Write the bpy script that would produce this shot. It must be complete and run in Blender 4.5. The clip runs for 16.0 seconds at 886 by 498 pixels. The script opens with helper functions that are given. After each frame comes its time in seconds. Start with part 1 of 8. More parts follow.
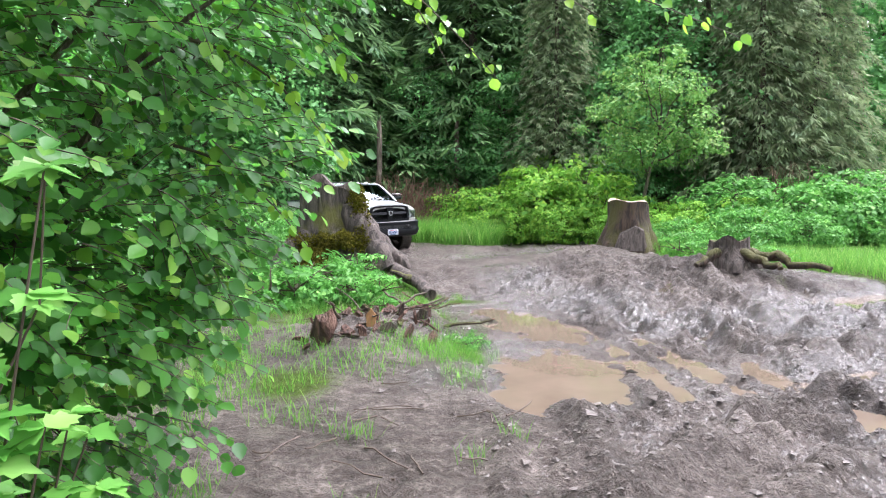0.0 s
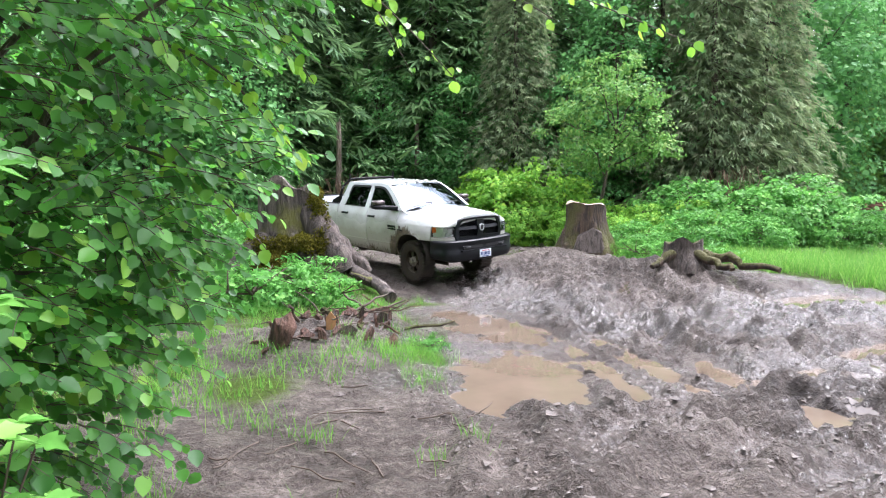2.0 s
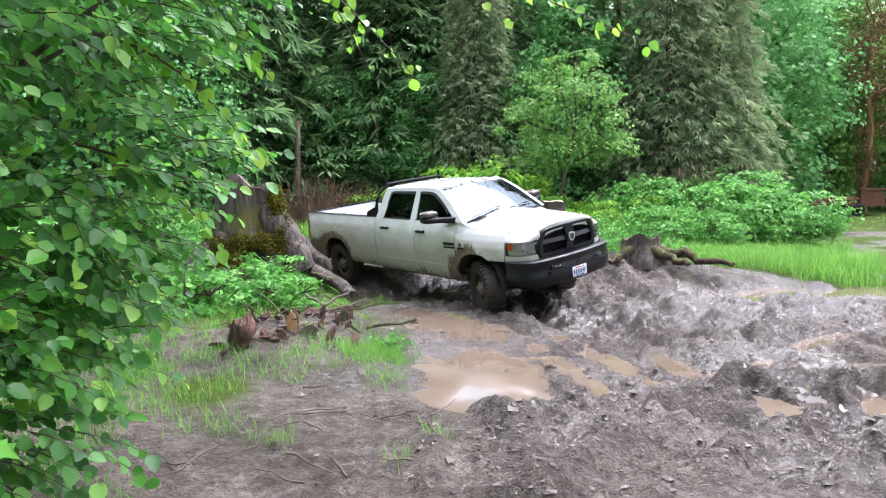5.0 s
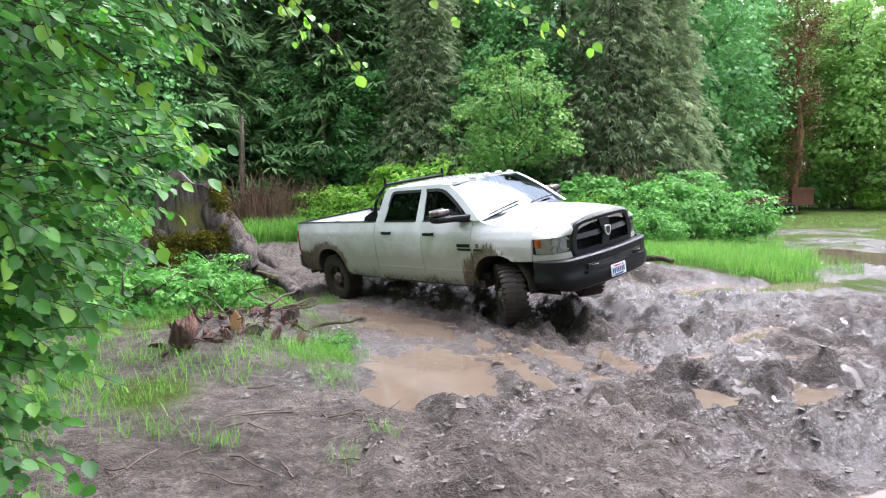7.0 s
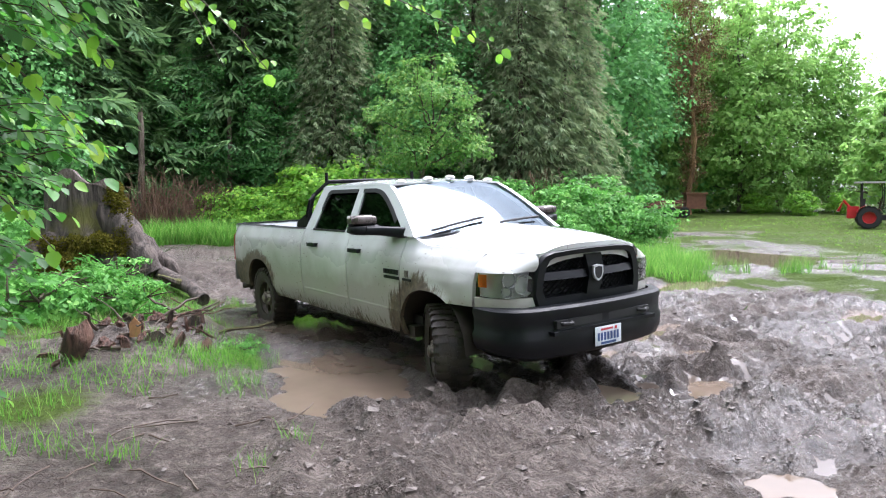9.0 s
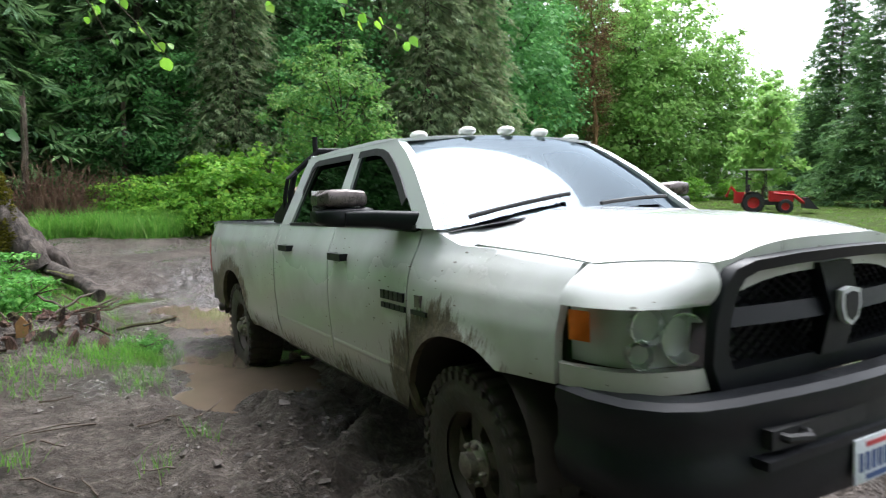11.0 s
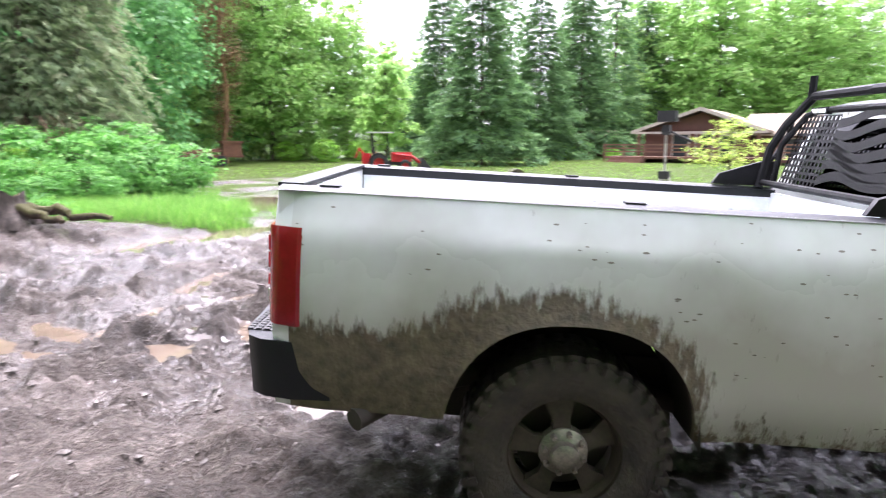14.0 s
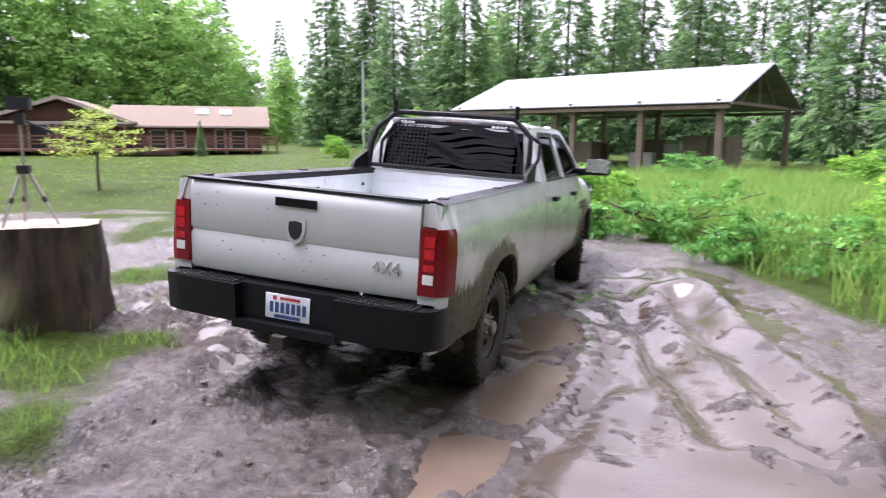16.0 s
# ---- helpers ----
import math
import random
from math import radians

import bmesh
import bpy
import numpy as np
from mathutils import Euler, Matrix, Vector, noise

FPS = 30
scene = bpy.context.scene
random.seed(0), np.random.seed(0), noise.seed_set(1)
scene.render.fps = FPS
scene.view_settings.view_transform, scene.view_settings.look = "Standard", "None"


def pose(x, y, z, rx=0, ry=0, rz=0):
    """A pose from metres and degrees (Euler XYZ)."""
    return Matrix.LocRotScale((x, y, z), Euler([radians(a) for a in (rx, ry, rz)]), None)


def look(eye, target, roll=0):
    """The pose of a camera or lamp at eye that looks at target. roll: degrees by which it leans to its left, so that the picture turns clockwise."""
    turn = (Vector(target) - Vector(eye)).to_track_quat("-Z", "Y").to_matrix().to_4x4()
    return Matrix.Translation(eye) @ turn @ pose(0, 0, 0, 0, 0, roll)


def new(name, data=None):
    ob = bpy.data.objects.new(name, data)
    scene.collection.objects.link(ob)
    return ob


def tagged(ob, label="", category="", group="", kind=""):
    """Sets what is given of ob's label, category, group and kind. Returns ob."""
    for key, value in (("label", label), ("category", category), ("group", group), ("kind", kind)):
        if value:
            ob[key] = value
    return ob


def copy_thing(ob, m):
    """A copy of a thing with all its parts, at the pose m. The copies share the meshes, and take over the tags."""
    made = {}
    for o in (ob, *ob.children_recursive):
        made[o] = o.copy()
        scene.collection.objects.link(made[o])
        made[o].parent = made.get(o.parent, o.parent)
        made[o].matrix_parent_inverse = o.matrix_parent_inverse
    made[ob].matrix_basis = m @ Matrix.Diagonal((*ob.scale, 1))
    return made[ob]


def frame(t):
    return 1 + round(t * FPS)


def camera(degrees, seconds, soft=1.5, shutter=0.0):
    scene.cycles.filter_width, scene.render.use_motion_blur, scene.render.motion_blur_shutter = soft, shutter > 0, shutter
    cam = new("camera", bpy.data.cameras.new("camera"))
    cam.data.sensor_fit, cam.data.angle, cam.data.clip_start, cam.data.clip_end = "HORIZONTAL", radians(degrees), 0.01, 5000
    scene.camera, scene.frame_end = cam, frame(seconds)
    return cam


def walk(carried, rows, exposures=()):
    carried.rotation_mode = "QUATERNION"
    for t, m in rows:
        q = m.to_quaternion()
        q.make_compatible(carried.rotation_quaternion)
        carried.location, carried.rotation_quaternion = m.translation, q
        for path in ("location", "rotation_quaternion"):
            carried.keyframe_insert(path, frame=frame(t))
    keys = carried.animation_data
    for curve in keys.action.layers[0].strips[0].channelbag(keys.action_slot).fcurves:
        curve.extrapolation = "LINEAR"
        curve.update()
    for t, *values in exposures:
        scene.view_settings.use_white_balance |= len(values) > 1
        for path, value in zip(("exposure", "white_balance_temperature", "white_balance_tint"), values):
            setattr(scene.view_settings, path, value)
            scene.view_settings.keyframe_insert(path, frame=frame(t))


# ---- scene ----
# camera: held in the hand at one spot, turning after the truck
cam = camera(66.5, 16.0, soft=1.1, shutter=0.3)
EXPOSURES = [(0.0, 2.38, 6000, 19), (7.5, 2.2, 5950, 20), (10.5, 1.85, 6050, 14), (11.6, 1.6, 6150, 10), (12.2, 1.8, 6150, 12), (12.5, 2.3, 6120, 16), (13.0, 2.65, 6100, 22), (14.0, 2.8, 6050, 27), (14.7, 2.4, 6050, 28), (15.5, 2.3, 6050, 31), (16.0, 2.03, 6050, 32)]
walk(cam, [
    (0.0, pose(0, 0, 1.65, 85.50, 0.30, -0.02)),
    (0.5, pose(0, 0, 1.65, 85.59, 0.26, -0.04)),
    (1.0, pose(0, 0, 1.65, 85.63, 0.23, -1.23)),
    (1.5, pose(0, 0, 1.65, 85.66, 0.19, -2.27)),
    (2.0, pose(0, 0, 1.65, 85.68, 0.19, -3.38)),
    (2.5, pose(0, 0, 1.65, 85.66, 0.24, -4.17)),
    (3.0, pose(0, 0, 1.65, 85.66, 0.27, -4.74)),
    (3.5, pose(0, 0, 1.65, 85.63, 0.23, -5.24)),
    (4.0, pose(0, 0, 1.65, 85.56, 0.35, -5.86)),
    (6.5, pose(0, 0, 1.65, 85.33, 0.32, -9.34)),
    (7.0, pose(0, 0, 1.65, 85.27, 0.25, -11.13)),
    (7.5, pose(0, 0, 1.65, 85.21, 0.22, -12.52)),
    (8.0, pose(0, 0, 1.65, 85.14, 0.05, -14.27)),
    (8.2, pose(0, 0, 1.65, 85.21, -0.04, -15.66)),
    (10.5, pose(0, 0, 1.65, 85.27, 0.12, -22.00)),
    (11.0, pose(0, 0, 1.65, 84.48, 0.13, -26.19)),
    (11.5, pose(0, 0, 1.65, 82.44, -0.03, -31.22)),
    (12.0, pose(0, 0, 1.65, 81.33, 0.12, -36.64)),
    (12.5, pose(0, 0, 1.65, 80.73, 0.08, -41.32)),
    (13.0, pose(0, 0, 1.65, 80.78, 0.86, -44.01)),
    (13.5, pose(0, 0, 1.65, 80.77, 0.46, -47.36)),
    (14.0, pose(0, 0, 1.65, 81.24, -0.04, -56.20)),
    (14.5, pose(0, 0, 1.65, 81.00, -0.54, -69.38)),
    (15.0, pose(0, 0, 1.65, 80.80, -0.70, -79.84)),
    (15.5, pose(0, 0, 1.65, 80.49, -0.29, -94.67)),
    (16.0, pose(0, 0, 1.65, 80.67, -0.28, -105.89)),
], EXPOSURES)

# ---- light: a bright overcast sky after rain, soft sun high behind the camera ----
world = bpy.data.worlds.new("overcast_sky")
scene.world = world
world.use_nodes = True
wn = world.node_tree.nodes
wl = world.node_tree.links
wn.clear()
sky = wn.new("ShaderNodeTexSky")
sky.sky_type = "NISHITA"
sky.sun_disc = False
sky.sun_elevation = radians(66)
sky.sun_rotation = radians(52)
sky.air_density, sky.dust_density, sky.ozone_density = 1.0, 4.0, 1.0
hs = wn.new("ShaderNodeHueSaturation")
hs.inputs["Saturation"].default_value = 0.12
bg = wn.new("ShaderNodeBackground")
bg.inputs["Strength"].default_value = 0.15
wo = wn.new("ShaderNodeOutputWorld")
wl.new(sky.outputs[0], hs.inputs["Color"])
wl.new(hs.outputs[0], bg.inputs["Color"])
wl.new(bg.outputs[0], wo.inputs["Surface"])
sun_data = bpy.data.lights.new("sun", "SUN")
sun_data.energy, sun_data.angle, sun_data.color = 1.0, radians(40), (1.0, 0.98, 0.95)
sun = new("sun", sun_data)
sun.matrix_world = look((9, 7, 26), (0, 0, 0))


# ---- materials ----
class Nodes:
    """A small wrapper to write node materials in few lines."""

    def __init__(self, name):
        self.mat = bpy.data.materials.new(name)
        self.mat.use_nodes = True
        self.t = self.mat.node_tree
        self.t.nodes.clear()
        self.out = self.t.nodes.new("ShaderNodeOutputMaterial")

    def add(self, kind, ins=None, **props):
        n = self.t.nodes.new(kind)
        for k, v in props.items():
            setattr(n, k, v)
        for k, v in (ins or {}).items():
            self.put(n.inputs[k], v)
        return n

    def put(self, socket, v):
        if isinstance(v, bpy.types.NodeSocket):
            self.t.links.new(v, socket)
        else:
            if isinstance(v, tuple) and len(v) == 3 and socket.type == "RGBA":
                v = (*v, 1)
            socket.default_value = v

    def coord(self, which="Object"):
        return self.add("ShaderNodeTexCoord").outputs[which]

    def noise(self, scale, detail=4, rough=0.55, vec=None, dist=0.0):
        return self.add("ShaderNodeTexNoise", {"Vector": vec or self.coord(), "Scale": scale, "Detail": detail, "Roughness": rough, "Distortion": dist}).outputs["Fac"]

    def ramp(self, fac, stops):
        n = self.add("ShaderNodeValToRGB", {"Fac": fac})
        e = n.color_ramp.elements
        while len(e) < len(stops):
            e.new(0.5)
        for i, (p, c) in enumerate(stops):
            e[i].position = p
            e[i].color = (*c, 1) if isinstance(c, tuple) else (c, c, c, 1)
        return n.outputs[0]

    def mix(self, fac, a, b):
        n = self.add("ShaderNodeMix", data_type="RGBA")
        self.put(n.inputs[0], fac)
        self.put(n.inputs[6], a)
        self.put(n.inputs[7], b)
        return n.outputs[2]

    def math(self, op, a, b=0.0, c=0.0):
        n = self.add("ShaderNodeMath", operation=op)
        for s, v in zip(n.inputs, (a, b, c)):
            self.put(s, v)
        return n.outputs[0]

    def bump(self, height, strength=0.5, distance=0.02):
        return self.add("ShaderNodeBump", {"Height": height, "Strength": strength, "Distance": distance}).outputs[0]

    def surface(self, **ins):
        p = self.add("ShaderNodeBsdfPrincipled", {k.replace("_", " "): v for k, v in ins.items()})
        self.t.links.new(p.outputs[0], self.out.inputs[0])
        return self.mat


def plain(name, base, rough=0.5, metal=0.0, vary=0.25, scale=8.0, bump=0.15, spec=0.5):
    """A paint, metal or plastic with faint mottling at two scales."""
    n = Nodes(name)
    f = n.math("ADD", n.math("MULTIPLY", n.noise(scale), 0.6), n.math("MULTIPLY", n.noise(scale * 9), 0.4))
    lo = tuple(c * (1 - vary) for c in base)
    hi = tuple(min(1, c * (1 + vary)) for c in base)
    col = n.ramp(f, [(0.3, lo), (0.7, hi)])
    r = n.ramp(f, [(0.3, max(0, rough - 0.12)), (0.7, min(1, rough + 0.12))])
    return n.surface(Base_Color=col, Roughness=r, Metallic=metal, Specular_IOR_Level=spec, Normal=n.bump(n.noise(scale * 12), bump, 0.003))


def leafy(name, dark, light, yellow=None, through_light=0.35, rough=0.55, spec=0.22):
    """Leaf tissue: each leaf its own tone, a share of the light passing through."""
    n = Nodes(name)
    rnd = n.add("ShaderNodeNewGeometry").outputs["Random Per Island"]
    stops = [(0.0, dark), (0.75, light)]
    if yellow:
        stops.append((1.0, yellow))
    col = n.ramp(rnd, stops)
    col = n.mix(n.ramp(n.noise(1.2, 2), [(0.35, 0.0), (0.7, 0.45)]), col, tuple(c * 0.55 for c in dark))
    p = n.add("ShaderNodeBsdfPrincipled", {"Base Color": col, "Roughness": rough, "Specular IOR Level": spec})
    tr = n.add("ShaderNodeBsdfTranslucent", {"Color": n.mix(0.35, col, light)})
    m = n.add("ShaderNodeMixShader", {0: through_light})
    n.t.links.new(p.outputs[0], m.inputs[1])
    n.t.links.new(tr.outputs[0], m.inputs[2])
    n.t.links.new(m.outputs[0], n.out.inputs[0])
    return n.mat


def mud_ground():
    """Wet churned mud, soil and turf; the share of turf comes from the attribute grass, the film of water from wet."""
    n = Nodes("mud_and_turf")
    v = n.coord()
    g = n.add("ShaderNodeAttribute", attribute_name="grass").outputs["Fac"]
    w = n.add("ShaderNodeAttribute", attribute_name="wet").outputs["Fac"]
    big, mid, fine = n.noise(0.7, 5, vec=v), n.noise(6, 6, 0.65, vec=v), n.noise(45, 4, 0.7, vec=v)
    lump = n.noise(17, 5, 0.7, vec=v, dist=0.8)
    film0 = n.ramp(n.math("ADD", w, n.math("MULTIPLY", n.math("SUBTRACT", lump, 0.5), 1.3)), [(0.40, 0.0), (0.56, 1.0)])
    # darker where mid and lump, the bump's noises, are low: paints in relief shade
    mud = n.ramp(n.math("ADD", n.math("MULTIPLY", big, 0.35), n.math("ADD", n.math("MULTIPLY", mid, 0.3), n.math("MULTIPLY", lump, 0.35))),
                 [(0.38, (0.026, 0.020, 0.016)), (0.5, (0.102, 0.082, 0.068)), (0.60, (0.235, 0.197, 0.172))])
    mud = n.mix(n.ramp(fine, [(0.45, 0.0), (0.75, 0.6)]), mud, (0.022, 0.016, 0.013))
    mud = n.mix(n.math("MULTIPLY", film0, 0.55), mud, (0.020, 0.014, 0.011))
    turf = n.ramp(lump, [(0.3, (0.040, 0.062, 0.016)), (0.7, (0.095, 0.145, 0.030))])
    gm = n.ramp(n.math("ADD", g, n.math("MULTIPLY", n.math("SUBTRACT", lump, 0.5), 0.6)), [(0.5, 0.0), (0.75, 0.95)])
    col = n.mix(gm, mud, turf)
    film = n.math("MULTIPLY", film0, n.math("SUBTRACT", 1.0, gm))
    rough = n.math("SUBTRACT", 0.55, n.math("MULTIPLY", film, 0.41))
    h = n.math("ADD", n.math("MULTIPLY", mid, 0.35), n.math("ADD", n.math("MULTIPLY", lump, 0.5), n.math("MULTIPLY", fine, 0.28)))
    bs = n.math("SUBTRACT", 1.0, n.math("MULTIPLY", film, 0.45))
    return n.surface(Base_Color=col, Roughness=rough, Specular_IOR_Level=n.math("ADD", n.math("MULTIPLY", n.math("SUBTRACT", 1.0, gm), 0.25), n.math("MULTIPLY", film, 0.55)), Normal=n.bump(h, bs, 0.16))


def muddy_water():
    n = Nodes("muddy_water")
    col = n.ramp(n.noise(1.6, 3), [(0.3, (0.105, 0.078, 0.056)), (0.7, (0.150, 0.116, 0.086))])
    return n.surface(Base_Color=col, Roughness=0.04, IOR=1.33, Normal=n.bump(n.noise(9, 3), 0.05, 0.01))


def wet_film():
    """The thin sheet of brown water that stands between the clods."""
    n = Nodes("standing_water_film")
    col = n.ramp(n.noise(1.1, 3), [(0.3, (0.05, 0.037, 0.028)), (0.7, (0.09, 0.07, 0.055))])
    return n.surface(Base_Color=col, Roughness=0.05, IOR=1.55, Normal=n.bump(n.noise(20, 4, 0.6), 0.10, 0.02))


def truck_paint():
    """White enamel with dried road mud: thick low on the flanks and round the arches, specks above."""
    n = Nodes("white_truck_paint")
    v = n.coord()
    s = n.add("ShaderNodeSeparateXYZ", {0: v})
    x, z = s.outputs[0], s.outputs[2]
    streak = n.add("ShaderNodeMapping", {"Vector": v, "Scale": (24.0, 24.0, 7.0)}).outputs[0]
    edge = n.noise(1.0, 6, 0.7, vec=streak)
    soft = n.noise(2.2, 4, vec=v)

    def arch(cx, rad, reach):
        d = n.add("ShaderNodeVectorMath", operation="DISTANCE")
        c = n.add("ShaderNodeCombineXYZ", {0: x, 1: 0.0, 2: z})
        n.put(d.inputs[0], c.outputs[0])
        d.inputs[1].default_value = (cx, 0, 0.45)
        return n.math("DIVIDE", n.math("SUBTRACT", rad, d.outputs["Value"]), reach)

    low = n.math("DIVIDE", n.math("SUBTRACT", 0.74, z), 0.36)
    rear = arch(-0.12, 0.78, 0.16)
    front = arch(4.14, 0.74, 0.18)
    tail = n.math("MULTIPLY", n.math("LESS_THAN", x, -0.25), n.math("DIVIDE", n.math("SUBTRACT", 1.02, z), 0.14))
    side = n.math("ADD", n.math("LESS_THAN", x, -1.13), 0.0)
    tail = n.math("SUBTRACT", tail, n.math("MULTIPLY", side, 3.0))
    m = n.math("MAXIMUM", n.math("MAXIMUM", low, rear), n.math("MAXIMUM", front, tail))
    m = n.math("ADD", m, n.math("MULTIPLY", n.math("ADD", n.math("SUBTRACT", edge, 0.5), n.math("MULTIPLY", n.math("SUBTRACT", soft, 0.5), 0.5)), 2.3))
    cover = n.ramp(m, [(0.35, 0.0), (0.75, 0.93)])
    # thin brown dirt film, thinning upwards; also paints in the dim surroundings mirrored low
    film = n.math("MULTIPLY", n.ramp(n.math("SUBTRACT", n.math("ADD", n.math("MULTIPLY", soft, 0.7), 1.17), z), [(0.0, 0.0), (0.6, 0.9)]), n.math("SUBTRACT", 0.85, n.math("MULTIPLY", side, 0.65)))
    sp = n.add("ShaderNodeTexVoronoi", {"Vector": n.add("ShaderNodeMapping", {"Vector": v, "Rotation": (0, 0.35, 0), "Scale": (11.0, 11.0, 34.0)}).outputs[0], "Scale": 1.0})
    speck = n.math("MULTIPLY", n.math("LESS_THAN", sp.outputs["Distance"], n.math("MULTIPLY", n.noise(5.0, 3, vec=v), 0.24)), n.math("GREATER_THAN", n.noise(2.3, 3, vec=v), 0.50))
    speck = n.math("MULTIPLY", speck, n.math("LESS_THAN", z, 1.42))
    cover = n.math("MAXIMUM", cover, n.math("MULTIPLY", speck, 0.8))
    brown = n.ramp(n.noise(18, 5, vec=v), [(0.3, (0.036, 0.025, 0.013)), (0.7, (0.125, 0.090, 0.050))])
    white = n.ramp(n.noise(1.5, 3, vec=v), [(0.3, (0.63, 0.65, 0.655)), (0.7, (0.71, 0.73, 0.735))])
    col = n.mix(film, white, (0.225, 0.205, 0.145))
    col = n.mix(cover, col, brown)
    rough = n.math("ADD", 0.16, n.math("ADD", n.math("MULTIPLY", film, 0.3), n.math("MULTIPLY", cover, 0.45)))
    return n.surface(Base_Color=col, Roughness=rough, Coat_Weight=n.math("SUBTRACT", 0.6, n.math("MULTIPLY", cover, 0.6)), Coat_Roughness=0.08,
                     Normal=n.bump(n.math("MULTIPLY", cover, n.noise(40, 4, vec=v)), 0.6, 0.012))


def tinted_glass(name, tint, rough=0.02, ior=1.5, shine=(1, 1, 1)):
    """A thin tinted pane: what lies behind shows through the tint, the surroundings mirror in it."""
    n = Nodes(name)
    tr = n.add("ShaderNodeBsdfTransparent", {"Color": tint})
    gl = n.add("ShaderNodeBsdfGlossy", {"Color": shine, "Roughness": rough})
    fr = n.add("ShaderNodeFresnel", {"IOR": ior})
    m = n.add("ShaderNodeMixShader", {0: fr.outputs[0]})
    n.t.links.new(tr.outputs[0], m.inputs[1])
    n.t.links.new(gl.outputs[0], m.inputs[2])
    n.t.links.new(m.outputs[0], n.out.inputs[0])
    return n.mat


def bark(name, dark, light, scale=5.0, moss=None):
    n = Nodes(name)
    v = n.coord()
    st = n.add("ShaderNodeMapping", {"Vector": v, "Scale": (scale * 2.2, scale * 2.2, scale * 0.35)}).outputs[0]
    ridges = n.noise(1.0, 7, 0.7, vec=st, dist=0.6)
    col = n.ramp(ridges, [(0.40, dark), (0.62, light)])
    if moss:
        up = n.add("ShaderNodeSeparateXYZ", {0: n.add("ShaderNodeNewGeometry").outputs["Normal"]}).outputs[2]
        mm = n.ramp(n.math("ADD", n.math("MULTIPLY", up, 0.35), n.noise(1.7, 4, vec=v)), [(0.5, 0.0), (0.66, 1.0)])
        col = n.mix(mm, col, moss)
    return n.surface(Base_Color=col, Roughness=0.85, Normal=n.bump(ridges, 1.0, 0.14))


def tyre_rubber():
    n = Nodes("muddy_tyre_rubber")
    f = n.noise(7, 6, 0.65)
    col = n.ramp(f, [(0.35, (0.010, 0.0085, 0.007)), (0.6, (0.045, 0.034, 0.024))])
    return n.surface(Base_Color=col, Roughness=n.ramp(f, [(0.3, 0.4), (0.7, 0.8)]), Normal=n.bump(n.noise(45, 4), 0.6, 0.01))


def lawn_soil():
    n = Nodes("soil")
    return n.surface(Base_Color=n.ramp(n.noise(5, 5), [(0.3, (0.05, 0.035, 0.02)), (0.7, (0.12, 0.09, 0.06))]), Roughness=0.9)


M_GROUND, M_WATER, M_PAINT, M_FILM = mud_ground(), muddy_water(), truck_paint(), wet_film()
M_RUBBER = tyre_rubber()
M_BLACK = plain("black_plastic", (0.006, 0.007, 0.009), 0.40, 0, 0.3, 6, 0.2, 0.28)
M_TRIM = plain("matte_black_trim", (0.012, 0.012, 0.013), 0.6)
M_RACK = plain("black_powder_coat", (0.007, 0.007, 0.008), 0.5, 0, 0.2, 10, 0.2, 0.15)
M_UNDER = plain("muddy_underbody", (0.03, 0.023, 0.017), 0.8, 0, 0.5, 5, 0.6)
M_CHROME = plain("chrome", (0.75, 0.76, 0.78), 0.25, 0.9, 0.08, 5, 0.0)
M_DULLCHROME = plain("dull_chrome", (0.62, 0.63, 0.65), 0.4, 0.35, 0.1, 9, 0.0)
M_CAP = plain("smoked_chrome", (0.13, 0.11, 0.105), 0.3, 0.6, 0.5, 18, 0.2)
M_RIM = plain("muddy_steel_rim", (0.055, 0.043, 0.030), 0.55, 0.3, 0.5, 7, 0.5)
M_HUB = plain("muddy_hub", (0.26, 0.23, 0.19), 0.4, 0.7, 0.6, 14, 0.4)
M_TINT = tinted_glass("tinted_glass", (0.02, 0.022, 0.024), 0.02, 1.30, (0.7, 0.72, 0.72))
M_SCREEN = tinted_glass("windscreen_glass", (0.45, 0.5, 0.48), 0.03, 1.8, (0.50, 0.60, 0.68))
M_LENS = tinted_glass("clear_lens", (0.85, 0.87, 0.85))
M_RED = plain("red_lens", (0.20, 0.004, 0.009), 0.08, 0, 0.25, 20, 0.1)
M_REDL = plain("red_reflector", (0.55, 0.016, 0.022), 0.2, 0, 0.3, 30, 0.4)
M_AMBER = plain("amber_lens", (0.75, 0.17, 0.02), 0.15, 0, 0.2, 20, 0.2)
M_WLENS = plain("white_lens", (0.72, 0.72, 0.70), 0.15, 0, 0.15, 20, 0.2)
M_BED = plain("pale_grey_bed_paint", (0.62, 0.65, 0.66), 0.35, 0, 0.15, 4, 0.2)
M_SEAT = plain("dark_cloth", (0.05, 0.05, 0.052), 0.9)
M_PLATE = plain("plate_white", (0.68, 0.72, 0.76), 0.35)
M_PLATEBAR = plain("plate_blue", (0.04, 0.08, 0.22), 0.4)
M_PLATERED = plain("plate_red", (0.5, 0.05, 0.06), 0.4)
M_STUMP = bark("weathered_stump_wood", (0.030, 0.023, 0.018), (0.155, 0.125, 0.105), 4.0, (0.10, 0.098, 0.018))
M_STUMPRAW = bark("raw_root_wood", (0.035, 0.027, 0.022), (0.145, 0.115, 0.098), 4.0)
M_STUMPTOP = plain("sawn_wood", (0.27, 0.21, 0.15), 0.85, 0, 0.5, 9, 0.8)
M_STUMPDARK = bark("dark_stump_bark", (0.028, 0.020, 0.015), (0.105, 0.066, 0.044), 4.0, (0.075, 0.07, 0.015))
M_ROT = bark("rotten_red_wood", (0.055, 0.028, 0.020), (0.20, 0.105, 0.072), 6.0)
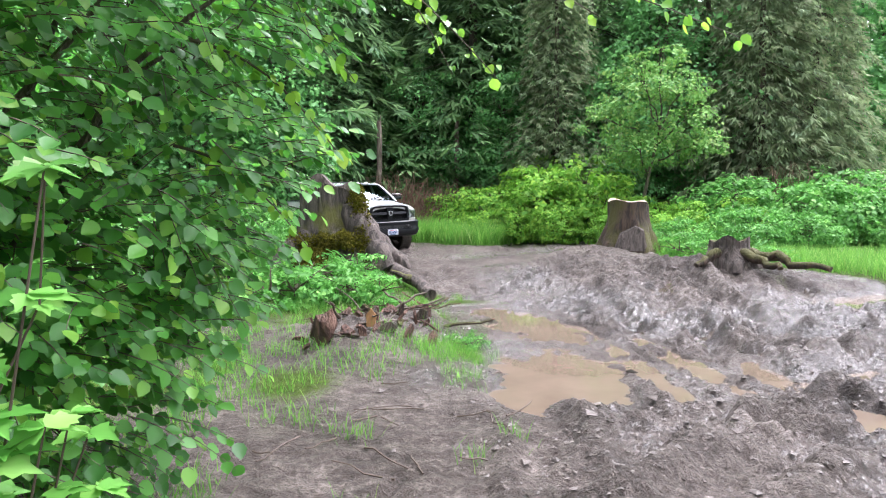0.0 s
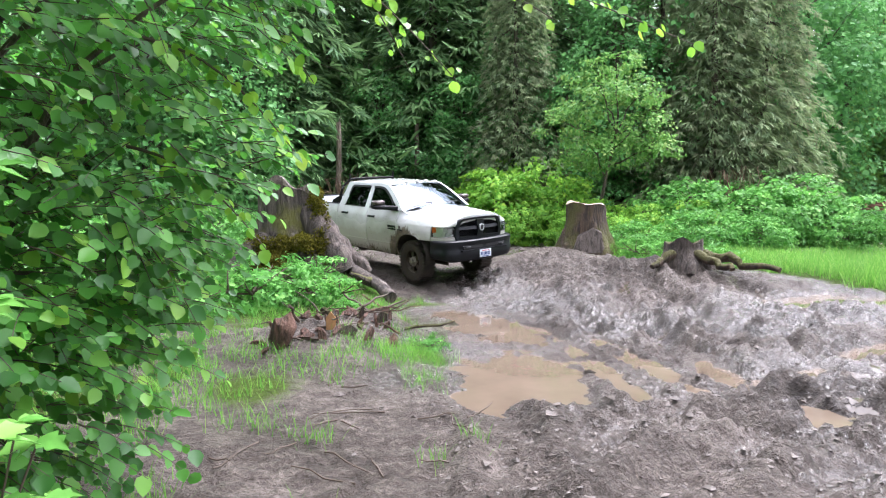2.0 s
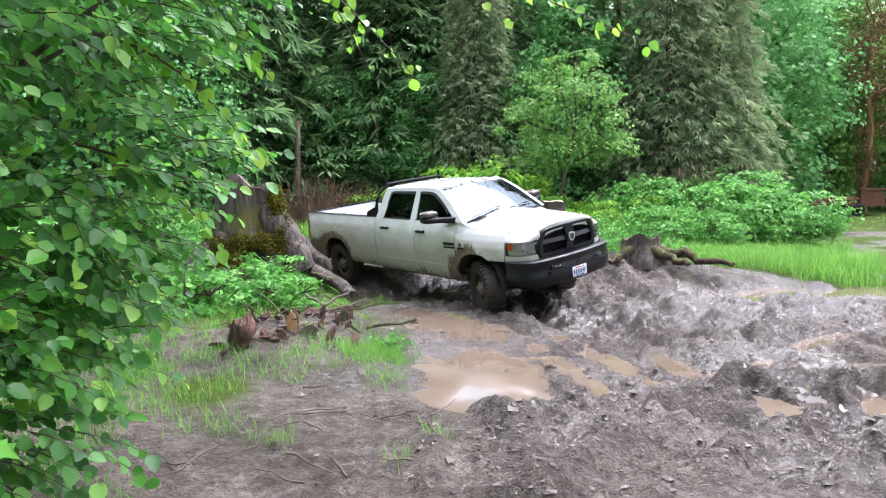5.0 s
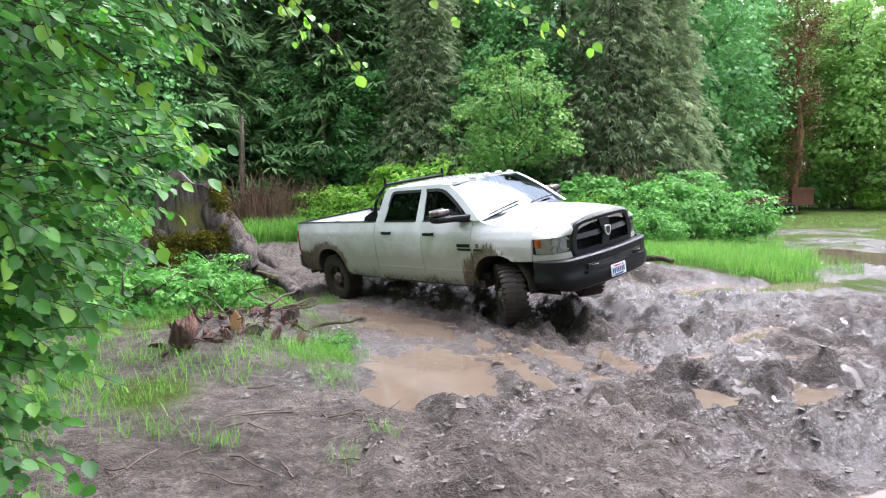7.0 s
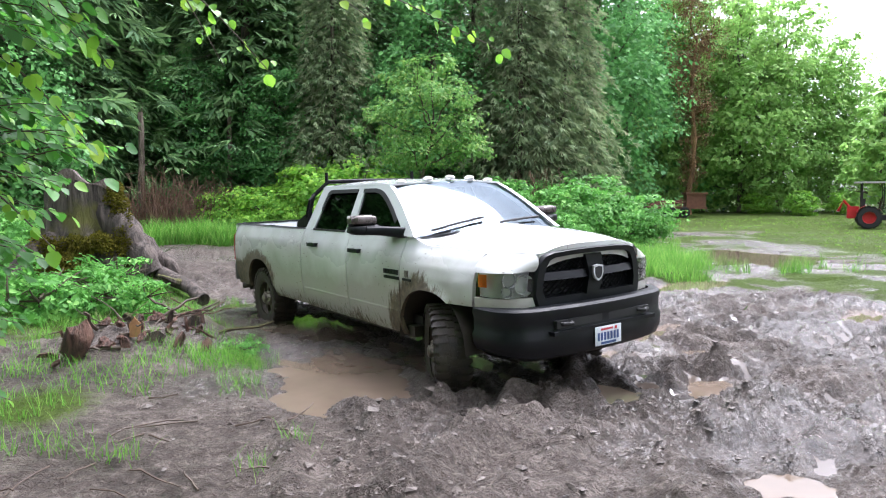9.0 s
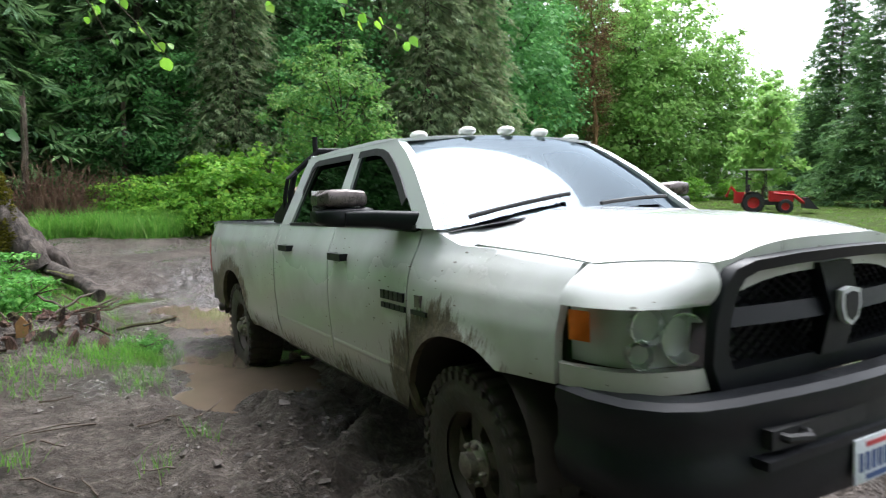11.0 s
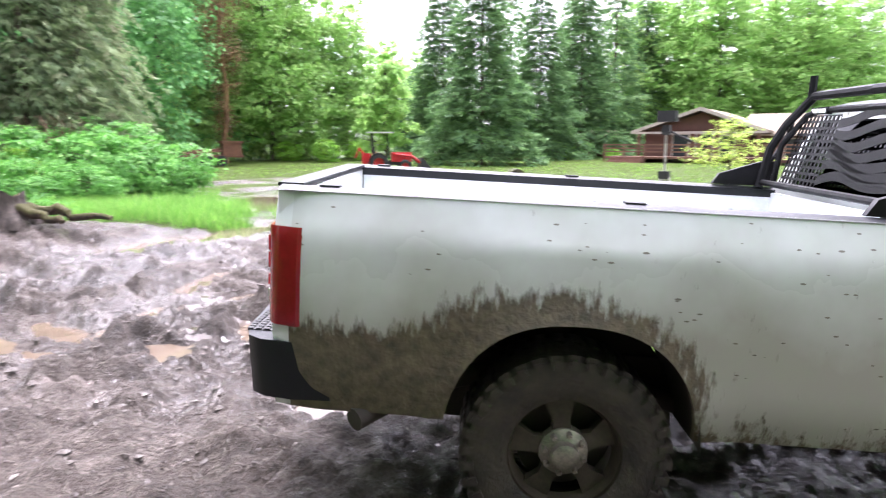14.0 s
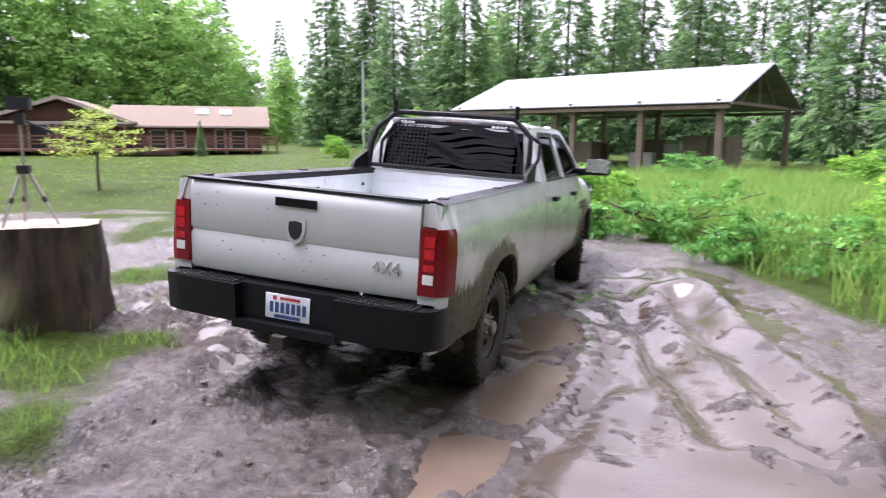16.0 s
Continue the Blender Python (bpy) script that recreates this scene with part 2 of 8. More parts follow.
M_BARK = bark("tree_bark", (0.035, 0.027, 0.020), (0.15, 0.12, 0.09), 3.0, (0.06, 0.07, 0.02))
M_RUSTBARK = bark("ivy_brown_bark", (0.10, 0.055, 0.025), (0.34, 0.20, 0.085), 3.0)
M_SNAG = bark("snag_wood", (0.09, 0.06, 0.045), (0.30, 0.235, 0.19), 4.0)
M_TWIG = plain("wet_twig", (0.07, 0.048, 0.032), 0.7)
M_HAZEL = leafy("hazel_leaf", (0.030, 0.135, 0.022), (0.13, 0.41, 0.055), (0.30, 0.56, 0.065), 0.48, 0.42, 0.45)
M_HAZELTIP = leafy("young_hazel_leaf", (0.13, 0.38, 0.04), (0.31, 0.60, 0.06), (0.45, 0.66, 0.08), 0.5, 0.42, 0.45)
M_BRAMBLE = leafy("bramble_leaf", (0.055, 0.20, 0.035), (0.16, 0.43, 0.08), (0.26, 0.52, 0.12), 0.42)
M_RASPBERRY = leafy("raspberry_leaf", (0.10, 0.33, 0.05), (0.22, 0.52, 0.10), (0.32, 0.58, 0.13), 0.45, 0.45, 0.4)
M_SALMON = leafy("salmonberry_leaf", (0.11, 0.30, 0.035), (0.27, 0.54, 0.07), (0.42, 0.62, 0.08), 0.45)
M_VINE = leafy("vine_maple_leaf", (0.09, 0.24, 0.05), (0.23, 0.45, 0.11), (0.36, 0.48, 0.14), 0.45)
M_MAPLE = leafy("maple_leaf", (0.08, 0.25, 0.08), (0.20, 0.47, 0.14), None, 0.46)
M_ALDER = leafy("alder_leaf", (0.20, 0.40, 0.10), (0.38, 0.62, 0.18), (0.46, 0.66, 0.20), 0.55)
M_FIR = leafy("fir_needles", (0.075, 0.17, 0.075), (0.24, 0.41, 0.155), None, 0.40, 0.7)
M_SPRUCE = leafy("spruce_needles", (0.065, 0.155, 0.068), (0.19, 0.35, 0.12), None, 0.34, 0.65)
M_HEMLOCK = leafy("hemlock_needles", (0.13, 0.20, 0.10), (0.33, 0.43, 0.21), (0.28, 0.28, 0.17), 0.36, 0.7)
M_LARCH = leafy("larch_needles", (0.28, 0.42, 0.08), (0.50, 0.62, 0.14), None, 0.4)
M_GRASS = leafy("grass_blade", (0.06, 0.19, 0.025), (0.18, 0.42, 0.06), (0.34, 0.48, 0.14), 0.45, 0.65)
M_LAWN = leafy("lawn_blade", (0.10, 0.22, 0.035), (0.22, 0.40, 0.075), (0.36, 0.44, 0.14), 0.42, 0.75)
M_DEAD = plain("dead_bramble", (0.13, 0.075, 0.045), 0.85, 0, 0.5, 3)


# ---- ground ----
def lattice(seed, n=256):
    return np.random.RandomState(seed).rand(n, n)


LAT = [lattice(s) for s in range(8)]


def vnoise(x, y, scale, k=0):
    """Smooth value noise in -1..1."""
    lat = LAT[k % 8]
    u, v = np.asarray(x, float) / scale + 500.3 + k * 7.1, np.asarray(y, float) / scale + 500.7 + k * 3.3
    i, j = np.floor(u).astype(int), np.floor(v).astype(int)
    a, b = u - i, v - j
    a, b = a * a * (3 - 2 * a), b * b * (3 - 2 * b)
    g = lambda p, q: lat[p % 256, q % 256]
    return 2 * ((g(i, j) * (1 - a) + g(i + 1, j) * a) * (1 - b) + (g(i, j + 1) * (1 - a) + g(i + 1, j + 1) * a) * b) - 1


# the truck's way: seconds, place of the point under its rear axle, lean, pitch and heading
TRUCK_ROWS = [
    (0.0, -4.18, 22.99, 0.068, 1.8, 0.4, -58.6),
    (1.5, -2.12, 18.69, 0.233, 4.3, 0.9, -52.9),
    (2.5, -1.19, 17.12, 0.171, 2.8, 5.4, -54.1),
    (3.5, -0.43, 15.92, 0.132, 7.3, 2.7, -56.3),
    (4.0, -0.11, 15.27, 0.111, 8.7, 2.1, -57.6),
    (6.5, 1.08, 13.36, -0.173, 7.6, -1.6, -59.1),
    (7.0, 1.33, 12.83, -0.171, 8.6, -2.2, -61.1),
    (8.2, 1.43, 11.19, -0.212, 6.0, -0.7, -65.9),
    (10.5, 1.95, 7.68, -0.167, -3.2, -2.6, -86.4),
    (11.0, 2.05, 6.79, -0.161, 0.9, -2.4, -86.6),
    (11.5, 2.09, 5.76, -0.094, -0.5, -1.8, -84.7),
    (12.0, 2.24, 4.81, -0.067, -2.5, -0.7, -82.9),
    (12.5, 2.43, 3.94, 0.032, -0.5, 1.6, -79.2),
    (13.5, 2.90, 2.31, 0.001, -0.3, 3.1, -65.1),
    (14.5, 3.57, 0.85, -0.014, 2.3, 2.4, -53.6),
    (15.0, 3.96, 0.27, -0.030, 1.9, 1.5, -49.6),
    (15.5, 4.46, -0.31, -0.075, 1.9, 1.1, -42.5),
    (16.0, 5.17, -0.91, -0.123, 3.6, 0.8, -35.8),
]


def truck_at(t):
    rows = TRUCK_ROWS
    if t >= rows[-1][0]:
        return list(rows[-1][1:])
    for a, b in zip(rows, rows[1:]):
        if a[0] <= t <= b[0]:
            k = (t - a[0]) / (b[0] - a[0])
            return [p + (q - p) * k for p, q in zip(a[1:], b[1:])]


def wheel_trail():
    out = []
    for i in range(0, 161):
        x, y, z, rx, ry, rz = truck_at(i * 0.1)
        m = pose(x, y, z, rx, ry, rz)
        for px in (0.0, 4.28):
            for py in (-0.86, 0.86):
                out.append(tuple(m @ Vector((px, py, 0.0))))
    return np.array(out)


TRAIL = wheel_trail()
# other ruts that cross the yard: lines of plan points
RUTS = [
    [(2.71, 11.65), (2.42, 8.3), (2.32, 6.84), (2.55, 5.8), (3.6, 4.9)],
    [(1.72, 9.5), (1.91, 7.6), (2.0, 6.6), (2.03, 5.4)],
    [(3.83, 13.2), (3.31, 9.4), (3.16, 6.8), (3.04, 5.8)],
    [(4.6, 14.0), (4.1, 9.4), (4.09, 7.6), (4.3, 6.3)],
    [(5.1, 12.3), (4.75, 9.2), (5.22, 7.8), (6.6, 6.8), (10, 6.2)],
    [(5.9, 11.2), (5.7, 9.2), (6.4, 8.1), (8.6, 7.3), (13, 7.0)],
    [(8.5, 8.4), (4.5, 6.75), (3.0, 5.8), (2.0, 5.05), (1.3, 4.4), (0.85, 3.7)],
    [(9.0, 6.6), (5.2, 5.2), (3.4, 4.4), (2.4, 3.6), (1.9, 2.8)],
    [(0.56, 5.7), (0.81, 4.7), (0.72, 4.1), (0.6, 3.3)],
    [(0.6, 3.0), (1.8, 3.9), (3.2, 4.6), (5.2, 5.0), (8.5, 5.6)],
    [(3.0, 3.4), (4.6, 4.0), (7.0, 4.5), (11, 4.4)],
    [(3.2, 1.6), (3.9, 0.9), (4.9, 0.2), (6.2, -0.4)],
    [(7.2, -4.3), (5.0, -3.4), (3.75, -2.95), (2.96, -2.6)],
    [(6.4, -4.6), (4.9, -3.8), (3.45, -3.3), (2.7, -2.8)],
]
# puddles: centre, half-axes, turn in degrees, level of the water
PUDDLES = [
    (1.10, 6.32, 0.62, 1.02, -8, -0.075),
    (1.20, 9.1, 0.50, 1.30, 22, -0.13),
    (1.97, 6.45, 0.13, 1.05, 3, -0.085),
    (2.48, 6.8, 0.14, 1.10, 8, -0.085),
    (3.05, 6.2, 0.16, 0.55, -10, -0.085),
    (3.75, 6.15, 0.20, 0.95, -58, -0.085),
    (5.2, 7.1, 0.26, 1.1, -62, -0.09),
    (3.25, 5.0, 0.20, 0.36, 0, -0.08),
    (4.15, 4.85, 0.16, 0.30, -50, -0.08),
    (4.95, 5.9, 0.22, 0.30, -40, -0.08),
    (6.7, 10.4, 0.55, 1.2, -62, -0.06),
    (8.6, 10.6, 0.5, 1.4, -68, -0.06),
    (14.3, 14.9, 1.8, 3.0, -50, 0.0),
    (10.3, 4.3, 0.5, 1.1, -70, -0.05),
    (8.7, 7.1, 0.3, 0.8, -60, -0.06),
    (5.5, -2.55, 0.26, 0.75, 68, -0.135),
    (4.3, -1.85, 0.20, 0.85, 52, -0.13),
    (3.25, -0.95, 0.20, 0.55, 50, -0.12),
    (-1.9, 10.6, 0.5, 0.6, 0, -0.04),
    (3.1, 2.9, 0.20, 0.22, 0, -0.05),
]


def sheet(x, y):
    """1 where the rain lies in a broad sheet on the track."""
    d = 0.50 * (x - 4.4) + 0.87 * (y + 3.35)
    return np.exp(-(d / 1.15) ** 2) * np.clip((x - 1.4) / 0.8, 0, 1) * np.clip((8.5 - x) / 1.5, 0, 1)


def glaze(x, y):
    """1 on the trampled, flooded track south of the yard."""
    return np.clip((0.5 - y) / 1.6, 0, 1) * np.clip((x - 1.8) / 1.0, 0, 1)


def base_height(x, y):
    d = np.hypot(x, y)
    z = 0.010 * np.clip(d - 16, 0, 60) + 0.004 * np.clip(d - 60, 0, None)
    z = z + 0.05 * vnoise(x, y, 3.1, 0) + 0.02 * vnoise(x, y, 1.1, 1)
    # bank by the truck's left wheels, mound under the big stump, heap of debris, pushed-up mud
    for cx, cy, r, h in ((4.2, 13.2, 1.9, 0.26), (3.4, 15.2, 1.5, 0.22), (-2.1, 13.7, 1.9, 0.22), (-0.85, 7.7, 0.75, 0.26), (-0.1, 8.9, 0.6, 0.22), (0.0, 10.4, 0.5, 0.16),
                         (5.4, 12.4, 1.3, 0.12), (4.8, 17.2, 1.2, 0.2), (3.5, 16.6, 0.9, 0.22), (5.2, 12.3, 0.8, 0.12), (7.9, 13.0, 2.5, 0.12), (-3.5, 5.0, 2.0, 0.10), (6.6, 1.9, 1.2, 0.06)):
        z = z + h * np.exp(-((x - cx) ** 2 + (y - cy) ** 2) / (r * r))
    return z


def grass_share(x, y):
    """0 where bare mud lies, 1 where turf grows."""
    n = 0.5 * vnoise(x, y, 1.6, 2) + 0.35 * vnoise(x, y, 0.55, 3)
    sm = lambda v: np.clip(v, -1, 1)
    areas = [
        sm((-2.1 - x - 0.10 * (y - 3)) / 1.6) - 0.1,                                   # under the hazel
        sm(1.1 - np.hypot((x + 1.3) / 0.9, (y - 5.4) / 1.9)) - 0.95,
        sm(0.7 - np.hypot((x - 0.25) / 0.5, (y - 7.1) / 0.75)) ,
        sm(1.15 - np.hypot((x + 2.0) / 2.2, (y - 10.6) / 2.6)),
        sm(1.2 - np.hypot((x - 8.7) / 2.7, (y - 14.8) / 2.6)) + 0.1,
        sm((y - 21.6 - 0.1 * np.abs(x)) / 1.2),
        np.minimum(sm((x - 4.9) / 0.8), sm((y - 15.2 + 1.5 * (x - 5.3)) / 1.2)) * (x < 9.5),
        sm((x - 16.2 - 0.00045 * np.clip(y, 0, 40) ** 3 + 0.15 * np.minimum(y, 0)) / 1.2),
        sm((-4.9 - 0.18 * (x - 3.0) - y + 0.9 * np.clip(9.0 - x, 0, 4) * 0) / 0.8) * (x > -2),
        sm(1.3 - np.hypot((x - 5.9) / 1.5, (y - 2.5) / 1.6)) - 0.50,
        sm(0.9 - np.hypot((x - 4.1) / 0.9, (y - 1.6) / 0.8)) - 0.45,
        sm(0.8 - np.hypot((x - 8.6) / 1.1, (y - 1.0) / 1.3)) - 0.2,
        sm((-x - 3.2) / 1.0),
        sm((-6.0 - y) / 1.0),
        sm(np.hypot(x, y) - 40.0),
    ]
    g = np.max(np.array([a + 0 * x for a in areas]), axis=0)
    return np.clip(0.5 + g * 1.0 + n * 0.95 - 0.9 * sheet(x, y), 0, 1)


def rut_field(x, y, pts, half=0.17, depth=0.13, berm=0.085):
    best = np.full(np.shape(x), 9.0)
    fine = []
    for a, b in zip(pts, pts[1:]):
        for k in range(12):
            fine.append((a[0] + (b[0] - a[0]) * k / 12, a[1] + (b[1] - a[1]) * k / 12))
    for px, py in fine:
        best = np.minimum(best, (x - px) ** 2 + (y - py) ** 2)
    d = np.sqrt(best)
    return -depth / (1 + (d / half) ** 4) + berm * np.exp(-((d - 0.30) / 0.10) ** 2)


def height(x, y, rough=True):
    x, y = np.asarray(x, float), np.asarray(y, float)
    shape = np.shape(x)
    x, y = x.ravel(), y.ravel()
    z = base_height(x, y)
    near = (x > -7) & (x < 15) & (y > -8) & (y < 26)
    xn, yn, zn = x[near], y[near], z[near]
    ws, wz, best = np.zeros(len(xn)), np.zeros(len(xn)), np.full(len(xn), 99.0)
    for px, py, pz in TRAIL[::2]:
        d2 = (xn - px) ** 2 + (yn - py) ** 2
        w = np.exp(-d2 / 0.30)
        ws += w
        wz += w * (pz + 0.03)
        best = np.minimum(best, d2)
    k = 1 - np.exp(-ws * 1.5)
    zn = zn * (1 - k) + k * wz / np.maximum(ws, 1e-9)
    d = np.sqrt(best)
    zn = zn - 0.03 * np.exp(-(d / 0.19) ** 2) + 0.055 * np.exp(-((d - 0.36) / 0.13) ** 2) * (0.6 + 0.6 * vnoise(xn, yn, 0.35, 5))
    for r in RUTS:
        zn = zn + rut_field(xn, yn, r) * (0.75 + 0.35 * vnoise(xn, yn, 0.5, 4))
    least, brim = np.full(len(xn), 99.0), np.zeros(len(xn))
    for cx, cy, a, b, turn, level in PUDDLES:
        c, s = math.cos(radians(turn)), math.sin(radians(turn))
        u, v = (xn - cx) * c + (yn - cy) * s, -(xn - cx) * s + (yn - cy) * c
        ring = np.hypot(u / a, v / b)
        e = np.hypot(u / a, v / b) + 0.22 * vnoise(xn, yn, 0.45, 6) + 0.12 * vnoise(xn, yn, 0.17, 7)
        k = 1 / (1 + np.exp(np.clip((e - 1.25) * 7, -50, 50)))
        target = level + np.clip((e - 1.0) * 0.16, -0.09, 0.05)
        zn = zn * (1 - k) + target * k
        brim = np.where(ring < least, level, brim)
        least = np.minimum(least, ring)
    # clods
    mud = 1 - grass_share(xn, yn)
    xw, yw = xn + 0.07 * vnoise(xn, yn, 0.26, 4), yn + 0.07 * vnoise(xn, yn, 0.26, 5)
    mound = lambda sc, k: np.abs(vnoise(xw, yw, sc, k)) - 0.32
    clod = 0.05 * vnoise(xn, yn, 0.42, 3) + 0.125 * mound(0.27, 1) + 0.095 * mound(0.135, 2) + 0.05 * mound(0.07, 7) + 0.012 * vnoise(xn, yn, 0.045, 6)
    churn = np.clip(0.55 + 0.6 * vnoise(xn, yn, 1.4, 6) + 0.6 * np.exp(-((xn - 4.2) ** 2 + (yn - 9.5) ** 2) / 16), 0.4, 1.7)
    churn = churn * (1 - 0.40 * np.clip((1.4 - xn) / 1.0, 0, 1) * (yn < 7.0)) * (1 - 0.15 * glaze(xn, yn) - 0.30 * sheet(xn, yn))
    if rough:
        zn = zn + clod * churn * (0.25 + 0.75 * mud)
    zn = np.where((least > 1.2) & (least < 1.9), np.maximum(zn, brim + 0.012 + 0.012 * vnoise(xn, yn, 0.12, 3)), zn)
    z[near] = zn
    return z.reshape(shape)


def spread(lo, hi, fine, reach, grow):
    """Grid lines: even steps between lo and hi, growing steps out to the horizon."""
    core = np.arange(lo, hi, fine)
    out, step, p = [], fine, hi
    while p < reach:
        out.append(p)
        step *= grow
        p += step
    left, step, p = [], fine, lo
    while p > -reach:
        step *= grow
        p -= step
        left.append(p)
    return np.concatenate([left[::-1], core, out])


def mesh_grid(name, X, Y, Z):
    ny, nx = X.shape
    me = bpy.data.meshes.new(name)
    co = np.stack([X, Y, Z], -1).reshape(-1, 3)
    idx = np.arange(nx * ny).reshape(ny, nx)
    q = np.stack([idx[:-1, :-1], idx[:-1, 1:], idx[1:, 1:], idx[1:, :-1]], -1).reshape(-1, 4)
    me.vertices.add(len(co))
    me.vertices.foreach_set("co", co.ravel())
    me.loops.add(q.size)
    me.loops.foreach_set("vertex_index", q.ravel().astype(np.int32))
    me.polygons.add(len(q))
    me.polygons.foreach_set("loop_start", np.arange(0, q.size, 4, dtype=np.int32))
    me.update(calc_edges=True)
    me.polygons.foreach_set("use_smooth", np.ones(len(q), bool))
    return me


def build_ground():
    gx = spread(-2.6, 8.6, 0.034, 900, 1.08)
    gy = spread(-5.0, 13.4, 0.034, 900, 1.08)
    X, Y = np.meshgrid(gx, gy)
    Z = height(X, Y)
    me = mesh_grid("ground", X, Y, Z)
    g = grass_share(X.ravel(), Y.ravel())
    at = me.attributes.new("grass", "FLOAT", "POINT")
    at.data.foreach_set("value", g.astype(np.float32))
    xr, yr = X.ravel(), Y.ravel()
    wet = 0.42 + 0.30 * vnoise(xr, yr, 1.3, 5) + 0.14 * vnoise(xr, yr, 0.4, 0)
    wet = wet + 0.20 * np.clip((xr - 2.5) / 4, 0, 1) + 0.16 * 1.6 * np.clip((2.0 - yr) / 4, 0, 1) * (xr > 1.5) - 0.16 * np.clip((1.0 - xr) / 2, 0, 1)
    wet = wet + 0.25 * glaze(xr, yr) + 0.22 * np.clip((0.8 - yr) / 2.5, 0, 1) * np.clip((xr - 3.2) / 1.5, 0, 1)
    wet = wet - 0.9 * np.clip(Z.ravel() - 0.02, -0.1, 0.3)
    at = me.attributes.new("wet", "FLOAT", "POINT")
    at.data.foreach_set("value", np.clip(wet, 0, 1).astype(np.float32))
    me.materials.append(M_GROUND)
    return tagged(new("ground", me), "wet churned brown mud yard with ruts and turf", "ground", kind="structure")


def ground_z(x, y):
    return float(height(np.array([x]), np.array([y]))[0])


ground = build_ground()


def build_puddles():
    for i, (cx, cy, a, b, turn, level) in enumerate(PUDDLES):
        bm = bmesh.new()
        ring = []
        for j in range(40):
            t = 2 * math.pi * j / 40
            k = 1.32 + 0.05 * math.sin(3 * t + cx)
            u, v = a * k * math.cos(t), b * k * math.sin(t)
            c, s = math.cos(radians(turn)), math.sin(radians(turn))
            ring.append(bm.verts.new((u * c - v * s, u * s + v * c, 0)))
        bm.faces.new(ring)
        bm.normal_update()
        me = bpy.data.meshes.new("puddle")
        bm.to_mesh(me)
        bm.free()
        me.materials.append(M_WATER)
        ob = new("puddle", me)
        ob.location = (cx, cy, level + 0.0009 * i)
        tagged(ob, "shallow puddle of still tan muddy water", "puddle", "puddles in the mud", "structure")


build_puddles()


def build_film():
    """Water a finger deep that lies in the hollows of the trampled yard."""
    gx, gy = np.arange(0.9, 13.0, 0.11), np.arange(-6.2, 13.0, 0.11)
    X, Y = np.meshgrid(gx, gy)
    Z = height(X, Y, rough=False)
    wet = 0.018 * vnoise(X, Y, 1.9, 4) + 0.012 * vnoise(X, Y, 0.7, 2)
    wet = wet + 0.016 * np.clip((X - 2.5) / 5, 0, 1) + 0.045 * sheet(X, Y) - 0.03 * np.exp(-((X - 4.0) ** 2 + (Y + 0.1) ** 2) / 1.6) - 0.05 * np.clip((3.0 - X) / 1.5, 0, 1) * (Y > 2)
    wet = wet - 0.022 * np.clip((Y - 0.8) / 1.0, 0, 1)
    dry = np.clip((grass_share(X, Y) - 0.3) * 3, 0, 1) + np.clip(1.8 - X, 0, 1) * (Y > 0) + np.clip(X - 12.2, 0, 1) * 2 + np.clip(Y - 11.5, 0, 1) + np.clip(-5.4 - Y, 0, 1) * 2
    me = mesh_grid("water_film", X, Y, Z - 0.026 + wet - 0.15 * dry)
    me.materials.append(M_FILM)
    tagged(new("water_film", me), "thin sheet of brown water between mud clods", "water", kind="structure")


build_film()


# ---- building helpers ----
def part(name, bm, material, parent=None, label="", smooth=True, bevel=0.0, angle=40):
    """Links a bmesh as ONE mesh object under a thing or a part."""
    if bevel:
        bmesh.ops.bevel(bm, geom=[e for e in bm.edges if e.is_manifold and e.calc_face_angle(0) > 0.6], offset=bevel, segments=2, profile=0.6, affect="EDGES", clamp_overlap=True)
    bmesh.ops.recalc_face_normals(bm, faces=bm.faces)
    me = bpy.data.meshes.new(name)
    if smooth:
        for f in bm.faces:
            f.smooth = True
        for e in bm.edges:
            if e.is_manifold and e.calc_face_angle(0) > radians(angle):
                e.smooth = False
    bm.to_mesh(me)
    bm.free()
    me.materials.append(material)
    ob = new(name, me)
    ob.parent = parent
    if label:
        ob["label"] = label
    return ob


def thing(name, label, category, group="", at=None):
    ob = new(name)
    ob.empty_display_size = 0.1
    if at is not None:
        ob.matrix_basis = at
    return tagged(ob, label, category, group)


def box(bm, x0, x1, y0, y1, z0, z1, m=None):
    vs = [bm.verts.new(((x0, x1)[i & 1], (y0, y1)[i >> 1 & 1], (z0, z1)[i >> 2 & 1])) for i in range(8)]
    for f in ((0, 2, 3, 1), (4, 5, 7, 6), (0, 1, 5, 4), (2, 6, 7, 3), (0, 4, 6, 2), (1, 3, 7, 5)):
        bm.faces.new([vs[i] for i in f])
    if m is not None:
        bmesh.ops.transform(bm, matrix=m, verts=vs)
    return bm


def one_box(*a, m=None):
    return box(bmesh.new(), *a, m=m)


def tube(bm, pts, radii, sides=8, cap=True):
    """A round bar along points."""
    pts = [Vector(p) for p in pts]
    if not hasattr(radii, "__len__"):
        radii = [radii] * len(pts)
    rings = []
    for i, p in enumerate(pts):
        d = (pts[min(i + 1, len(pts) - 1)] - pts[max(i - 1, 0)]).normalized()
        a = d.orthogonal().normalized() if i == 0 else (last - d * last.dot(d)).normalized()
        last = a
        b = d.cross(a)
        rings.append([bm.verts.new(p + (a * math.cos(t) + b * math.sin(t)) * radii[i]) for t in (2 * math.pi * k / sides for k in range(sides))])
    for r, s in zip(rings, rings[1:]):
        for k in range(sides):
            bm.faces.new((r[k], r[(k + 1) % sides], s[(k + 1) % sides], s[k]))
    if cap:
        bm.faces.new(rings[0][::-1])
        bm.faces.new(rings[-1])
    return bm


